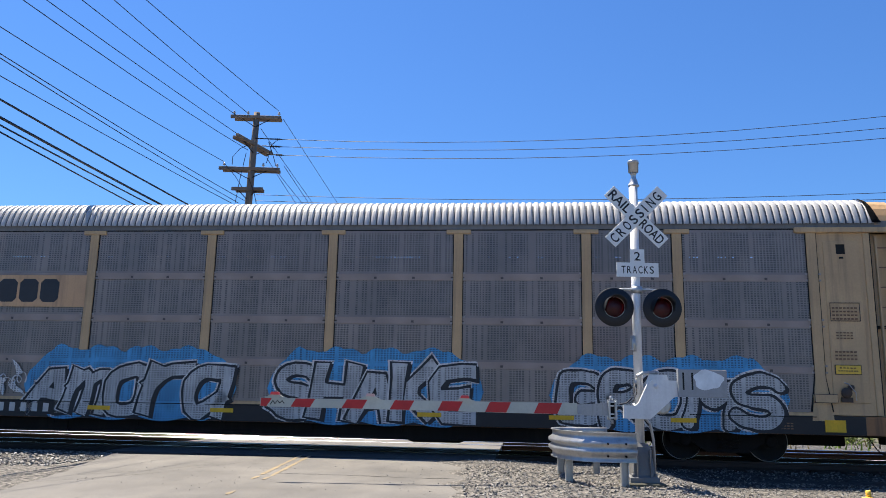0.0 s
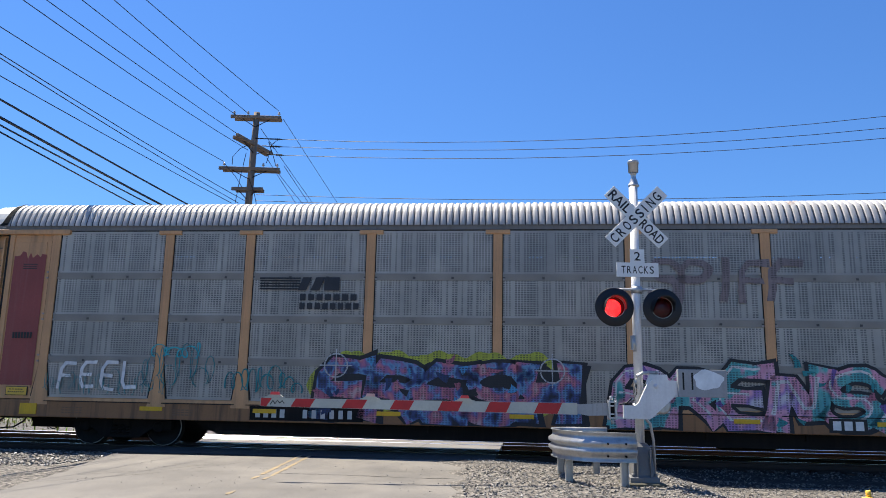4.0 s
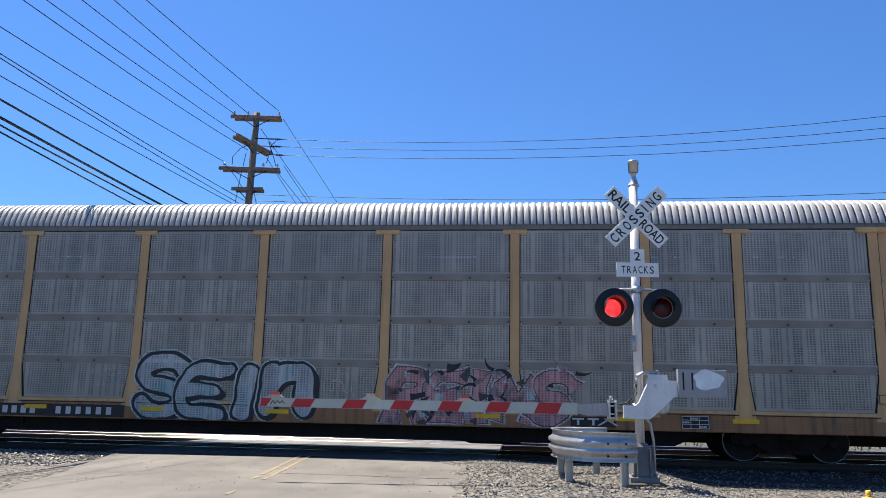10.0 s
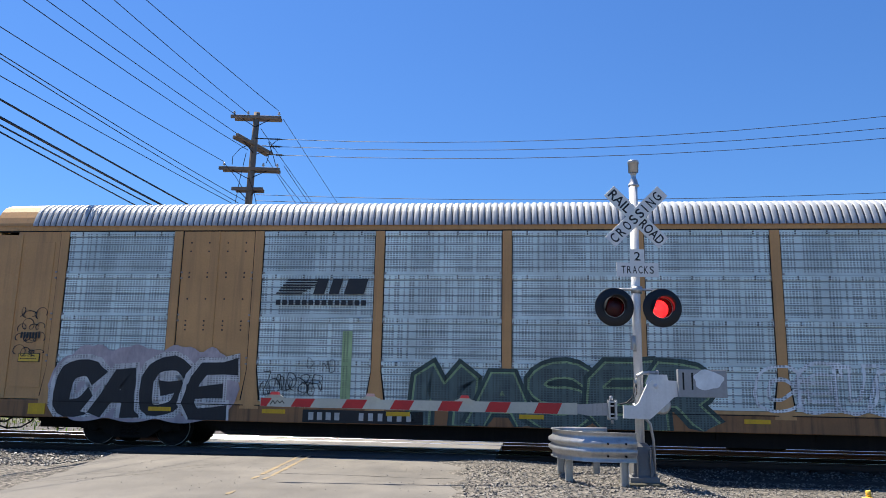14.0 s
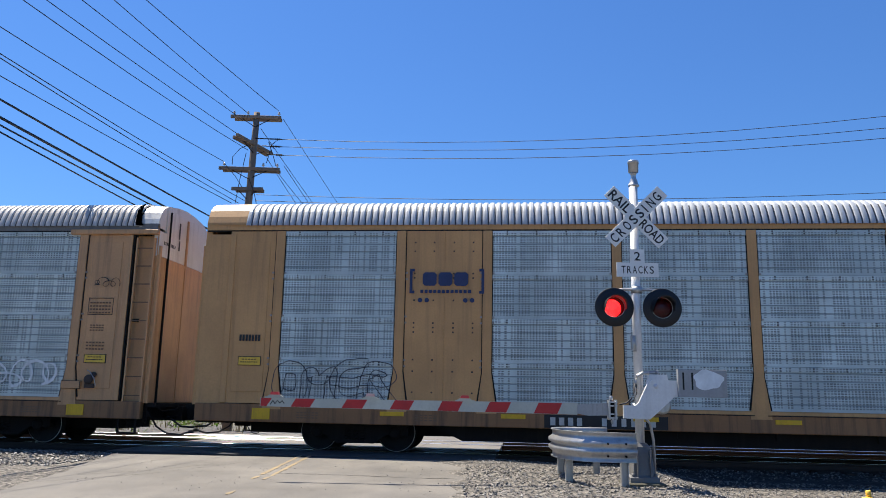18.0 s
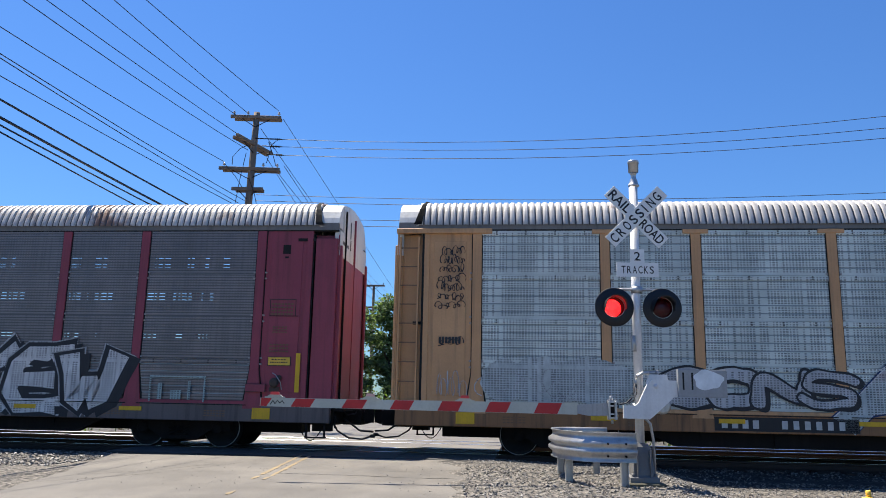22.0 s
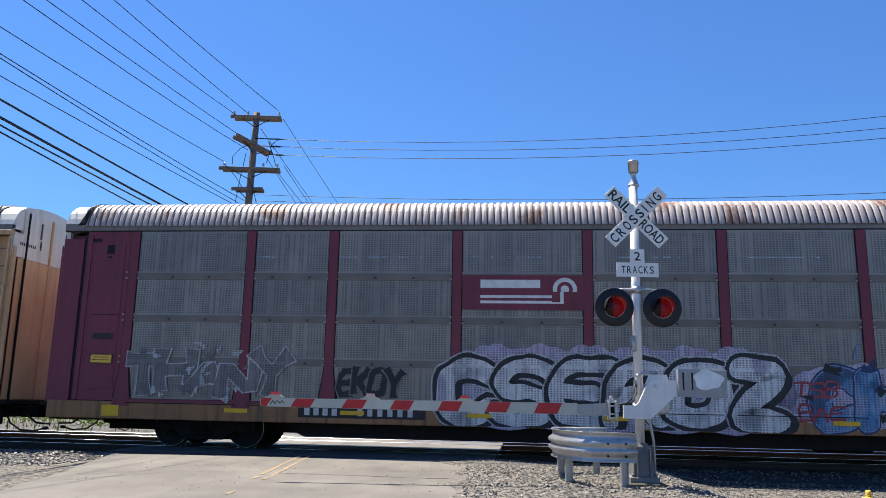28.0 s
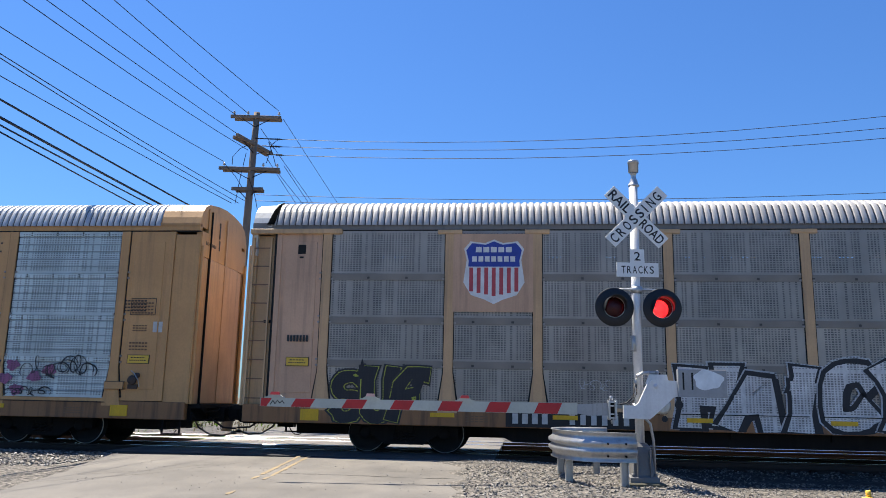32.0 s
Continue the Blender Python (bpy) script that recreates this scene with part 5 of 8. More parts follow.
    box(bm, 0.02, 0.40, -0.06, 0.30, 1.02, 1.40)
    bevel(bm, 0.05)
    part("gate_motor", bm, ALU, sig, "silver gate motor housing behind the arm bracket")
    bm = bmesh.new()
    lathe(bm, [(0.10, -0.20), (0.135, -0.19), (0.135, -0.06), (0.10, -0.05)], "y", 20, 0, (0.30, 0, 1.13))
    part("gear_drum", bm, GALV, sig, "round grey gear drum")
    bm = bmesh.new()
    tube(bm, [(-0.09, -0.10, 1.42), (-0.085, -0.10, 1.50), (-0.05, -0.11, 1.58), (0.02, -0.12, 1.615), (0.14, -0.12, 1.625), (0.25, -0.12, 1.63)], 0.028, 10)
    lathe(bm, [(0.034, 0.0), (0.034, 0.04)], "x", 10, 0, (0.10, -0.12, 1.622))
    lathe(bm, [(0.034, 0.0), (0.034, 0.03)], "x", 10, 0, (0.24, -0.12, 1.63))
    part("cable_elbow", bm, GALV, sig, "bent grey pipe elbow on the mast")
    bm = bmesh.new()
    tube(bm, [(-0.10, -0.11, 1.46), (-0.12, -0.13, 1.32), (-0.17, -0.16, 1.22), (-0.24, -0.18, 1.16), (-0.36, -0.2, 1.13)], 0.013, 6)
    tube(bm, [(-0.08, -0.12, 1.44), (-0.08, -0.15, 1.30), (-0.14, -0.18, 1.20), (-0.22, -0.2, 1.15)], 0.010, 6)
    part("cable", bm, CABLE, sig, "black cables down to the gate arm")
    bm = bmesh.new()
    # both bracket outlines are shaped to fit the camera's view
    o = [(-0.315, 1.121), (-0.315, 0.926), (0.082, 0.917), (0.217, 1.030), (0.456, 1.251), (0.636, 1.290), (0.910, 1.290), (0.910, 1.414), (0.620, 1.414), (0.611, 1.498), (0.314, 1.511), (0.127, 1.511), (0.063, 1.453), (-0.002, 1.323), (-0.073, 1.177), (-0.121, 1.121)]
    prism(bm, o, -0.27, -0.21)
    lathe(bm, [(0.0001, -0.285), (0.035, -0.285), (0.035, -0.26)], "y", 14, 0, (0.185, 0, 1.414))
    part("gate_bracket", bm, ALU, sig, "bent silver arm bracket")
    bm = bmesh.new()
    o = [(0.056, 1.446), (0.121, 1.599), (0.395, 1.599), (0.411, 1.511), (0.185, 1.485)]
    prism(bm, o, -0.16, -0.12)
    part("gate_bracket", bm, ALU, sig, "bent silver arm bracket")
    bm = bmesh.new()
    box(bm, 0.516, 1.26, -0.33, -0.24, 1.262, 1.680)
    bevel(bm, 0.006)
    cw = part("counterweight", bm, painted("counterweight_grey", (0.30, 0.31, 0.32), (0.2, 0.18, 0.15), 0.4), sig, "grey steel counterweight plates with a pale patch")
    bm = bmesh.new()
    for a, b in ((0.580, 0.606), (0.716, 0.742)):
        rect(bm, a, b, 1.371, 1.631, -0.332)
    part("slot", bm, DARK_RIM, cw)
    bm = bmesh.new()
    blob(bm, 0.97, 1.525, 0.225, 0.15, -0.3325, 0, 8, 0.16, 26)
    part("paint_patch", bm, plain("pale_patch", (0.70, 0.74, 0.76), 0.5), cw, "pale paint patch")
    # gate arm
    bm = bmesh.new()
    # arm ends, stripes and lamps are placed to fit the camera's view
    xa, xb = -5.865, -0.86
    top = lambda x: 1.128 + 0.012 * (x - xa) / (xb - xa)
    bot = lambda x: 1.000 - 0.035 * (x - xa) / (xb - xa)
    # alternating slanted stripes: the board, then the tape pieces on it
    xc = -1.02
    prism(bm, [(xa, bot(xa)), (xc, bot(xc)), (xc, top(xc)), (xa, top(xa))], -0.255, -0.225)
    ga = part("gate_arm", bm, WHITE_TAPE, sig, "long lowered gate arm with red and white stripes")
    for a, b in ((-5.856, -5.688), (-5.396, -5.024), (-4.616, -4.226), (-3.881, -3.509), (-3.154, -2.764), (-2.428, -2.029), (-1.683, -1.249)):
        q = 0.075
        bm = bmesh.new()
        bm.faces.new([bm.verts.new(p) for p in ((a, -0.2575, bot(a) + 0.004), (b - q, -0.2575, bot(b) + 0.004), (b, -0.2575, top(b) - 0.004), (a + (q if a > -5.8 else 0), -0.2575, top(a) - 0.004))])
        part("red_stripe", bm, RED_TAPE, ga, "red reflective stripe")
    bm = bmesh.new()
    prism(bm, [(xc, 0.985), (-0.86, 0.955), (-0.50, 0.965), (-0.50, 1.155), (-0.80, 1.135), (xc, 1.120)], -0.262, -0.228)
    for x in (-0.93, -0.72, -0.60):
        for z in (1.02, 1.09):
            lathe(bm, [(0.012, -0.27), (0.012, -0.255)], "y", 6, 0, (x, 0, z))
    part("arm_adapter", bm, painted("scuffed_steel", (0.36, 0.37, 0.37), (0.12, 0.11, 0.10), 0.8), ga, "scuffed grey steel end of the arm")
    bm = bmesh.new()
    scr = [(-5.706, 0.0), (-5.670, 0.06), (-5.635, 0.01), (-5.600, 0.065), (-5.564, 0.02), (-5.529, 0.06), (-5.493, 0.015)]
    for (Xa, za), (Xb, zb) in zip(scr, scr[1:]):
        a, b = Vector((Xa, -0.2578, 1.03 + za)), Vector((Xb, -0.2578, 1.03 + zb))
        d = (b - a).normalized()
        q = Vector((-d.z, 0, d.x)) * 0.006
        bm.faces.new([bm.verts.new(p) for p in (a - q, b - q, b + q, a + q)])
    part("marker_scrawl", bm, SIGN_BLACK, ga, "small black marker scrawl")
    for x in (-5.644, -4.182, -2.738):
        bm = bmesh.new()
        box(bm, x - 0.15, x + 0.15, -0.27, -0.21, 1.13, 1.150, 0)
        prism(bm, [(x - 0.12, 1.150), (x + 0.12, 1.150), (x + 0.075, 1.178), (x - 0.075, 1.178)], -0.275, -0.205, 0)
        prism(bm, [(x - 0.068, 1.178), (x + 0.068, 1.178), (x + 0.060, 1.214), (x + 0.045, 1.222), (x - 0.045, 1.222), (x - 0.060, 1.214)], -0.285, -0.195, 1)
        part("gate_lamp", bm, [WHITE_TAPE, plain("red_lamp_plastic", (0.72, 0.055, 0.06), 0.3) if not -4.5 < x < -4.0 else plain("pink_lamp_plastic", (0.66, 0.40, 0.36), 0.3)], ga, "small red lamp on the gate arm")
    bm = bmesh.new()
    for x0, x1 in ((-0.552, -0.520), (-0.450, -0.418)):
        box(bm, x0, x1, -0.30, -0.19, 0.90, 1.20)
    bevel(bm, 0.006)
    for z in (0.93, 0.985, 1.11, 1.165):
        box(bm, -0.53, -0.43, -0.295, -0.20, z - 0.012, z + 0.012)
        lathe(bm, [(0.018, -0.325), (0.018, -0.29)], "y", 6, 0, (-0.536, 0, z))
        lathe(bm, [(0.018, -0.325), (0.018, -0.29)], "y", 6, 0, (-0.434, 0, z))
    lathe(bm, [(0.026, 1.19), (0.026, 1.25), (0.012, 1.26)], "z", 8, 0, (-0.50, -0.25, 0))
    lathe(bm, [(0.02, 0.84), (0.02, 0.90)], "z", 8, 0, (-0.49, -0.25, 0))
    part("arm_clamp", bm, GALV, sig, "bolted clamp that holds the arm")
    bm = bmesh.new()
    box(bm, -0.515, -0.455, -0.27, -0.20, 0.93, 1.17)
    part("clamp_block", bm, UNDER, sig, "dark block in the clamp")
    # conduit, clips and cables
    bm = bmesh.new()
    tube(bm, [(-0.12, -0.08, 1.15), (-0.02, -0.14, 1.0), (0.12, -0.13, 0.85), (0.17, -0.1, 0.6), (0.19, -0.05, 0.3), (0.2, 0.0, 0.0)], 0.022, 8)
    part("conduit", bm, GALV, sig, "grey flexible cable conduit")
    bm = bmesh.new()
    tube(bm, [(-0.08, -0.1, 1.95), (-0.1, -0.1, 2.2)], 0.028, 8)
    box(bm, -0.13, -0.06, -0.12, -0.04, 1.98, 2.2)
    part("junction_box", bm, GALV, sig, "small grey clip box on the mast")


LEDS = {}


def guard_rail():
    """A bent steel guard beam on short posts round the foot of the signal."""
    g = thing("guard_rail", "bent galvanised steel guard rail on short posts, around the signal foot", "guard rail", pose(0, 0, 0))
    path = [Vector((2.90, 11.95)), Vector((2.62, 11.95)), Vector((2.36, 11.96))]
    c = Vector((2.36, 13.16))
    for i in range(1, 17):
        a = -math.pi / 2 - i * math.pi / 17
        path.append(c + Vector((math.cos(a) * 0.56, math.sin(a) * 1.2)))
    path += [Vector((2.40, 14.36)), Vector((2.95, 14.37))]
    wave = [(0.0, 0.675), (0.03, 0.65), (0.03, 0.585), (-0.035, 0.545), (-0.035, 0.50), (0.02, 0.465), (-0.035, 0.43), (-0.035, 0.385), (0.03, 0.345), (0.03, 0.295), (0.0, 0.268)]
    wave = [(o, 0.285 + (z - 0.268) * 1.06) for o, z in wave]
    bm = bmesh.new()
    rows = []
    for i, p in enumerate(path):
        d = (path[min(i + 1, len(path) - 1)] - path[max(i - 1, 0)]).normalized()
        nn = Vector((-d.y, d.x))
        rows.append([bm.verts.new((p.x + nn.x * o * -1, p.y + nn.y * o * -1, z)) for o, z in wave])
    for r0, r1 in zip(rows, rows[1:]):
        for k in range(len(wave) - 1):
            f = bm.faces.new((r0[k], r1[k], r1[k + 1], r0[k + 1]))
            f.smooth = True
    bmesh.ops.recalc_face_normals(bm, faces=bm.faces[:])
    bmesh.ops.solidify(bm, geom=bm.faces[:], thickness=0.006)
    part("beam", bm, GALV, g, "corrugated beam with scuffed blue-grey sheen")
    for x, y in ((2.73, 12.06), (1.99, 12.62), (2.06, 13.95), (2.72, 14.2)):
        bm = bmesh.new()
        box(bm, x - 0.05, x + 0.05, y - 0.005, y + 0.005, -0.2, 0.60)
        box(bm, x - 0.055, x - 0.045, y - 0.05, y + 0.05, -0.2, 0.60)
        box(bm, x + 0.045, x + 0.055, y - 0.05, y + 0.05, -0.2, 0.60)
        part("post", bm, GALV, g, "short steel post")
    bm = bmesh.new()
    for x in (2.46, 2.73):
        for z in (0.555, 0.375):
            lathe(bm, [(0.0001, 11.895), (0.016, 11.898), (0.016, 11.94)], "y", 8, 0, (x, 0, z))
    part("bolt", bm, UNDER, g, "dark bolt heads", kind="stuff")


def hydrant():
    h = thing("fire_hydrant", "yellow cast iron fire hydrant beside the road", "fire hydrant", pose(3.42, 6.5, 0))
    bm = bmesh.new()
    lathe(bm, [(0.15, -0.2), (0.15, -0.14), (0.10, -0.12), (0.10, 0.26), (0.115, 0.27), (0.115, 0.31), (0.10, 0.33), (0.085, 0.40), (0.05, 0.44), (0.02, 0.45)], "z", 24)
    part("barrel", bm, PLACARD, h)
    bm = bmesh.new()
    lathe(bm, [(0.022, 0.44), (0.022, 0.495), (0.012, 0.50)], "z", 5)
    part("operating_nut", bm, PLACARD, h)
    for a in (0, 180, 90):
        bm = bmesh.new()
        lathe(bm, [(0.045, 0.09), (0.055, 0.14), (0.055, 0.17), (0.02, 0.18), (0.02, 0.2)], "x", 12, 0, (0, 0, 0.16))
        part("outlet_cap", bm, PLACARD, h, m=pose(0, 0, 0, 0, 0, a))


# ---------------------------------------------------------------- poles and wires
POLE = Vector((-7.95, 30.0, 0))
NEAR_POLE = Vector((-14.6, -10.1, 0))
RIGHT_POLE = Vector((34.0, 25.6, 0))
FAR_POLE = Vector((-7.2, 78.0, 0))


def utility_pole(at, name, arms, label, lean=0.0):
    p = thing(name, label, "utility pole", pose(at.x, at.y, at.z), "poles of the power line")
    bm = bmesh.new()
    tube(bm, [(-0.15 * lean, 0, -0.3), (0, 0, 4), (0.09 * lean, 0, 8.7), (0.19 * lean, 0, 12.45)], 0.19, 12, 0, 0.125)
    part("shaft", bm, WOOD_POLE, p, "dark weathered wooden shaft")
    for cx, cz, w, turn, pins in arms:
        bm = bmesh.new()
        box(bm, -w / 2, w / 2, -0.17, -0.06, cz - 0.065, cz + 0.065)
        box(bm, -w / 2 + 0.12, w / 2, 0.06, 0.17, cz - 0.09, cz + 0.04)
        bevel(bm, 0.01)
        a = part("crossarm", bm, WOOD_POLE, p, "wooden crossarm", pose(cx, 0, 0, 0, 0, turn))
        bm = bmesh.new()
        for x in pins:
            lathe(bm, [(0.015, cz + 0.06), (0.02, cz + 0.13), (0.055, cz + 0.135), (0.06, cz + 0.17), (0.035, cz + 0.19), (0.045, cz + 0.22), (0.02, cz + 0.25)], "z", 10, 0, (x, -0.115, 0))
        part("insulator", bm, PORCELAIN, a, "grey porcelain insulators", kind="stuff")
        bm = bmesh.new()
        for sx in (-1, 1):
            tube(bm, [(sx * w * 0.28, -0.06, cz - 0.06), (0, -0.12, cz - 0.42)], 0.018, 5)
        part("brace", bm, UNDER, a)


def sag_points(a, b, sag, n=14):
    return [a.lerp(b, i / n) - Vector((0, 0, 4 * sag * (i / n) * (1 - i / n))) for i in range(n + 1)]


def wire(a, b, sag, r, label="thin black overhead wire", group="overhead wires"):
    bm = bmesh.new()
    tube(bm, sag_points(Vector(a), Vector(b), sag), r, 5)
    tagged(part("overhead_wire", bm, CABLE), label, "wire", group)


def power_lines():
    arms = [(0.18, 12.22, 2.02, 2, (-0.88, -0.32, 0.92)), (0.1, 11.08, 2.5, 70, ()), (0.05, 10.05, 2.4, 2, (-1.0, 0.55, 1.1)), (0.03, 9.22, 1.24, 0, ())]
    utility_pole(POLE, "utility_pole", arms, "tall dark wooden utility pole with crossarms and wires", 1.0)
    plain_arms = [(0, 12.4, 2.2, -9, (-1, -0.3, 1)), (0, 10.2, 2.4, -9, (-1, 0.5, 1))]
    utility_pole(NEAR_POLE, "utility_pole", plain_arms, "wooden utility pole on the near side of the tracks")
    utility_pole(RIGHT_POLE, "utility_pole", [(0, 11.9, 2.2, 80, (-1, 0, 1)), (0, 9.3, 2.4, 80, (-1, 0, 1))], "wooden utility pole further down the railway")
    utility_pole(FAR_POLE, "utility_pole", plain_arms, "distant wooden utility pole beside the road")
    utility_pole(Vector((-4.3, 85.0, -0.73)), "utility_pole", plain_arms, "distant wooden utility pole between the trees")
    r = 0.0125
    # toward the near pole: place across and height at the pole, place across at the far end, sag
    for xa, z, xb, sag in ((-6.86, 12.50, -14.33, 0.50), (-8.08, 12.36, -13.66, 0.50), (-8.58, 12.30, -14.22, 0.84), (-8.30, 11.39, -15.46, 0.45), (-8.0, 10.83, -14.06, 0.79), (-8.94, 10.34, -14.77, 0.72), (-7.94, 8.71, -12.88, 0.45), (-8.21, 8.63, -12.28, 0.49), (-8.50, 8.63, -14.39, 0.35)):
        wire((xa, 29.9, z), (xb, -10.0, z), sag, r)
    for xa, z, xb, rr in ((-8.11, 7.47, -11.76, 0.026), (-8.19, 7.01, -11.13, 0.032), (-8.17, 6.83, -11.05, 0.02), (-8.2, 6.49, -9.94, 0.018)):
        wire((xa, 29.8, z), (xb, -10.0, z), 0.33, rr, "thick black overhead cable", "overhead cables")
    for xa, z, xb, sag in ((-6.70, 12.22, -5.31, 0.02), (-7.59, 11.81, -5.92, 0.53), (-7.28, 10.58, -6.56, 0.85), (-6.91, 10.11, -4.75, 0.4), (-6.55, 10.24, -5.71, 0.4)):
        wire((xa, 30.1, z), (xb, 78.0, z), sag, r)
    # dead-ended on the slanting arm by insulator strings
    for xa, z, zr, sag, x0 in ((-6.69, 11.27, 14.78, 1.47, -7.75), (-6.67, 10.96, 14.02, 1.36, -7.45), (-6.58, 10.61, 13.47, 1.28, -7.25)):
        wire((xa, 29.8, z), (34.0, 25.6, zr), sag, r)
        bm = bmesh.new()
        tube(bm, [(x0, 29.9, z + 0.06), (xa + 0.05, 29.8, z)], 0.022, 8)
        for k in range(5):
            q = Vector((x0, 29.9, z + 0.06)).lerp(Vector((xa, 29.8, z)), 0.62 + 0.08 * k)
            lathe(bm, [(0.02, -0.02), (0.045, -0.01), (0.045, 0.01), (0.02, 0.02)], "x", 10, 0, q)
        tagged(part("insulator_string", bm, CABLE), "dark insulator string between crossarm and wire", "insulator", "insulator strings on the pole")
    for k, (z, zr) in enumerate(((9.1, 10.2), (8.85, 9.95), (8.15, 9.7), (7.9, 9.45))):
        wire(POLE + Vector((0.3, 0.3, z)), RIGHT_POLE + Vector((0, 0.5, zr)), 0.75, 0.012)
    bm = bmesh.new()
    for pts in ([(-0.05, -0.2, 11.0), (-0.35, -0.2, 10.85), (-0.62, -0.2, 10.5), (-0.62, -0.15, 10.2)], [(1.15, -0.2, 11.25), (0.92, -0.2, 11.05), (0.85, -0.2, 10.7), (0.72, -0.1, 10.3)], [(-0.9, -0.2, 10.2), (-0.45, -0.2, 9.7), (-0.12, -0.15, 9.2)], [(0.95, 0.0, 10.95), (0.75, -0.1, 11.2), (0.98, -0.1, 10.6), (1.1, -0.1, 10.2)], [(-0.1, -0.15, 10.7), (-0.28, -0.15, 9.6), (-0.4, -0.15, 8.6)], [(0.1, -0.2, 9.6), (0.35, -0.2, 9.0), (0.5, -0.2, 8.4)]):
        tube(bm, [POLE + Vector(p) for p in pts], 0.014, 5)
    tagged(part("jumper_wire", bm, CABLE), "loose jumper wires hanging round the crossarms", "wire", "overhead wires")


# ---------------------------------------------------------------- trees and growth
def leaves(bm, rnd, centre, radius, count, size, mi=0):
    for _ in range(count):
        d = Vector((rnd.gauss(0, 1), rnd.gauss(0, 1), rnd.gauss(0, 1))).normalized() * (rnd.random() ** 0.45)
        p = centre + Vector((d.x * radius[0], d.y * radius[1], d.z * radius[2]))
        a = Vector((rnd.uniform(-1, 1), rnd.uniform(-1, 1), rnd.uniform(-0.6, 0.6))).normalized()
        b = a.cross(Vector((rnd.uniform(-1, 1), rnd.uniform(-1, 1), rnd.uniform(-1, 1)))).normalized()
        s = size * rnd.uniform(0.6, 1.4)
        vs = [bm.verts.new(p + q) for q in (-a * s, b * s * 0.42, a * s, -b * s * 0.42)]
        f = bm.faces.new(vs)
        f.material_index = mi


def tree(x, y, h, spread, mat, seed, label, low=0.15, clumps=46, per=70, size=0.13):
    rnd = random.Random(seed)
    t = thing("tree", label, "tree", pose(x, y, -0.15), "trees beyond the railway")
    bm = bmesh.new()
    top = Vector((rnd.uniform(-.3, .3), rnd.uniform(-.3, .3), h * 0.78))
    tube(bm, [Vector((0, 0, 0)), top * 0.35 + Vector((0.1, 0, 0)), top * 0.7, top], h * 0.028, 9, 0, h * 0.008)
    tips = []
    for i in range(12):
        k = rnd.uniform(0.25, 0.9)
        a = rnd.uniform(0, 6.28)
        b = top * k
        e = b + Vector((math.cos(a) * spread * rnd.uniform(0.45, 0.9), math.sin(a) * spread * rnd.uniform(0.45, 0.9), h * rnd.uniform(0.05, 0.2)))
        tube(bm, [b, b.lerp(e, 0.5) + Vector((0, 0, 0.15)), e], h * 0.010, 6, 0, h * 0.003)
        tips.append(e)
    part("trunk", bm, BARK, t, "brown trunk with limbs")
    bm = bmesh.new()
    for i in range(clumps):
        k = low + (1 - low) * rnd.random()
        prof = math.sin(min(1.0, (1 - k) * 1.35 + 0.12) * math.pi * 0.5) * (0.75 + 0.25 * math.sin(k * 9))
        a = rnd.uniform(0, 6.28)
        rr = spread * prof * math.sqrt(rnd.random())
        c = Vector((math.cos(a) * rr, math.sin(a) * rr, h * k)) if i >= len(tips) else tips[i]
        q = rnd.uniform(0.45, 1.0) * spread * 0.36
        leaves(bm, rnd, c, (q, q, q * 0.6), per, size)
    part("crown", bm, mat, t, "uneven leafy crown")


def bush(x, y, w, h, mat, seed, label, count=420, size=0.09):
    rnd = random.Random(seed)
    bm = bmesh.new()
    for i in range(7):
        c = Vector((rnd.uniform(-.4, .4) * w, rnd.uniform(-.4, .4) * w, h * rnd.uniform(0.25, 0.6)))
        leaves(bm, rnd, c, (w * 0.34, w * 0.34, h * 0.42), count // 7, size)
    ob = part("bush", bm, mat, None, m=pose(x, y, -0.15))
    tagged(ob, label, "bush", "bushes beyond the railway")


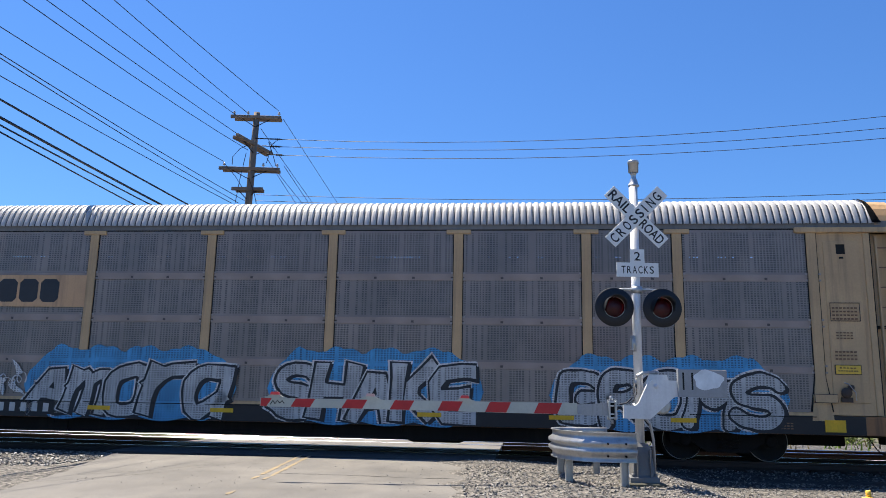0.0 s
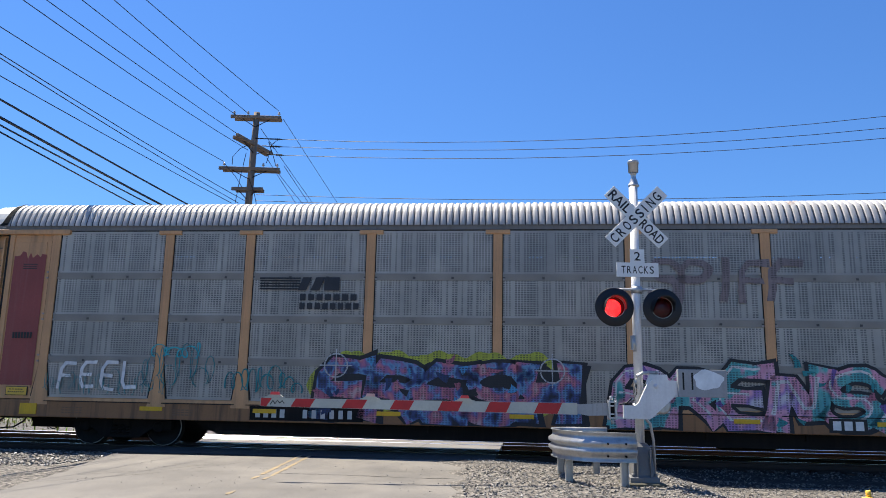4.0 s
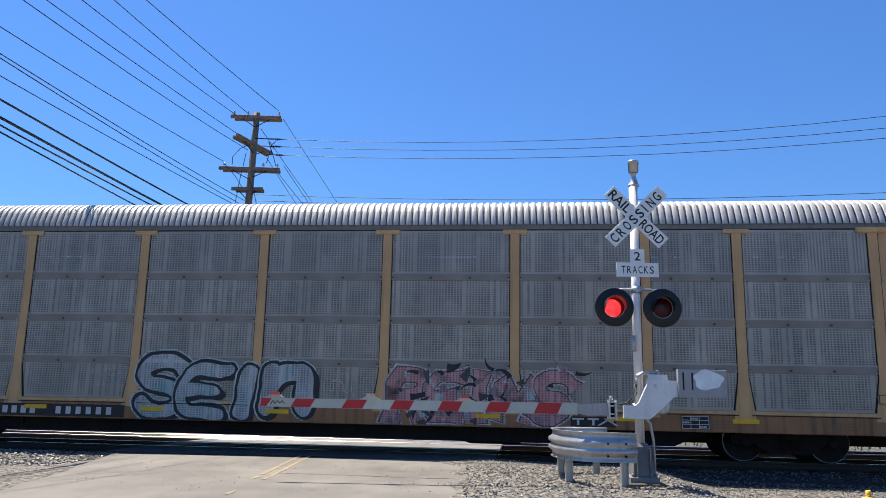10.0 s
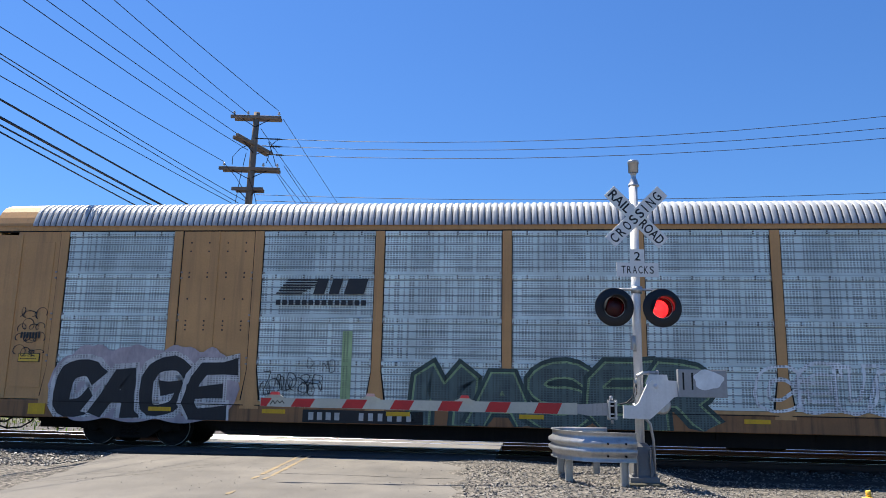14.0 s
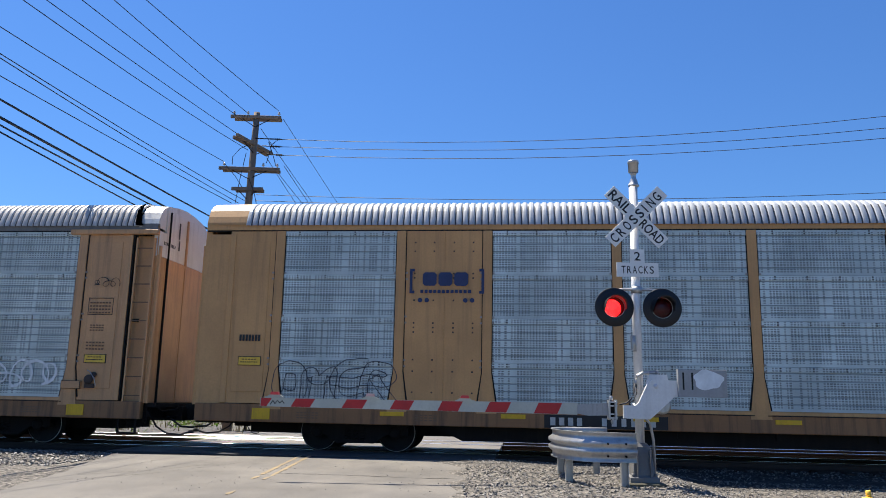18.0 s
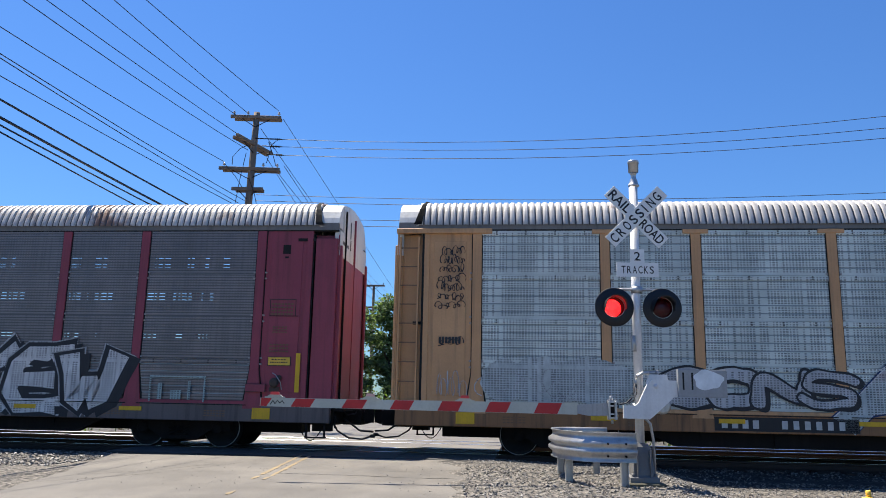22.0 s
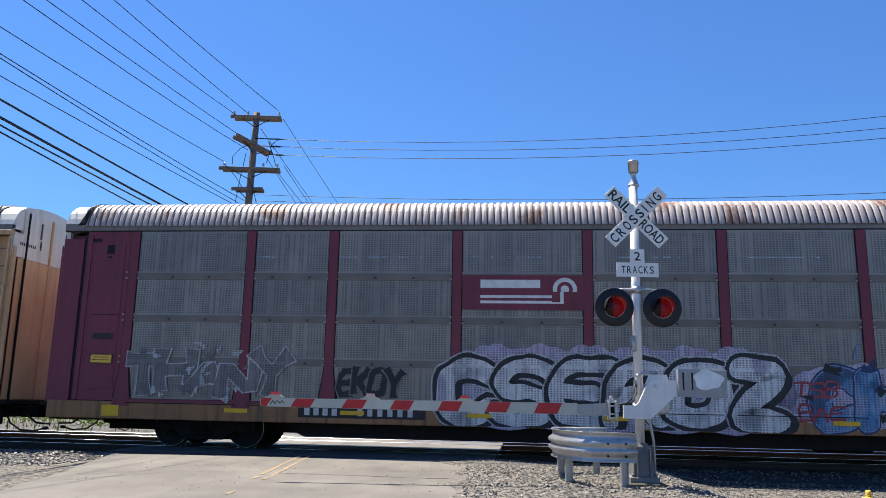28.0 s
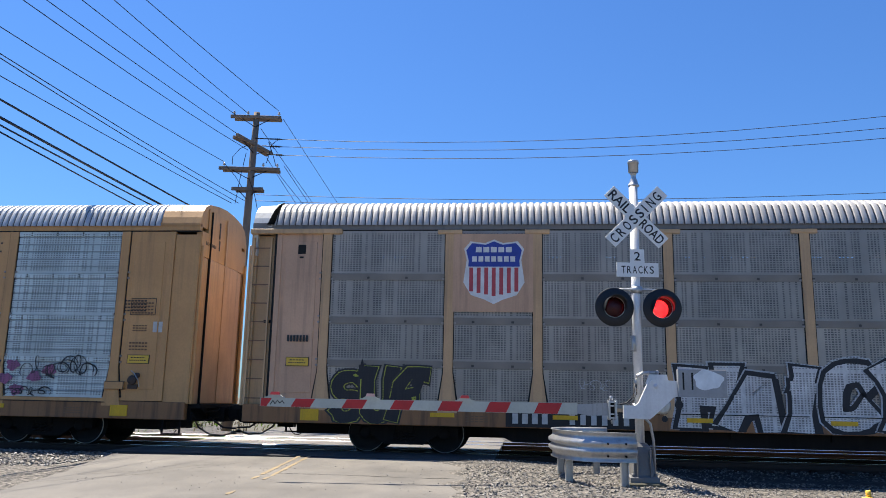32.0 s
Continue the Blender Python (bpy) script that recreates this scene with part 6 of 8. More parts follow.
def growth():
    at = lambda k, d: (k - 784) / 1353 * d      # k: column in the camera's view, d: depth; places are fitted to that view
    d = 46
    tree(at(1012, d), d, 11.2, 3.0, LEAF_A, 1, "tall leafy green tree beyond the railway", 0.0, 150, 90, 0.15)
    tree(at(918, 44), 44, 8.4, 2.5, LEAF_B, 2, "broad olive green tree beyond the railway", 0.0, 120, 90, 0.15)
    tree(at(975, 41), 41, 7.2, 2.0, LEAF_B, 12, "low olive green tree in front of taller ones", 0.0, 90, 90, 0.14)
    tree(at(684, 60), 60, 8.9, 2.4, LEAF_A, 23, "dark green tree beside the far road", 0.0, 100, 90, 0.17)
    tree(at(612, 58), 58, 9.2, 3.0, LEAF_A, 3, "dark green tree beyond the railway", 0.0, 120, 90, 0.17)
    tree(at(752, 70), 70, 6.6, 2.8, LEAF_B, 4, "small distant olive green tree", 0.0, 90, 80, 0.18)
    tree(at(822, 60), 60, 5.4, 2.2, LEAF_A, 14, "dense dark green tree beyond the railway", 0.0, 90, 80, 0.16)
    tree(at(1246, 42), 42, 4.6, 2.5, LEAF_A, 5, "low spreading green tree", 0.0, 80, 80, 0.13)
    tree(at(1475, 45), 45, 4.6, 2.2, LEAF_C, 6, "low light green tree", 0.05, 34, 70, 0.13)
    rnd = random.Random(9)
    # shrubs added to darken the bright ground that shows under the cars
    for X, dd in ((930, 29), (1010, 30), (1085, 28), (1150, 29), (1230, 30), (1310, 29), (1390, 30), (1480, 29), (1570, 30)):
        bush(at(X, dd), dd, 1.9, 0.75, LEAF_A if X % 20 else LEAF_B, X + 5, "low dark shrub beside the far track", 520)
    for X, dd, w, h, mt in ((590, 48, 3.4, 2.0, LEAF_C), (640, 50, 3.2, 2.3, LEAF_C), (700, 50, 3.4, 2.4, LEAF_C), (765, 48, 2.6, 1.8, LEAF_C), (830, 50, 3.0, 2.2, LEAF_C), (1110, 42, 3.4, 2.8, LEAF_B), (1180, 43, 3.0, 2.4, LEAF_A), (1330, 44, 3.4, 2.4, LEAF_B), (1420, 46, 3.0, 2.2, LEAF_C), (1550, 44, 3.2, 2.4, LEAF_B),
                         (-40, 36, 3.0, 0.9, LEAF_C), (90, 34, 2.6, 0.8, LEAF_B), (210, 33, 2.4, 0.8, LEAF_C), (290, 34, 2.6, 0.85, LEAF_B), (365, 33, 2.2, 0.8, LEAF_C), (900, 33, 2.0, 0.9, LEAF_B), (960, 34, 2.2, 1.0, LEAF_A), (1060, 31, 1.8, 0.7, DRY)):
        bush(at(X, dd), dd, w, h, mt, X + 77, "low leafy bush beyond the railway" if mt is not DRY else "dry yellow brush beyond the railway")
    # palm with a few fronds
    p = thing("palm_tree", "slender palm with drooping green fronds", "tree", pose(at(1205, 52), 52, -0.15), "trees beyond the railway")
    bm = bmesh.new()
    tube(bm, [(0, 0, 0), (0.05, 0, 3.5), (0, 0, 6.7)], 0.2, 9, 0, 0.13)
    part("trunk", bm, BARK, p)
    bm = bmesh.new()
    for i in range(22):
        a = rnd.uniform(0, 6.28)
        el = rnd.uniform(-0.3, 0.9)
        pts = [Vector((0, 0, 6.7)) + Vector((math.cos(a) * q, math.sin(a) * q, q * el - q * q * 0.33)) for q in (0, 0.5, 1.0, 1.5, 1.9)]
        for s, e in zip(pts, pts[1:]):
            for j in range(7):
                b = s.lerp(e, j / 7)
                sd = Vector((-math.sin(a), math.cos(a), -0.5)) * 0.42
                for sg in (1, -1):
                    q = Vector((sd.x * sg, sd.y * sg, sd.z))
                    bm.faces.new([bm.verts.new(v) for v in (b, b + Vector((0, 0, .03)), b + q)])
    part("frond", bm, LEAF_A, p, "drooping fronds")
    # grass and weeds in drifts along the far side of the railway
    bm = bmesh.new()
    for _ in range(3600):
        s, o = rnd.uniform(-34, 34), rnd.uniform(8.3, 22)
        if -8.2 < s < 2.4:
            continue
        if noise.noise(Vector((s * 0.35, o * 0.5, 3))) < -0.08:
            continue
        q = track(s, o, -0.14)
        hgt = rnd.uniform(0.08, 0.42)
        w = Vector((rnd.uniform(-1, 1), rnd.uniform(-1, 1), 0)).normalized() * 0.03
        tip = q + Vector((rnd.uniform(-.1, .1), rnd.uniform(-.1, .1), hgt))
        f = bm.faces.new([bm.verts.new(v) for v in (q - w, q + w, tip)])
        f.material_index = 0 if noise.noise(Vector((s * 0.2, o * 0.2, 8))) > 0.05 else 1
    tagged(part("grass", bm, [LEAF_C, DRY]), "dry and green weeds along the far side of the tracks", "grass", kind="stuff")


def stones():
    """Loose stones on the ballast and gravel."""
    rnd = random.Random(21)

    def scatter(name, label, mat, count, pick, size, lift=0.008):
        vs, fs = [], []
        octa = [(1, 0, 0), (0, 1, 0), (-1, 0, 0), (0, -1, 0), (0, 0, 0.8), (0, 0, -0.8)]
        tri = [(0, 1, 4), (1, 2, 4), (2, 3, 4), (3, 0, 4), (1, 0, 5), (2, 1, 5), (3, 2, 5), (0, 3, 5)]
        for _ in range(count):
            x, y = pick()
            z = (ground_height(x, y) if lift < 0.05 else -0.075 + 0.06 * max(0, min(1, (y - 12.5) / 3.5)) - 0.05) + lift
            s = size * rnd.uniform(0.5, 1.5)
            e = Euler((rnd.uniform(0, 6), rnd.uniform(0, 6), rnd.uniform(0, 6))).to_matrix()
            k = len(vs)
            for o in octa:
                p = e @ Vector(o) * s * rnd.uniform(0.7, 1.2)
                vs.append((x + p.x, y + p.y, z + p.z * 0.7))
            fs += [tuple(k + i for i in t) for t in tri]
        me = bpy.data.meshes.new(name)
        me.from_pydata(vs, [], fs)
        me.materials.append(mat)
        tagged(new(name, me), label, "stones", kind="stuff")

    def left():
        while True:
            s, o = rnd.uniform(-16, -6.6), rnd.uniform(-3.6, 0.6)
            p = track(s, o)
            if p.x < road_edge(-1, p.y) - 0.05:
                return p.x, p.y

    def right():
        while True:
            x, y = rnd.uniform(0.3, 9.5), rnd.uniform(9.6, 16.8)
            if x > road_edge(1, y) + rnd.uniform(-0.25, 0.1):
                return x, y

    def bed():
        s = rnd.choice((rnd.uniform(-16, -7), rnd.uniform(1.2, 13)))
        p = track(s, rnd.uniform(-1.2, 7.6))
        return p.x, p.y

    rock = leaf_material("loose_stone", (0.145, 0.135, 0.12))
    def on_road():
        while True:
            x, y = rnd.uniform(-5.8, 0.9), rnd.uniform(10.2, 15.2)
            if noise.noise(Vector((x * 0.8, y * 0.8, 5))) > -0.1 and road_edge(-1, y) < x < road_edge(1, y):
                return x, y

    scatter("road_grit", "small loose stones lying on the road", leaf_material("road_pebble", (0.20, 0.185, 0.165)), 150, on_road, 0.009, 0.056)
    scatter("ballast_stones", "loose grey ballast stones beside the track", rock, 5200, left, 0.034)
    scatter("gravel_stones", "small loose gravel round the signal", rock, 9000, right, 0.021)
    # stones of the bed carry the train's shade in their colour
    scatter("ballast_stones", "ballast stones between the ties, coloured as if in shade", leaf_material("oily_stone", (0.035, 0.032, 0.03)), 6000, bed, 0.032)


ground()
road()
rails()
stones()
growth()
power_lines()
guard_rail()
hydrant()
crossing_signal()

# ---------------------------------------------------------------- the train
ROOF = metal_roof("roof_zinc", (0.49, 0.475, 0.45), 0.12)
ROOF_RUST = metal_roof("roof_zinc_rusted", (0.56, 0.535, 0.50), 0.85)
ROOF_BLUE = metal_roof("roof_zinc_bluish", (0.44, 0.47, 0.50), 0.0)
ROOF_BROWN = metal_roof("roof_zinc_brownish", (0.50, 0.43, 0.40), 0.8)
S_BROWN = screen("screen_brown_grey", (0.232, 0.182, 0.155), 0.10)
S_GREY = screen("screen_grey", (0.365, 0.335, 0.285), 0.12)
S_MID = screen("screen_mid_grey", (0.335, 0.295, 0.245), 0.12)
S_LIGHT = screen("screen_pale_blue", (0.68, 0.79, 0.77), 0.2)
S_HAZE = screen("screen_dull_blue", (0.53, 0.61, 0.60), 0.2)
S_PALE = screen("screen_pale_grey", (0.60, 0.65, 0.60), 0.2)
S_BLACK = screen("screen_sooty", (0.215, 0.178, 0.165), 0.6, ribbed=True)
S_OLIVE = screen("screen_warm_grey", (0.24, 0.21, 0.18), 0.2)
PALE_SILVER, TEAL_BRIGHT = spray("pale_silver", (0.50, 0.50, 0.49)), spray("bright_teal", (0.03, 0.36, 0.38))
W_FILL, W_GREY = spray("white", (0.68, 0.665, 0.64)), spray("silver", (0.48, 0.49, 0.50))
INK, NAVY, BLUE, TEAL = spray("ink", (0.015, 0.016, 0.02)), spray("navy", (0.02, 0.045, 0.14)), spray("blue", (0.07, 0.33, 0.60)), spray("teal", (0.02, 0.24, 0.25))
PINK, PURPLE, LILAC, LIME = spray("pink", (0.42, 0.13, 0.19)), spray("purple", (0.16, 0.09, 0.30)), spray("lilac", (0.46, 0.41, 0.53)), spray("lime", (0.42, 0.45, 0.05))
DULL_PINK, ROSE = spray("dull_pink", (0.27, 0.20, 0.22)), spray("rose", (0.36, 0.05, 0.07))
EMB_YELLOW, EMB_BLACK, EMB_WHITE = plain("emblem_yellow", (0.66, 0.33, 0.03), 0.5), plain("emblem_black", (0.02, 0.02, 0.024), 0.5), plain("emblem_white", (0.66, 0.66, 0.64), 0.5)
EMB_ORANGE, EMB_BLUE, EMB_RED, EMB_NAVY, EMB_SKY, EMB_TAN = plain("emblem_orange", (0.62, 0.10, 0.02), 0.5), plain("emblem_blue", (0.025, 0.05, 0.30), 0.5), plain("emblem_red", (0.45, 0.06, 0.07), 0.5), plain("emblem_navy", (0.018, 0.03, 0.10), 0.5), plain("emblem_sky", (0.06, 0.21, 0.42), 0.5), TAN_OLD
EMB_GREEN = plain("emblem_dark_green", (0.05, 0.09, 0.08), 0.5)


BEIGE = painted("beige_tan_paint", (0.54, 0.36, 0.185), amount=0.5)


def many(name, stops, scale=1.7):
    """Sprayed fill that fades from colour to colour."""
    key = "spray_" + name
    if key not in MATS:
        n = Nodes(key)
        col = n.ramp(n.noise(scale, 2.5, (1, 1, 0.8)), stops)
        col = n.mix(0.5, col, n.ramp(n.noise(18, 4, (1, 1, 0.35)), [(0.35, (0.62, 0.62, 0.63)), (0.65, (1, 1, 1))]), "MULTIPLY")
        col = n.mix(n.math("MULTIPLY", perforation(n), 0.75), col, (0.02, 0.02, 0.022))
        n.colour(col)
        MATS[key] = n.finish(0.6)
    return MATS[key]


WILD = many("blue_and_rose", [(0.34, (0.015, 0.018, 0.03)), (0.42, (0.05, 0.08, 0.24)), (0.47, (0.13, 0.30, 0.48)), (0.53, (0.24, 0.12, 0.28)), (0.59, (0.52, 0.16, 0.20)), (0.68, (0.50, 0.34, 0.34))], 2.6)
CANDY = many("pink_and_teal", [(0.30, (0.05, 0.28, 0.30)), (0.41, (0.12, 0.45, 0.42)), (0.46, (0.65, 0.28, 0.38)), (0.56, (0.70, 0.36, 0.46)), (0.63, (0.35, 0.20, 0.48)), (0.72, (0.66, 0.62, 0.64))])
SILVER = many("silver_and_mauve", [(0.32, (0.30, 0.31, 0.33)), (0.46, (0.62, 0.62, 0.62)), (0.60, (0.70, 0.70, 0.69)), (0.70, (0.40, 0.38, 0.46))])
DEEP = many("deep_blues", [(0.32, (0.025, 0.05, 0.10)), (0.45, (0.045, 0.12, 0.26)), (0.55, (0.10, 0.26, 0.46)), (0.70, (0.30, 0.36, 0.50))])
EMBER = many("red_and_violet", [(0.34, (0.10, 0.08, 0.24)), (0.47, (0.26, 0.09, 0.24)), (0.55, (0.50, 0.08, 0.09)), (0.68, (0.55, 0.22, 0.16))])


def three_blocks(x0, x1, z0, z1, mi):
    """Three squat blocks with cut corners, as plain shapes."""
    out = []
    w = (x1 - x0) / 3
    for i in range(3):
        a, b = x0 + i * w, x0 + (i + 0.88) * w
        k = 0.16 * (z1 - z0)
        out.append(("poly", [(a + k, z0), (b - k, z0), (b, z0 + k), (b, z1 - k), (b - k, z1), (a + k, z1), (a, z1 - k), (a, z0 + k)], mi))
    return out


def train():
    # the car that has just gone by
    railway_car(24.37, "tan enclosed car carrier with brown-grey punched screens", OCHRE, S_BROWN, ROOF, cap_m=WHITE_PAINT, door_l=TAN_OLD)
    # 0
    c = railway_car(-3.99, "tan car carrier with brown-grey screens and white graffiti on blue", BEIGE, S_BROWN, ROOF, cap_m=OCHRE, door_l=BEIGE, holes=True)
    bm = bmesh.new()
    rect(bm, -8.05, 12.6, 0.605, 0.98, -1.5304)
    part("sill_paint", bm, BLACK, c, "black painted stretch of the sill")
    for i, (w, a, b, z0, z1) in enumerate((("Amora", -5.4, -0.8, 0.62, 2.02), ("SHAKE", 0.3, 4.66, 0.62, 2.04), ("GROMS", 6.45, 10.95, 0.62, 1.96))):
        sprayed(c, w, a, b, z0, z1, PALE_SILVER, INK, BLUE, i + 1, 0.27 if i else 0.25, 0.05, drop=(0.06, -0.04), outer=W_FILL, overlap=0.16, bubble=i == 2, lean=0.22 if i == 0 else 0.05, label="pale silver letters with a black outline on a blue cloud")
    scribble(c, -10.66, -9.4, 1.25, 1.7, spray("turquoise", (0.05, 0.42, 0.46), False), 3, 0.045, 7)
    scribble(c, -6.4, -5.6, 1.3, 1.65, W_FILL, 4, 0.045, 7)
    shards(c, -6.3, -5.7, 1.2, 1.5, [W_FILL], 7, 5)
    number_plate(c, -8.05, -4.6, 0.66, 0.975, BLACK, STENCIL)
    emblem(c, [("rect", (-6.98, -4.36, 3.09, 3.83), 0)] + three_blocks(-6.5, -4.95, 3.2, 3.74, 1), [EMB_TAN, EMB_BLACK], "dark emblem on a tan board")
    # 1
    c = railway_car(-32.37, "tan car carrier with grey screens and many-coloured graffiti", TAN, S_GREY, ROOF, cap_m=WHITE_PAINT, door_l=TAN, placard_l=1.17)
    emblem(c, [("poly", [(-12.80, 1.3), (-12.0, 1.3), (-12.0, 4.32), (-12.12, 4.34), (-12.14, 4.26), (-12.24, 4.33), (-12.34, 4.24), (-12.40, 4.37), (-12.46, 4.22), (-12.52, 4.38), (-12.60, 4.40), (-12.66, 4.30), (-12.80, 4.28)], 0)] + [("rect", (-12.55, -12.2, z, z + 0.02), 1) for z in (3.98, 4.03, 4.08)], [RED_FADED, STENCIL_DARK], "faded red paint patch with a ragged top", FACE - 0.0095)
    for i, ch in enumerate("BRENSA"):
        sprayed(c, ch, 1.05 + i * 1.06, 1.05 + (i + 1) * 1.06, 0.58, 2.06, CANDY, INK, None, 20 + i, 0.36, 0.07, overlap=0.14, flare=1.3, drop=(0.05, -0.03), inner=W_FILL, label="bulging letter in pink, teal and violet with a black outline")
    shards(c, 1.3, 7.2, 0.7, 2.0, [TEAL, PINK, PURPLE], 22, 27)
    emblem(c, [("rect", (7.3, 7.85, 0.99, 2.02), 0)], [W_GREY], "pale painted block", FACE - 0.030)
    sprayed(c, "BDU", 7.9, 9.1, 1.0, 1.85, None, None, None, 28, 0.3, line=spray("charcoal", (0.06, 0.062, 0.066)), line_w=0.022, bubble=True, label="thin black looping letters")
    emblem(c, [("rect", (5.3, 6.05, 0.65, 0.93), 0), ("rect", (5.38, 5.54, 0.70, 0.88), 1), ("rect", (5.6, 5.76, 0.70, 0.88), 1), ("rect", (5.82, 5.98, 0.70, 0.88), 1)], [BLACK, EMB_WHITE], "small dark mark board", FACE - 0.046)
    sprayed(c, "SPIFF", 1.84, 4.94, 3.25, 4.3, spray("stain_red", (0.24, 0.19, 0.185)), None, None, 31, 0.22, label="faint dark red letters")
    sprayed(c, "FEEL", -11.41, -9.43, 1.21, 1.94, spray("chalk_white", (0.80, 0.79, 0.76), False), None, None, 32, 0.20, overlap=-0.25, flare=1.0, hand=0.03, label="plain white letters")
    for k in range(6):
        scribble(c, -11.7 + 0.5 * k, -11.2 + 0.5 * k, 1.1, 1.75, TEAL, 300 + k, 0.02, 4)
    scribble(c, -9.1, -8.0, 1.9, 2.4, spray("turquoise", (0.05, 0.42, 0.46), False), 310, 0.05, 6)
    scribble(c, -9.4, -7.7, 1.3, 2.4, TEAL, 33, 0.03, 9)
    scribble(c, -7.4, -5.7, 1.2, 1.9, TEAL, 34, 0.05, 10)
    for i, ch in enumerate("FRESH"):
        sprayed(c, ch, -5.3 + i * 1.1, -5.3 + (i + 1) * 1.1, 0.6, 2.05, WILD, INK, None, 40 + i, 0.34, 0.08, drop=(0.1, -0.04), flare=1.35, overlap=0.2, label="letter in blue, violet and rose with a heavy black outline")
    shards(c, -5.2, 0.2, 0.7, 2.0, [INK, NAVY, PINK, BLUE], 20, 47)
    cloud(c, -5.15, 0.05, 0.9, 1.78, INK, 48, 0.0325)
    cloud(c, -5.4, 0.25, 0.85, 1.98, LIME, 49)
    for cx_, cz_ in ((-4.95, 1.85), (-0.25, 1.8)):
        bm = bmesh.new()
        lathe(bm, [(0.24, FACE - 0.0425), (0.27, FACE - 0.0425)], "y", 24, 0, (cx_, 0, cz_), False)
        rect(bm, cx_ - 0.36, cx_ + 0.36, cz_ - 0.013, cz_ + 0.013, FACE - 0.0426)
        rect(bm, cx_ - 0.013, cx_ + 0.013, cz_ - 0.36, cz_ + 0.36, FACE - 0.0427)
        part("graffiti", bm, W_GREY, c, "pale painted crosshair")
    emblem(c, [("rect", (-6.79, -5.85, z, z + 0.035), 0) for z in (3.52, 3.58, 3.64, 3.70, 3.76)] + [("slant", (-5.85, -5.65, 3.5, 3.8, 0.06), 0), ("slant", (-5.55, -5.35, 3.5, 3.8, 0.06), 0), ("rect", (-5.3, -4.95, 3.5, 3.8), 0)], [EMB_BLACK], "black striped emblem")
    lettering(c, -5.85, -4.5, 3.28, 3.42, 7, EMB_BLACK)
    lettering(c, -5.85, -4.45, 3.08, 3.22, 8, EMB_BLACK)
    number_plate(c, -6.83, -4.3, 0.64, 0.94, UNDER, STENCIL)
    # 2
    c = railway_car(-60.62, "tan car carrier with grey screens and silver, teal and dark graffiti", TAN, S_GREY, ROOF, cap_m=WHITE_PAINT)
    sprayed(c, "OKEB", -1.04, 2.67, 0.9, 2.08, spray("graphite", (0.13, 0.135, 0.14)), INK, None, 50, 0.26, 0.05, line=W_GREY, line_w=0.02, overlap=0.3, flare=1.5, jitter=0.14, label="dark outlined letters")
    sprayed(c, "RAEDNY", 3.4, 9.17, 0.72, 2.24, SILVER, INK, None, 51, 0.40, 0.05, overlap=0.40, jitter=0.12, lean=0.12, flare=1.5, outer=W_GREY, drop=(0.06, -0.04), label="white and grey wild letters")
    shards(c, 3.3, 9.2, 0.75, 2.2, [INK, W_FILL, spray("periwinkle", (0.36, 0.42, 0.55)), spray("biscuit", (0.42, 0.30, 0.20)), W_GREY, spray("olive_brown", (0.16, 0.14, 0.08))], 90, 55)
    shards(c, -0.9, 2.7, 0.9, 2.1, [INK, spray("graphite", (0.13, 0.135, 0.14))], 24, 56)
    sprayed(c, "ANWLSU", 9.46, 11.41, 1.26, 1.72, spray("charcoal", (0.06, 0.062, 0.066)), None, None, 52, 0.09, overlap=-0.05, jitter=0.08, flare=1.0, label="thin dark letters")
    sprayed(c, "DEEB", 10.2, 11.3, 1.82, 2.1, spray("charcoal", (0.06, 0.062, 0.066)), None, None, 56, 0.09, overlap=-0.25, jitter=0.2, flare=1.0, label="thin dark letters")
    sprayed(c, "SEDiN", -11.5, -8.42, 0.6, 2.0, SILVER, spray("charcoal", (0.06, 0.062, 0.066)), None, 53, 0.44, 0.036, overlap=0.2, lean=0.0, jitter=0.03, outer=SILVER, bubble=True, hand=0.04, label="rounded silver letters with a thin dark line")
    SEA = many("sea_green", [(0.35, (0.015, 0.17, 0.15)), (0.6, (0.03, 0.34, 0.27))])
    sprayed(c, "DOL", -6.87, -4.85, 0.7, 2.04, many("ink_and_teal", [(0.4, (0.012, 0.014, 0.018)), (0.58, (0.02, 0.03, 0.035)), (0.66, (0.02, 0.20, 0.19))]), SEA, SEA, 57, 0.44, 0.07, overlap=0.3, flare=1.2, label="black letters with a sea green outline")
    sprayed(c, "KSi", -3.69, -1.73, 0.62, 1.9, INK, SEA, SEA, 54, 0.42, 0.09, overlap=0.15, bubble=True, label="black letters with a sea green outline")
    scribble(c, -8.6, -7.3, 1.15, 1.75, INK, 58, 0.03, 7)
    scribble(c, -1.65, -1.15, 1.2, 2.2, spray("rust_brown", (0.12, 0.06, 0.04)), 59, 0.025, 4)
    emblem(c, three_blocks(-6.4, -4.85, 3.25, 3.72, 0) + [("rect", (-6.44, -4.8, 3.08, 3.17), 0)], [EMB_YELLOW], "yellow emblem with a bar under it")
    sign = emblem(c, [("rect", (-12.72, -11.96, 3.22, 3.82), 0), ("rect", (-12.38, -12.1, 3.665, 3.755), 1), ("rect", (-12.62, -12.14, 3.438, 3.446), 1)], [EMB_YELLOW, EMB_BLACK], "yellow sign board that says quality auto rack")
    bm = bmesh.new()
    write(bm, "a", -12.58, -12.50, 3.665, 3.735, FACE - 0.0415)
    write(bm, "Quality", -12.62, -12.14, 3.45, 3.58, FACE - 0.0415, 0, 0.0, 0.18)
    write(bm, "Auto Rack", -12.68, -12.02, 3.28, 3.39, FACE - 0.0415, 0, 0.0, 0.18)
    part("lettering", bm, EMB_BLACK, sign, "black slanted letters", kind="stuff")
    number_plate(c, -6.75, -4.6, 0.61, 0.85, UNDER, STENCIL)
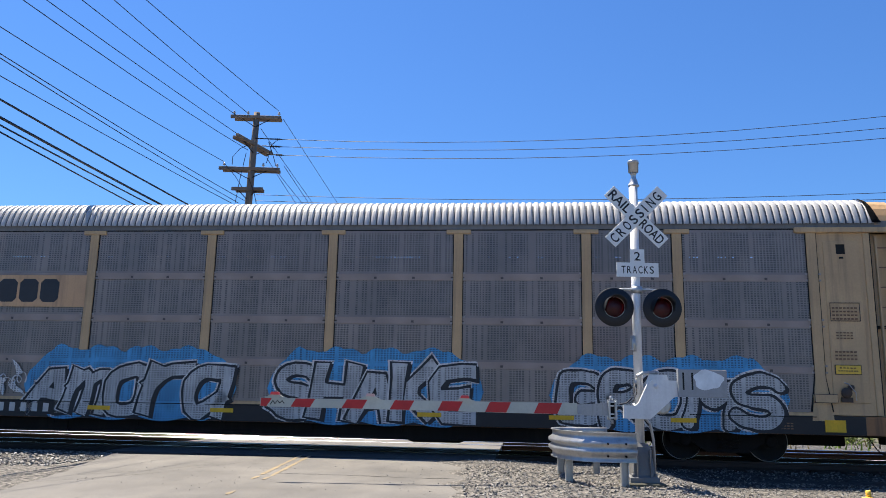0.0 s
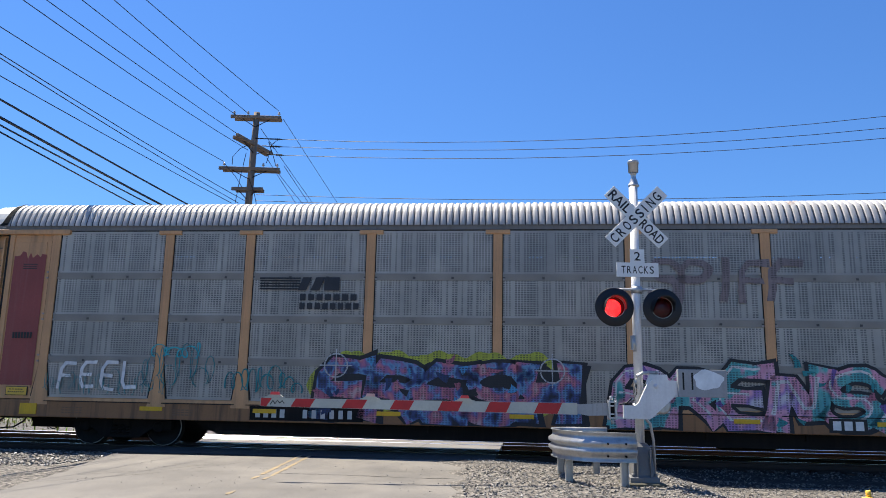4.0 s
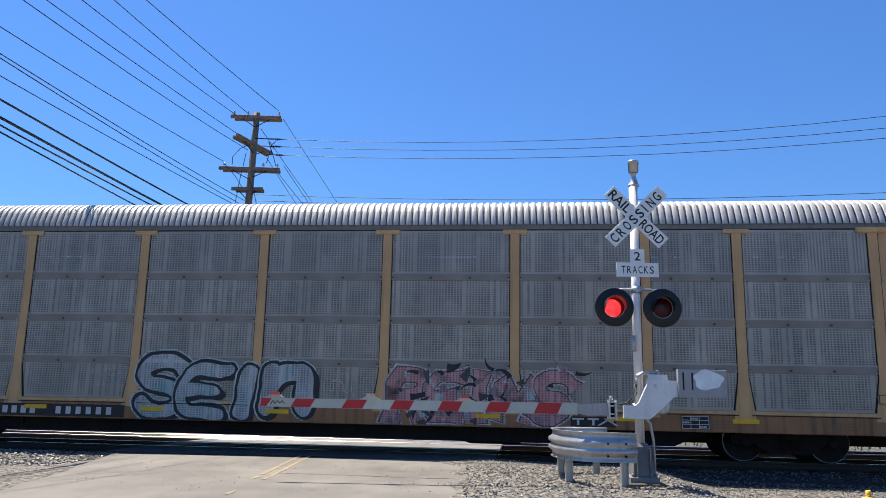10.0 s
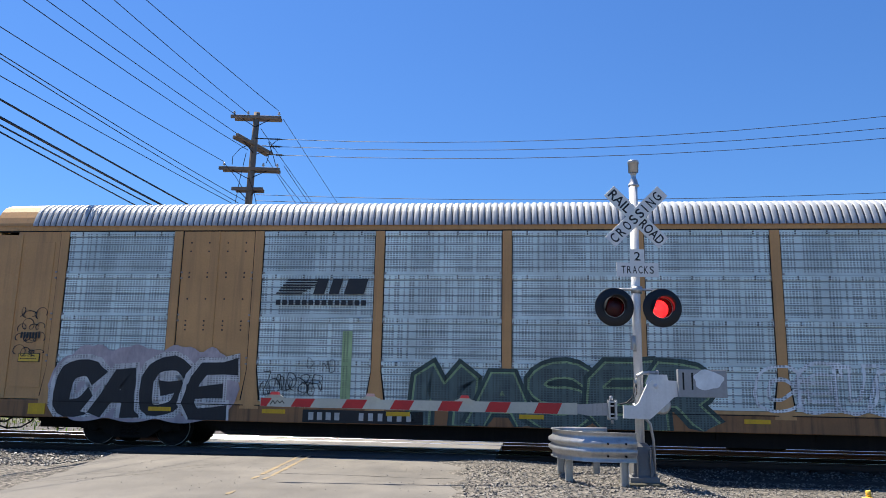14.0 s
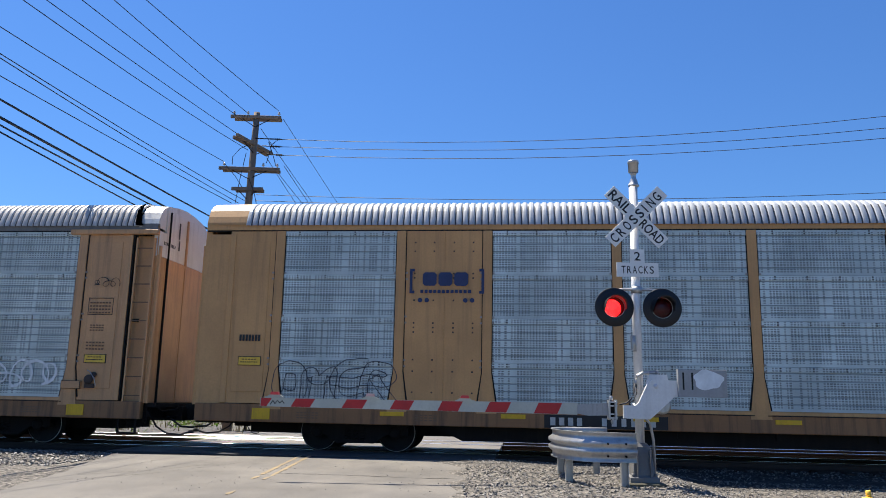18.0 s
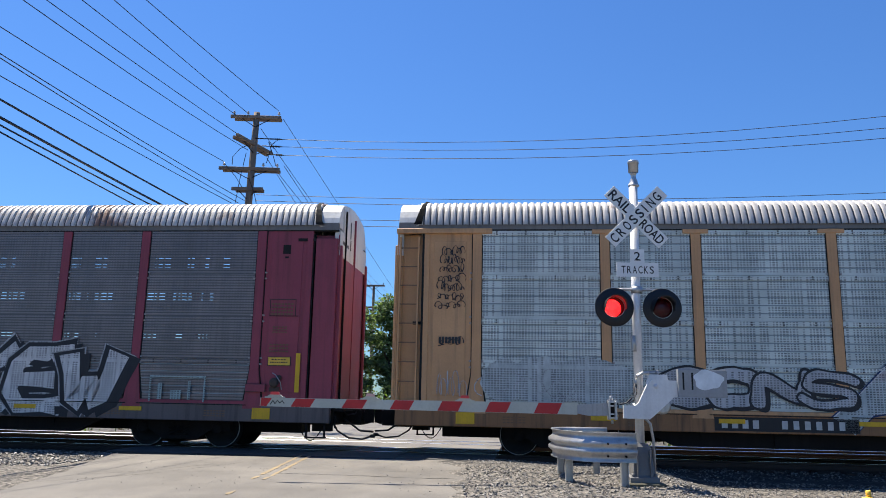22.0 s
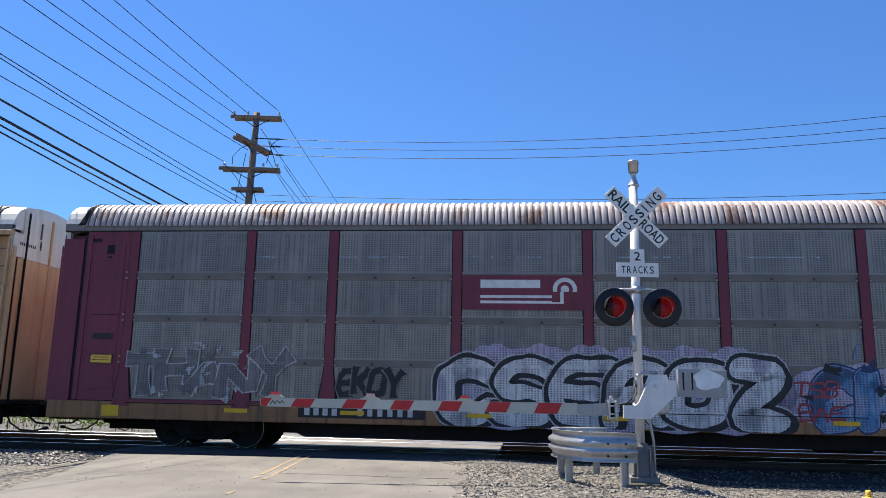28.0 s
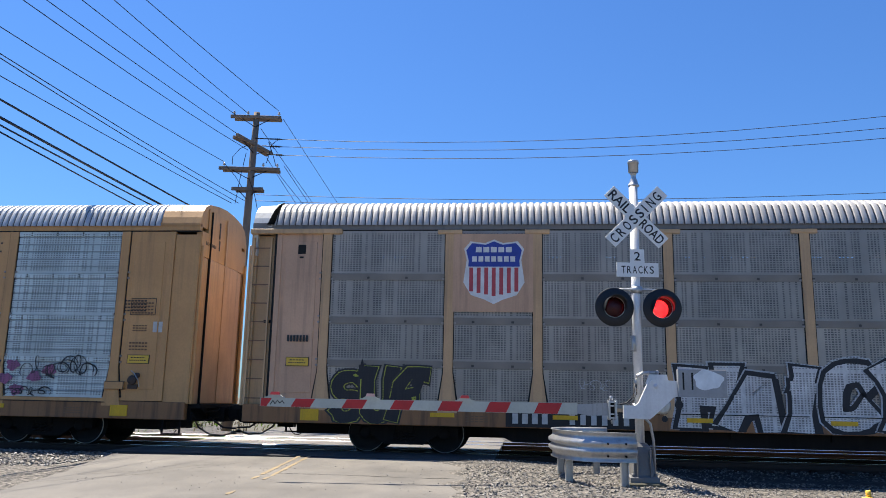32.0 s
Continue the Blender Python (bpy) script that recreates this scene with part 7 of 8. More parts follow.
    sill_plates(c, 5.15, 6.1)
    # 3
    c = railway_car(-89.01, "tan car carrier with grey screens and pink and pale blue graffiti", OCHRE, S_MID, ROOF, cap_m=WHITE_PAINT)
    sprayed(c, "REIMS", 1.58, 5.46, 0.62, 1.92, many("pink_and_soot", [(0.30, (0.16, 0.11, 0.11)), (0.40, (0.46, 0.22, 0.22)), (0.6, (0.56, 0.30, 0.29)), (0.72, (0.16, 0.13, 0.12))], 3.0), spray("dim_soot", (0.07, 0.06, 0.06)), None, 60, 0.30, 0.022, overlap=0.2, flare=1.5, outer=spray("pale_rose", (0.55, 0.50, 0.50)), label="faded pink letters with splayed ends")
    shards(c, 1.7, 5.5, 0.7, 1.85, [INK, spray("dim_soot", (0.07, 0.06, 0.06)), INK, DULL_PINK, spray("pale_mint", (0.42, 0.52, 0.50))], 60, 64)
    sprayed(c, "SEin", -4.05, -0.2, 0.6, 2.1, many("grey_and_mint", [(0.3, (0.34, 0.36, 0.36)), (0.5, (0.46, 0.48, 0.48)), (0.66, (0.22, 0.40, 0.38))]), INK, None, 61, 0.38, 0.07, overlap=0.25, jitter=0.1, bubble=True, drop=(0.07, -0.05), outer=spray("pale_mint", (0.42, 0.52, 0.50)), label="pale bulging letters with a black outline")
    scribble(c, 0.15, 1.2, 1.15, 1.75, W_GREY, 63, 0.025, 6)
    emblem(c, [("disc", (-12.3, 3.97, 0.40, 0.40), 0), ("disc", (-12.3, 3.97, 0.27, 0.27), 1), ("rect", (-12.57, -12.03, 3.90, 4.04), 2), ("rect", (-12.36, -12.24, 3.7, 4.24), 2)], [plain("emblem_grey_ring", (0.30, 0.33, 0.33), 0.5), EMB_SKY, EMB_WHITE], "round blue and white emblem")
    number_plate(c, -7.45, -4.4, 0.63, 0.90, BLACK, STENCIL)
    sill_plates(c, 5.44, 6.38)
    scribble(c, -5.2, -4.4, 1.3, 1.8, W_GREY, 62, 0.02, 6)
    # 4
    c = railway_car(-117.325, "tan flush-sided car carrier with pale blue screens, green and black graffiti", TAN_PALE, S_LIGHT, ROOF_BLUE, "B", bracket=False, lined=True, end_m=WHITE_PAINT)
    sprayed(c, "MASER", -3.38, 2.79, 0.58, 2.0, spray("bottle", (0.105, 0.155, 0.145)), spray("dark_moss", (0.05, 0.085, 0.075)), None, 70, 0.33, 0.13, overlap=0.06, lean=0.0, jitter=0.02, line=spray("leaf", (0.27, 0.40, 0.20)), line_w=0.045, flare=1.08, hand=0.03, label="dark green block letters")
    sprayed(c, "CEUNR", 3.76, 7.6, 1.0, 2.09, None, None, None, 71, 0.36, overlap=0.1, line=spray("ghost_chalk", (0.85, 0.88, 0.90)), line_w=0.07, bubble=True, label="pale rounded letters with a white outline")
    bm = bmesh.new()
    rect(bm, -5.04, -4.82, 1.05, 2.6, FACE - 0.02)
    part("graffiti", bm, spray("pale_lime", (0.40, 0.55, 0.28)), c, "faded lime smear")
    sprayed(c, "ZAD3R", -6.83, -5.43, 1.21, 1.78, INK, None, None, 76, 0.07, overlap=-0.15, flare=1.0, jitter=0.15, label="thin black letters")
    sprayed(c, "DiNO", -5.8, -5.2, 1.72, 2.02, INK, None, None, 77, 0.10, overlap=-0.15, flare=1.0, label="thin black letters")
    sprayed(c, "DAG", 10.33, 11.0, 1.0, 1.28, INK, None, None, 78, 0.10, overlap=-0.1, flare=1.0, label="thin black letters")
    sprayed(c, "CAGE", -11.6, -7.5, 0.58, 2.03, INK, W_FILL, spray("pale_pink", (0.50, 0.42, 0.44), False), 72, 0.38, 0.11, lean=0.18, overlap=0.06, flare=1.25, label="heavy black letters with a white outline")
    scribble(c, -6.8, -5.5, 1.15, 1.75, INK, 73, 0.03, 7)
    emblem(c, [("slant", (-6.6 + 0.05 * k, -6.0 + 0.1 * k, 3.42 + 0.06 * k, 3.455 + 0.06 * k, 0.01), 0) for k in range(6)] + [("slant", (-5.7, -5.45, 3.42, 3.77, 0.05), 0), ("slant", (-5.35, -5.12, 3.42, 3.77, 0.05), 0), ("slant", (-5.0, -4.55, 3.42, 3.77, 0.05), 0)], [EMB_BLACK], "black running emblem")
    lettering(c, -6.6, -4.5, 3.17, 3.29, 14, EMB_BLACK)
    number_plate(c, -5.85, -3.2, 0.62, 0.89, BLACK, STENCIL)
    for k in range(4):
        scribble(c, -12.65, -12.05, 1.95 + 0.28 * k, 2.3 + 0.28 * k, INK, 74 + k, 0.03, 4)
    scribble(c, 12.0, 12.85, 3.3, 3.75, INK, 201, 0.045, 7)
    scribble(c, 12.72, 13.05, 2.45, 2.8, INK, 202, 0.04, 2)
    scribble(c, 9.2, 10.0, 0.98, 1.3, INK, 203, 0.05, 5)
    scribble(c, 10.9, 11.7, 0.66, 0.9, INK, 204, 0.045, 5)
    # 5
    c = railway_car(-145.70, "tan flush-sided car carrier with blue-grey screens", TAN_PALE, S_HAZE, ROOF_BLUE, "B", bracket=False, lined=True, end_m=GALV)
    emblem(c, three_blocks(-8.5, -7.45, 3.62, 3.92, 0) + [("rect", (-8.79, -8.73, 3.45, 4.0), 0), ("rect", (-8.79, -8.68, 3.94, 4.0), 0), ("rect", (-8.79, -8.68, 3.45, 3.51), 0), ("rect", (-7.2, -7.14, 3.45, 4.0), 0), ("rect", (-7.25, -7.14, 3.94, 4.0), 0), ("rect", (-7.25, -7.14, 3.45, 3.51), 0), ("disc", (-8.55, 3.30, .05, .05), 0), ("disc", (-8.4, 3.30, .05, .05), 0), ("disc", (-7.55, 3.30, .05, .05), 0), ("disc", (-7.4, 3.30, .05, .05), 0)], [EMB_NAVY], "dark emblem in square brackets")
    lettering(c, -8.55, -7.4, 3.46, 3.53, 12, EMB_NAVY)
    sprayed(c, "OMER", -11.7, -9.1, 1.0, 2.06, None, None, None, 80, 0.34, overlap=0.22, line=spray("blue_black", (0.05, 0.055, 0.075)), line_w=0.018, bubble=True, label="hollow letters in a thin black line")
    number_plate(c, -5.85, -3.3, 0.62, 0.89, BLACK, STENCIL)
    lettering(c, 3.6, 4.3, 0.73, 0.92, 3, spray("rust_red", (0.16, 0.04, 0.02), False), -1.536)
    scribble(c, 5.0, 5.7, 1.2, 1.55, INK, 81, 0.025, 5)
    emblem(c, [("rect", (4.42, 6.92, 1.98, 2.10), 0)], [UNDER], "dark scuffed batten")
    emblem(c, [("rect", (9.16, 11.64, 1.93, 2.08), 0)], [UNDER], "dark scuffed batten")
    lettering(c, 12.62, 12.88, 2.53, 2.77, 2, STENCIL, FACE - 0.02)
    # 6
    c = railway_car(-174.00, "tan car carrier with pale grey screens and an orange emblem", TAN, S_PALE, ROOF, cap_m=WHITE_PAINT, lined=True, placard_l=0)
    emblem(c, [("rect", (4.44, 6.97, 3.36, 3.70), 1), ("slant", (4.55, 6.95, 3.59, 3.66, 0.05), 0), ("slant", (4.5, 6.9, 3.49, 3.55, 0.05), 0), ("slant", (4.5, 6.4, 3.40, 3.45, 0.05), 0), ("slant", (4.7, 4.8, 3.40, 3.66, 0.08), 0), ("slant", (5.2, 5.3, 3.40, 3.66, 0.08), 0), ("slant", (5.8, 5.9, 3.40, 3.66, 0.08), 0), ("slant", (6.4, 6.5, 3.40, 3.66, 0.08), 0), ("slant", (4.45, 6.9, 3.26, 3.33, 0.04), 2)], [EMB_ORANGE, plain("emblem_ground_grey", (0.40, 0.44, 0.44), 0.5), EMB_GREEN], "orange slanted emblem over a dark bar")
    sprayed(c, "UCLA", 4.55, 6.6, 1.14, 1.82, spray("chalk", (0.86, 0.86, 0.84), False), None, None, 90, 0.12, overlap=-0.15, flare=1.0, label="thin pale letters")
    scribble(c, 9.1, 11.5, 1.2, 1.95, spray("chalk", (0.80, 0.79, 0.77)), 91, 0.09, 7)
    scribble(c, 7.2, 7.9, 1.25, 1.7, INK, 96, 0.03, 6)
    cloud(c, -11.5, -8.6, 1.15, 1.9, spray("pale_haze", (0.52, 0.57, 0.56)), 99)
    sprayed(c, "CONS", -7.85, -4.05, 1.08, 2.0, W_GREY, INK, None, 92, 0.36, 0.05, overlap=0.2, bubble=True, drop=(0.06, -0.04), label="pale rounded letters with a black outline")
    bm = bmesh.new()
    blob(bm, -7.25, 1.55, 0.2, 0.14, FACE - 0.0385, 0, 9)
    part("graffiti", bm, ROSE, c, "red patch of paint")
    slate = many("slate_and_rose", [(0.30, (0.10, 0.12, 0.14)), (0.40, (0.36, 0.42, 0.42)), (0.56, (0.54, 0.59, 0.57)), (0.70, (0.36, 0.18, 0.20))], 1.3)
    sprayed(c, "ACK", -3.96, 1.2, 0.62, 2.42, slate, NAVY, None, 93, 0.30, 0.05, lean=0.35, overlap=0.25, flare=1.3, line=W_FILL, line_w=0.022, label="grey slanted letters with a navy outline")
    shards(c, -3.8, 1.0, 0.8, 2.3, [W_GREY, ROSE, NAVY, W_FILL], 22, 99)
    sprayed(c, "L", 1.14, 3.75, 0.60, 2.3, spray("dark_slate", (0.10, 0.115, 0.125)), NAVY, None, 98, 0.34, 0.1, lean=0.3, flare=1.1, line=W_GREY, line_w=0.05, label="dark slanted letter with a pale outline")
    number_plate(c, -6.85, -4.0, 0.64, 0.92, BLACK, STENCIL)
    sill_plates(c, 4.5, 5.05, 6.15, False)
    bm = bmesh.new()
    rect(bm, -0.62, 0.36, 0.64, 0.90, -1.5465, 0, -0.5)
    write(bm, "LEPTO", -0.46, 0.20, 0.69, 0.86, -1.549, 1, 0.0, -0.1)
    part("graffiti", bm, [W_GREY, INK], c, "dark hand-painted word on a pale ground")
    for k in range(7):
        scribble(c, -12.66 + 0.02 * k, -12.06, 3.1 + 0.2 * k, 3.36 + 0.2 * k, INK, 94 + 5 * k, 0.03, 6 + k % 3)
    scribble(c, -12.6, -12.05, 2.3, 2.6, INK, 160, 0.03, 4)
    scribble(c, -11.6, -9.2, 1.15, 1.95, W_GREY, 161, 0.03, 6)
    scribble(c, -12.6, -12.0, 1.2, 1.9, W_GREY, 95, 0.025, 7)
    scribble(c, 12.15, 12.75, 3.55, 3.85, INK, 97, 0.025, 4)
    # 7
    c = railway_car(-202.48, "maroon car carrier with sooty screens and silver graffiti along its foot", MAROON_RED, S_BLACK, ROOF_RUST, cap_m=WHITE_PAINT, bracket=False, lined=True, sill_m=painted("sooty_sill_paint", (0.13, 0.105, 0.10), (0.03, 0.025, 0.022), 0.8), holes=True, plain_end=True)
    for i, (w, a, b, z0, z1) in enumerate((("SWORNE", -11.62, -4.4, 0.72, 2.18), ("KOFN", -3.84, 1.4, 0.62, 2.2), ("ASKEW", 2.3, 8.6, 0.62, 2.24))):
        shards(c, a, b, z0, z1 - 0.1, [INK, INK, W_FILL], 14, 140 + i)
        sprayed(c, w, a, b, z0, z1, W_FILL, INK, None, 100 + i, 0.29, 0.10, lean=0.12, overlap=0.16, drop=(0.2, -0.06), flare=1.3, outer=spray("ghost_white", (0.42, 0.42, 0.42)), label="silver letters with a heavy black outline")
    number_plate(c, -6.9, -4.5, 0.69, 0.945, EMB_WHITE, EMB_BLACK, -1.552)
    emblem(c, [("rect", (9.4, 10.7, 1.53, 1.57), 0), ("rect", (9.4, 9.44, 1.0, 1.55), 0), ("rect", (10.66, 10.7, 1.0, 1.55), 0), ("rect", (9.6, 9.7, 1.05, 1.4), 0), ("rect", (9.9, 10.15, 1.05, 1.25), 0), ("rect", (10.3, 10.36, 1.05, 1.45), 0)], [spray("ghost_green", (0.36, 0.46, 0.44))], "pale outlined box", FACE - 0.05)
    emblem(c, [("rect", (12.72, 12.82, 1.25, 2.1), 0)], [YELLOW], "yellow upright strip")
    # 8
    c = railway_car(-231.02, "maroon car carrier with warm grey screens and blue and white graffiti", MAROON, S_OLIVE, ROOF_BROWN, cap_m=WHITE_PAINT, bracket=False, sill_m=SILL, holes=True, plain_end=True)
    cloud(c, 2.4, 11.1, 0.75, 1.85, LILAC, 109)
    sprayed(c, "CHAESEL", 3.11, 9.64, 0.62, 2.1, DEEP, NAVY, None, 110, 0.36, 0.06, overlap=0.2, bubble=True, line=spray("pale_blue", (0.22, 0.32, 0.50)), line_w=0.025, label="dark blue letters on a lilac cloud")
    sprayed(c, "TSB", 2.7, 3.6, 1.3, 1.72, ROSE, None, None, 117, 0.16, label="small red letters")
    sprayed(c, "BAE", 2.75, 3.7, 0.82, 1.22, ROSE, None, None, 118, 0.16, label="small red letters")
    sprayed(c, "ERiKH", 9.74, 11.0, 1.1, 1.5, ROSE, None, None, 119, 0.16, label="small red letters")
    sprayed(c, "CSEROZ", -4.6, 2.6, 0.6, 2.16, SILVER, INK, LILAC, 112, 0.36, 0.09, overlap=0.16, bubble=True, drop=(0.09, -0.05), outer=W_GREY, label="fat white letters with a black outline on lilac")
    sprayed(c, "THANY", -11.65, -8.0, 1.08, 2.2, spray("dim_grey", (0.20, 0.19, 0.18)), None, None, 113, 0.26, overlap=0.3, jitter=0.12, flare=1.4, line=W_GREY, line_w=0.028, label="grey letters with a pale outline")
    shards(c, -11.5, -8.7, 1.1, 2.1, [W_GREY, spray("dim_grey", (0.20, 0.19, 0.18))], 26, 150)
    sprayed(c, "EKOY", -6.84, -5.44, 1.17, 1.84, INK, spray("dim_grey", (0.20, 0.19, 0.18)), None, 115, 0.3, 0.03, overlap=0.2, flare=1.3, label="dark letters with a grey outline")
    shards(c, 3.1, 9.6, 0.75, 2.1, [NAVY, spray("pale_blue", (0.22, 0.32, 0.50)), INK], 44, 151)
    emblem(c, [("rect", (-4.15, -1.5, 3.1, 3.86), 0), ("rect", (-3.75, -2.45, 3.58, 3.76), 1), ("rect", (-3.75, -1.9, 3.36, 3.42), 1), ("rect", (-3.75, -2.0, 3.24, 3.30), 1), ("disc", (-1.92, 3.55, 0.26, 0.26), 1), ("disc", (-1.92, 3.55, 0.17, 0.17), 0), ("disc", (-1.92, 3.55, 0.09, 0.09), 1), ("rect", (-2.2, -1.62, 3.27, 3.5), 0), ("rect", (-2.02, -1.95, 3.24, 3.5), 1)], [MAROON, EMB_WHITE], "white emblem on a maroon board")
    number_plate(c, -7.7, -4.9, 0.72, 0.97, BLACK, STENCIL)
    emblem(c, [("rect", (12.05, 12.62, 2.98, 3.36), 1), ("rect", (12.068, 12.602, 2.998, 3.342), 0)] + [("rect", (12.1 + 0.125 * i, 12.18 + 0.125 * i, 3.03 + 0.062 * k, 3.055 + 0.062 * k), 1) for i in range(4) for k in range(5) if (i * 3 + k * 2) % 5], [MAROON, EMB_WHITE], "white framed data box")
    scribble(c, 12.35, 12.75, 1.6, 2.25, W_FILL, 116, 0.035, 4)
    # 9
    c = railway_car(-259.47, "tan car carrier with grey screens, a shield emblem and white graffiti", painted("dusty_tan_paint", (0.60, 0.38, 0.195), amount=0.5), S_MID, ROOF, cap_m=WHITE_PAINT, door_l=TAN_PINK, door_r=TAN_PINK, holes=True)
    sprayed(c, "BiRD", 7.79, 11.59, 0.64, 2.0, spray("dark_teal", (0.03, 0.075, 0.085)), INK, None, 120, 0.34, 0.14, outer=TEAL_BRIGHT, line=TEAL_BRIGHT, line_w=0.035, lean=0.03, overlap=0.0, flare=1.2, label="dark letters with a teal outline")
    sprayed(c, "EMUSA", 1.56, 6.45, 0.6, 2.03, W_FILL, INK, None, 121, 0.36, 0.095, drop=(0.10, -0.06), overlap=0.17, flare=1.25, outer=W_GREY, label="white letters with a black outline")
    sprayed(c, "HAiCY", -4.04, 0.68, 0.6, 2.1, W_FILL, INK, None, 122, 0.36, 0.095, drop=(0.10, -0.06), overlap=0.17, flare=1.25, outer=W_GREY, label="white letters with a black outline")
    rnd = random.Random(127)
    for k in range(9):
        bm = bmesh.new()
        disc(bm, Vector((rnd.choice((-4.35, 1.2)) + rnd.uniform(-0.22, 0.22), rnd.uniform(0.75, 1.8))), rnd.uniform(0.04, 0.1), FACE - 0.0335 - 0.0001 * k, 0, 0.0)
        part("paint_dot", bm, INK, c, "round black dot of sprayed paint")
    emblem(c, [("rect", (5.1, 5.95, 0.68, 0.94), 0), ("rect", (5.18, 5.36, 0.73, 0.89), 1), ("rect", (5.43, 5.61, 0.73, 0.89), 1), ("rect", (5.68, 5.86, 0.73, 0.89), 1)], [BLACK, EMB_WHITE], "small dark mark board", FACE - 0.046)
    cx = -8.02
    sh = [(cx - .66, 4.45), (cx - .52, 4.62), (cx - .2, 4.58), (cx, 4.66), (cx + .2, 4.58), (cx + .52, 4.62), (cx + .66, 4.45), (cx + .60, 4.2), (cx + .67, 3.7), (cx + .5, 3.42), (cx + .2, 3.32), (cx, 3.22), (cx - .2, 3.32), (cx - .5, 3.42), (cx - .67, 3.7), (cx - .60, 4.2)]
    inner = [(cx + (a - cx) * 0.93, 3.95 + (b - 3.95) * 0.94) for a, b in sh]
    top = [p for p in inner if p[1] >= 4.1]
    shield = [("rect", (-8.92, -7.16, 3.05, 4.79), 3), ("poly", sh, 0), ("poly", inner, 4), ("poly", [(cx - 0.565, 4.05), inner[-1]] + inner[0:8] + [(cx + 0.565, 4.05)], 1)]
    for k in range(7):
        a = cx - 0.54 + k * 0.165
        dz = 0.10 - 0.10 * (1 - abs(a + 0.045 - cx) / 0.6)
        shield.append(("rect", (a, a + 0.085, 3.40 + dz * 1.2, 4.03), 2))
    shield += [("rect", (cx - .40 + .165 * k, cx - .27 + .165 * k, 4.37, 4.49), 0) for k in range(5)] + [("rect", (cx - .48 + .14 * k, cx - .375 + .14 * k, 4.16, 4.28), 0) for k in range(7)]
    emblem(c, shield, [EMB_WHITE, EMB_BLUE, EMB_RED, TAN_PINK, EMB_WHITE], "blue shield with red and white stripes")
    sprayed(c, "SUF", -11.5, -9.5, 0.6, 1.92, INK, spray("soot", (0.03, 0.03, 0.03)), None, 126, 0.36, 0.06, overlap=0.15, line=LIME, line_w=0.02, label="black letters with a yellow outline")
    shards(c, -11.3, -9.7, 0.9, 1.8, [INK, INK, LIME], 9, 152)
    number_plate(c, -7.75, -4.9, 0.62, 0.97, BLACK, STENCIL)
    scribble(c, -6.2, -5.5, 1.4, 1.7, W_GREY, 125, 0.02, 5)
    # 10
    c = railway_car(-287.83, "tan flush-sided car carrier with blue-grey screens and red and blue graffiti", TAN_PALE, S_HAZE, ROOF_BLUE, "B", bracket=False, lined=True, end_m=TAN_OLD)
    sprayed(c, "ROEX", 4.9, 8.75, 0.62, 2.1, EMBER, NAVY, spray("violet", (0.12, 0.08, 0.22)), 130, 0.34, 0.06, flare=1.3, overlap=0.2, label="red letters on violet")
    shards(c, 5.0, 8.8, 0.75, 2.0, [BLUE, ROSE, PINK, TEAL, W_FILL], 30, 153)
    for k, (x, z) in enumerate(((9.35, 1.75), (9.9, 1.5), (9.5, 1.2), (10.25, 1.65), (9.2, 1.45))):
        bm = bmesh.new()
        blob(bm, x, z, 0.16, 0.12, FACE - 0.0325, 0, 160 + k, 0.3)
        part("graffiti", bm, spray("dull_magenta", (0.34, 0.12, 0.24)), c, "pink patch of sprayed paint")
    scribble(c, 9.3, 10.3, 1.05, 1.3, INK, 132, 0.04, 6)
    scribble(c, 10.2, 11.3, 1.45, 2.05, INK, 133, 0.04, 5)
    scribble(c, 9.6, 11.3, 1.5, 2.1, INK, 131, 0.035, 7)
    lettering(c, 12.62, 12.88, 2.53, 2.77, 2, STENCIL, FACE - 0.02)
    lettering(c, 11.9, 12.45, 3.0, 3.3, 7, STENCIL_DARK, rows=4)


train()


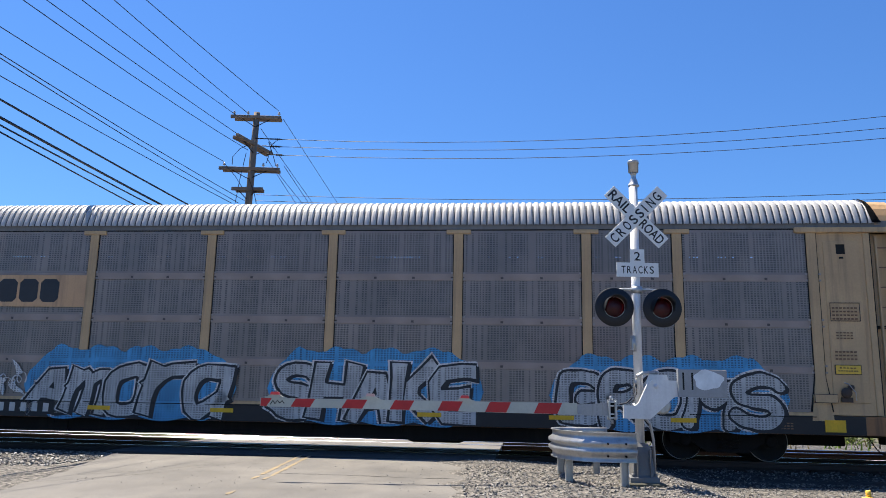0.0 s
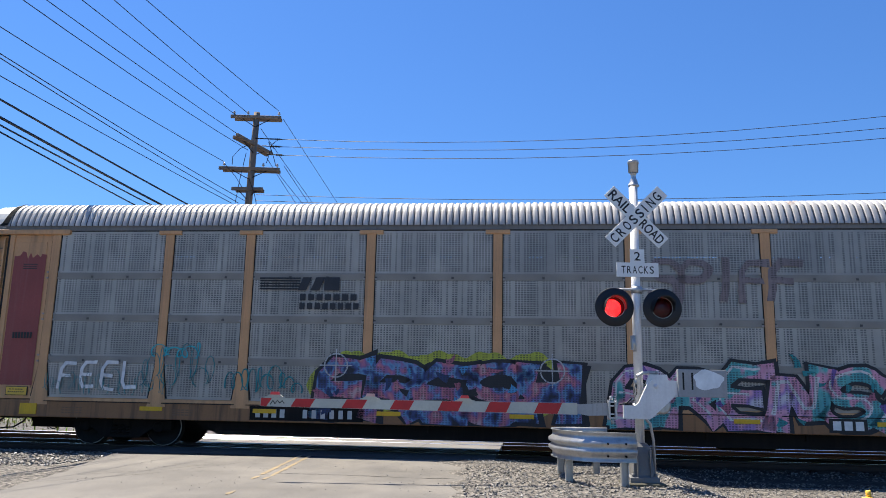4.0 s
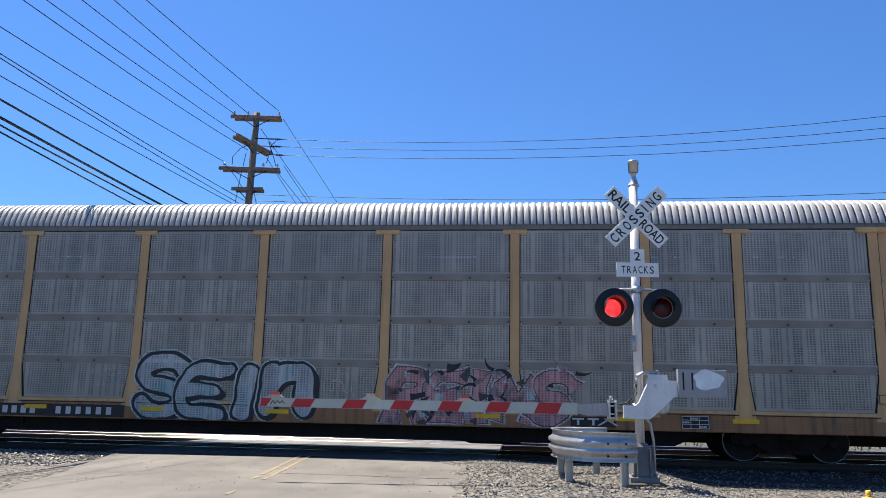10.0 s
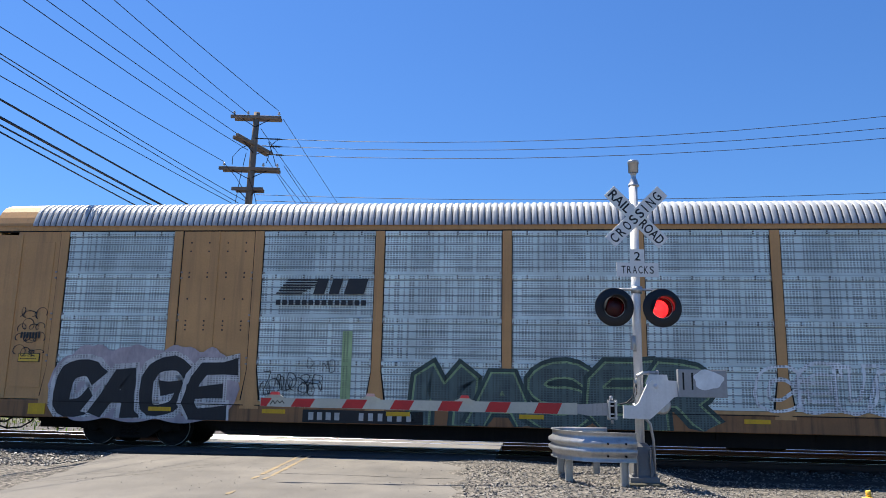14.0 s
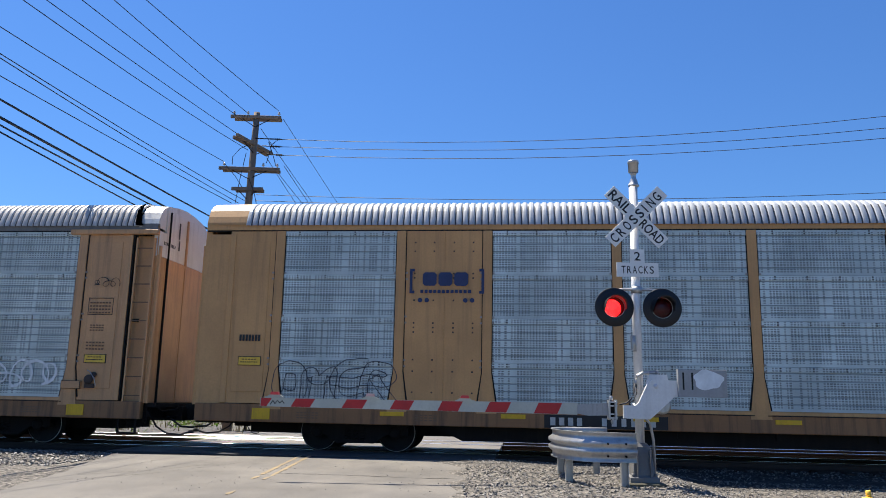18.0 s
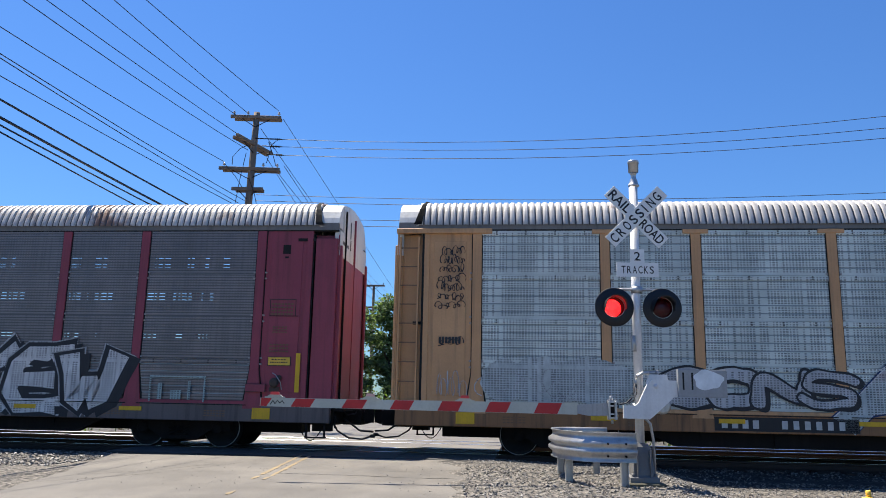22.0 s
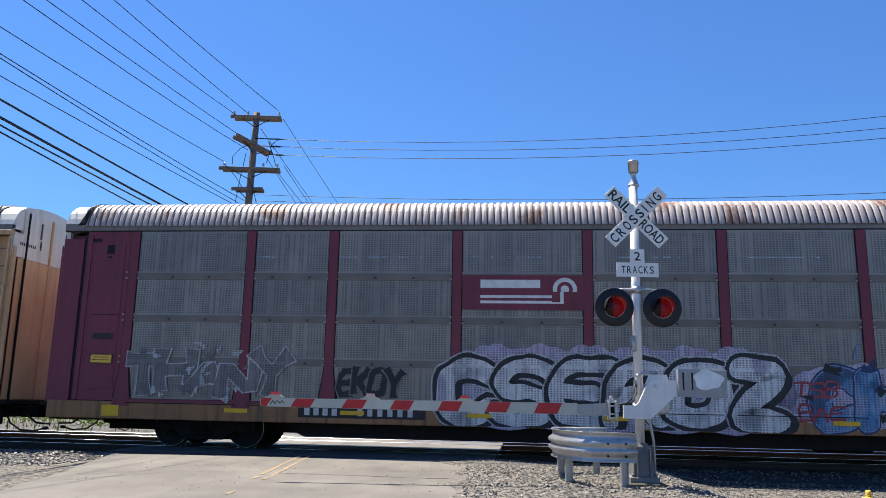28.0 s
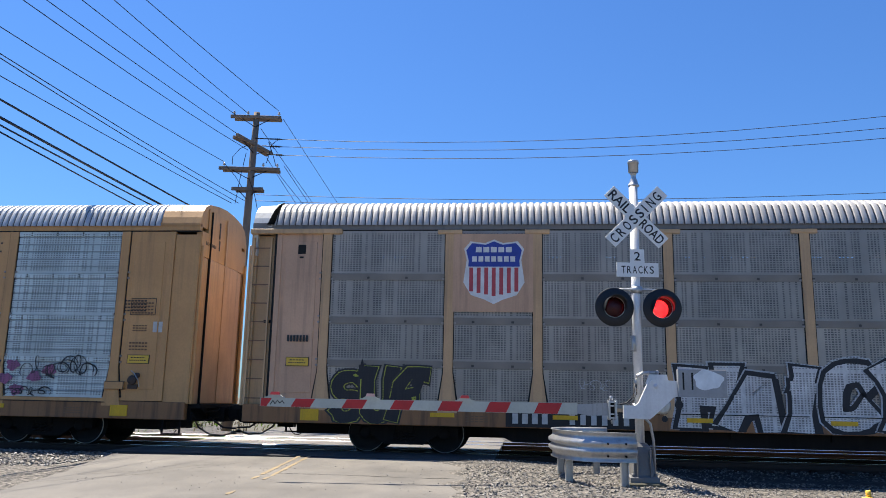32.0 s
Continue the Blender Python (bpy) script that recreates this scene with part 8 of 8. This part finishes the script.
# ---------------------------------------------------------------- what moves
# how far the train has gone, second by second
GONE = [(0, 0.00), (1, 8.85), (2, 17.45), (3, 26.14), (4, 34.95), (5, 43.57), (6, 52.10), (7, 60.60), (8, 69.19), (9, 77.76), (10, 86.27), (11, 94.78), (12, 103.20), (13, 111.65), (14, 120.11), (15, 128.56), (16, 136.96), (17, 145.33), (18, 153.70), (19, 162.03), (20, 170.33), (20.5, 174.48), (21, 178.34), (21.5, 182.44), (22, 186.48), (22.5, 190.29), (23, 194.40), (23.5, 198.50), (24, 202.67), (25, 210.82), (26, 218.99), (27, 227.26), (28, 235.55), (29, 243.82), (30, 252.05), (31, 260.29), (32, 268.56)]


def gone(t):
    return float(np.interp(t, [g[0] for g in GONE], [g[1] for g in GONE]))


def car_pose(u, s):
    p = track(u + s, TRACK_1)
    return pose(p.x, p.y, 0, 0, 0, TRACK_YAW)


LEFT_ON, PERIOD = -0.003, 1.191
DARK = ((-1.0, 0.05), (0.76, 1.08), (7.36, 7.56), (23.84, 24.14))


def lamp_rows(first):
    """Each lamp's diode board faces out for half of every period and is turned away for the rest."""
    def lit(t):
        ph = ((t - LEFT_ON) / PERIOD) % 1.0
        on = ph < 0.5 if first else ph >= 0.5
        return on and not any(a <= t <= b for a, b in DARK)
    out, away = 0.0, 170.0
    at = lambda f, ang: (f / FPS, pose(0, 0.18, 0, 0, 0, ang))
    now = out if lit(0) else away
    rows, last = [at(0, now)], 0
    for f in range(1, int(32 * FPS) + 1):
        goal = out if lit(f / FPS) else away
        if goal != now and f - 2 > last:
            rows += [at(f - 1, now), at(f, 85.0), at(f + 1, goal)]
            now, last = goal, f + 1
    rows.append(at(int(32 * FPS) + 3, now))
    return rows


def motions():
    for car, u in CARS:
        walk(car, [(t, car_pose(u, s)) for t, s in GONE])
    centre = dict((c, u) for c, u in CARS)
    for w, sx, car in WHEELS:
        u = centre[car]
        # the wheels are turned while their car is near the crossing
        near = [t for t, s in GONE if abs(u + s) < 27]
        a, b = (min(near), max(near)) if near else (0.0, 0.0)
        rows = [(0.0, pose(sx, 0, 0.42))] if a > 0.05 else []
        n = int((b - a) * FPS / 2)
        s0 = gone(a)
        for i in range(n + 1):
            t = a + i * 2 / FPS
            rows.append((t, pose(sx, 0, 0.42) @ Matrix.Rotation((gone(t) - s0) / 0.42, 4, "Y")))
        if not rows or rows[-1][0] < 31.9:
            rows.append((32.0, rows[-1][1] if rows else pose(sx, 0, 0.42)))
        walk(w, rows)
    walk(LEDS["left"], lamp_rows(True))
    walk(LEDS["right"], lamp_rows(False))


motions()
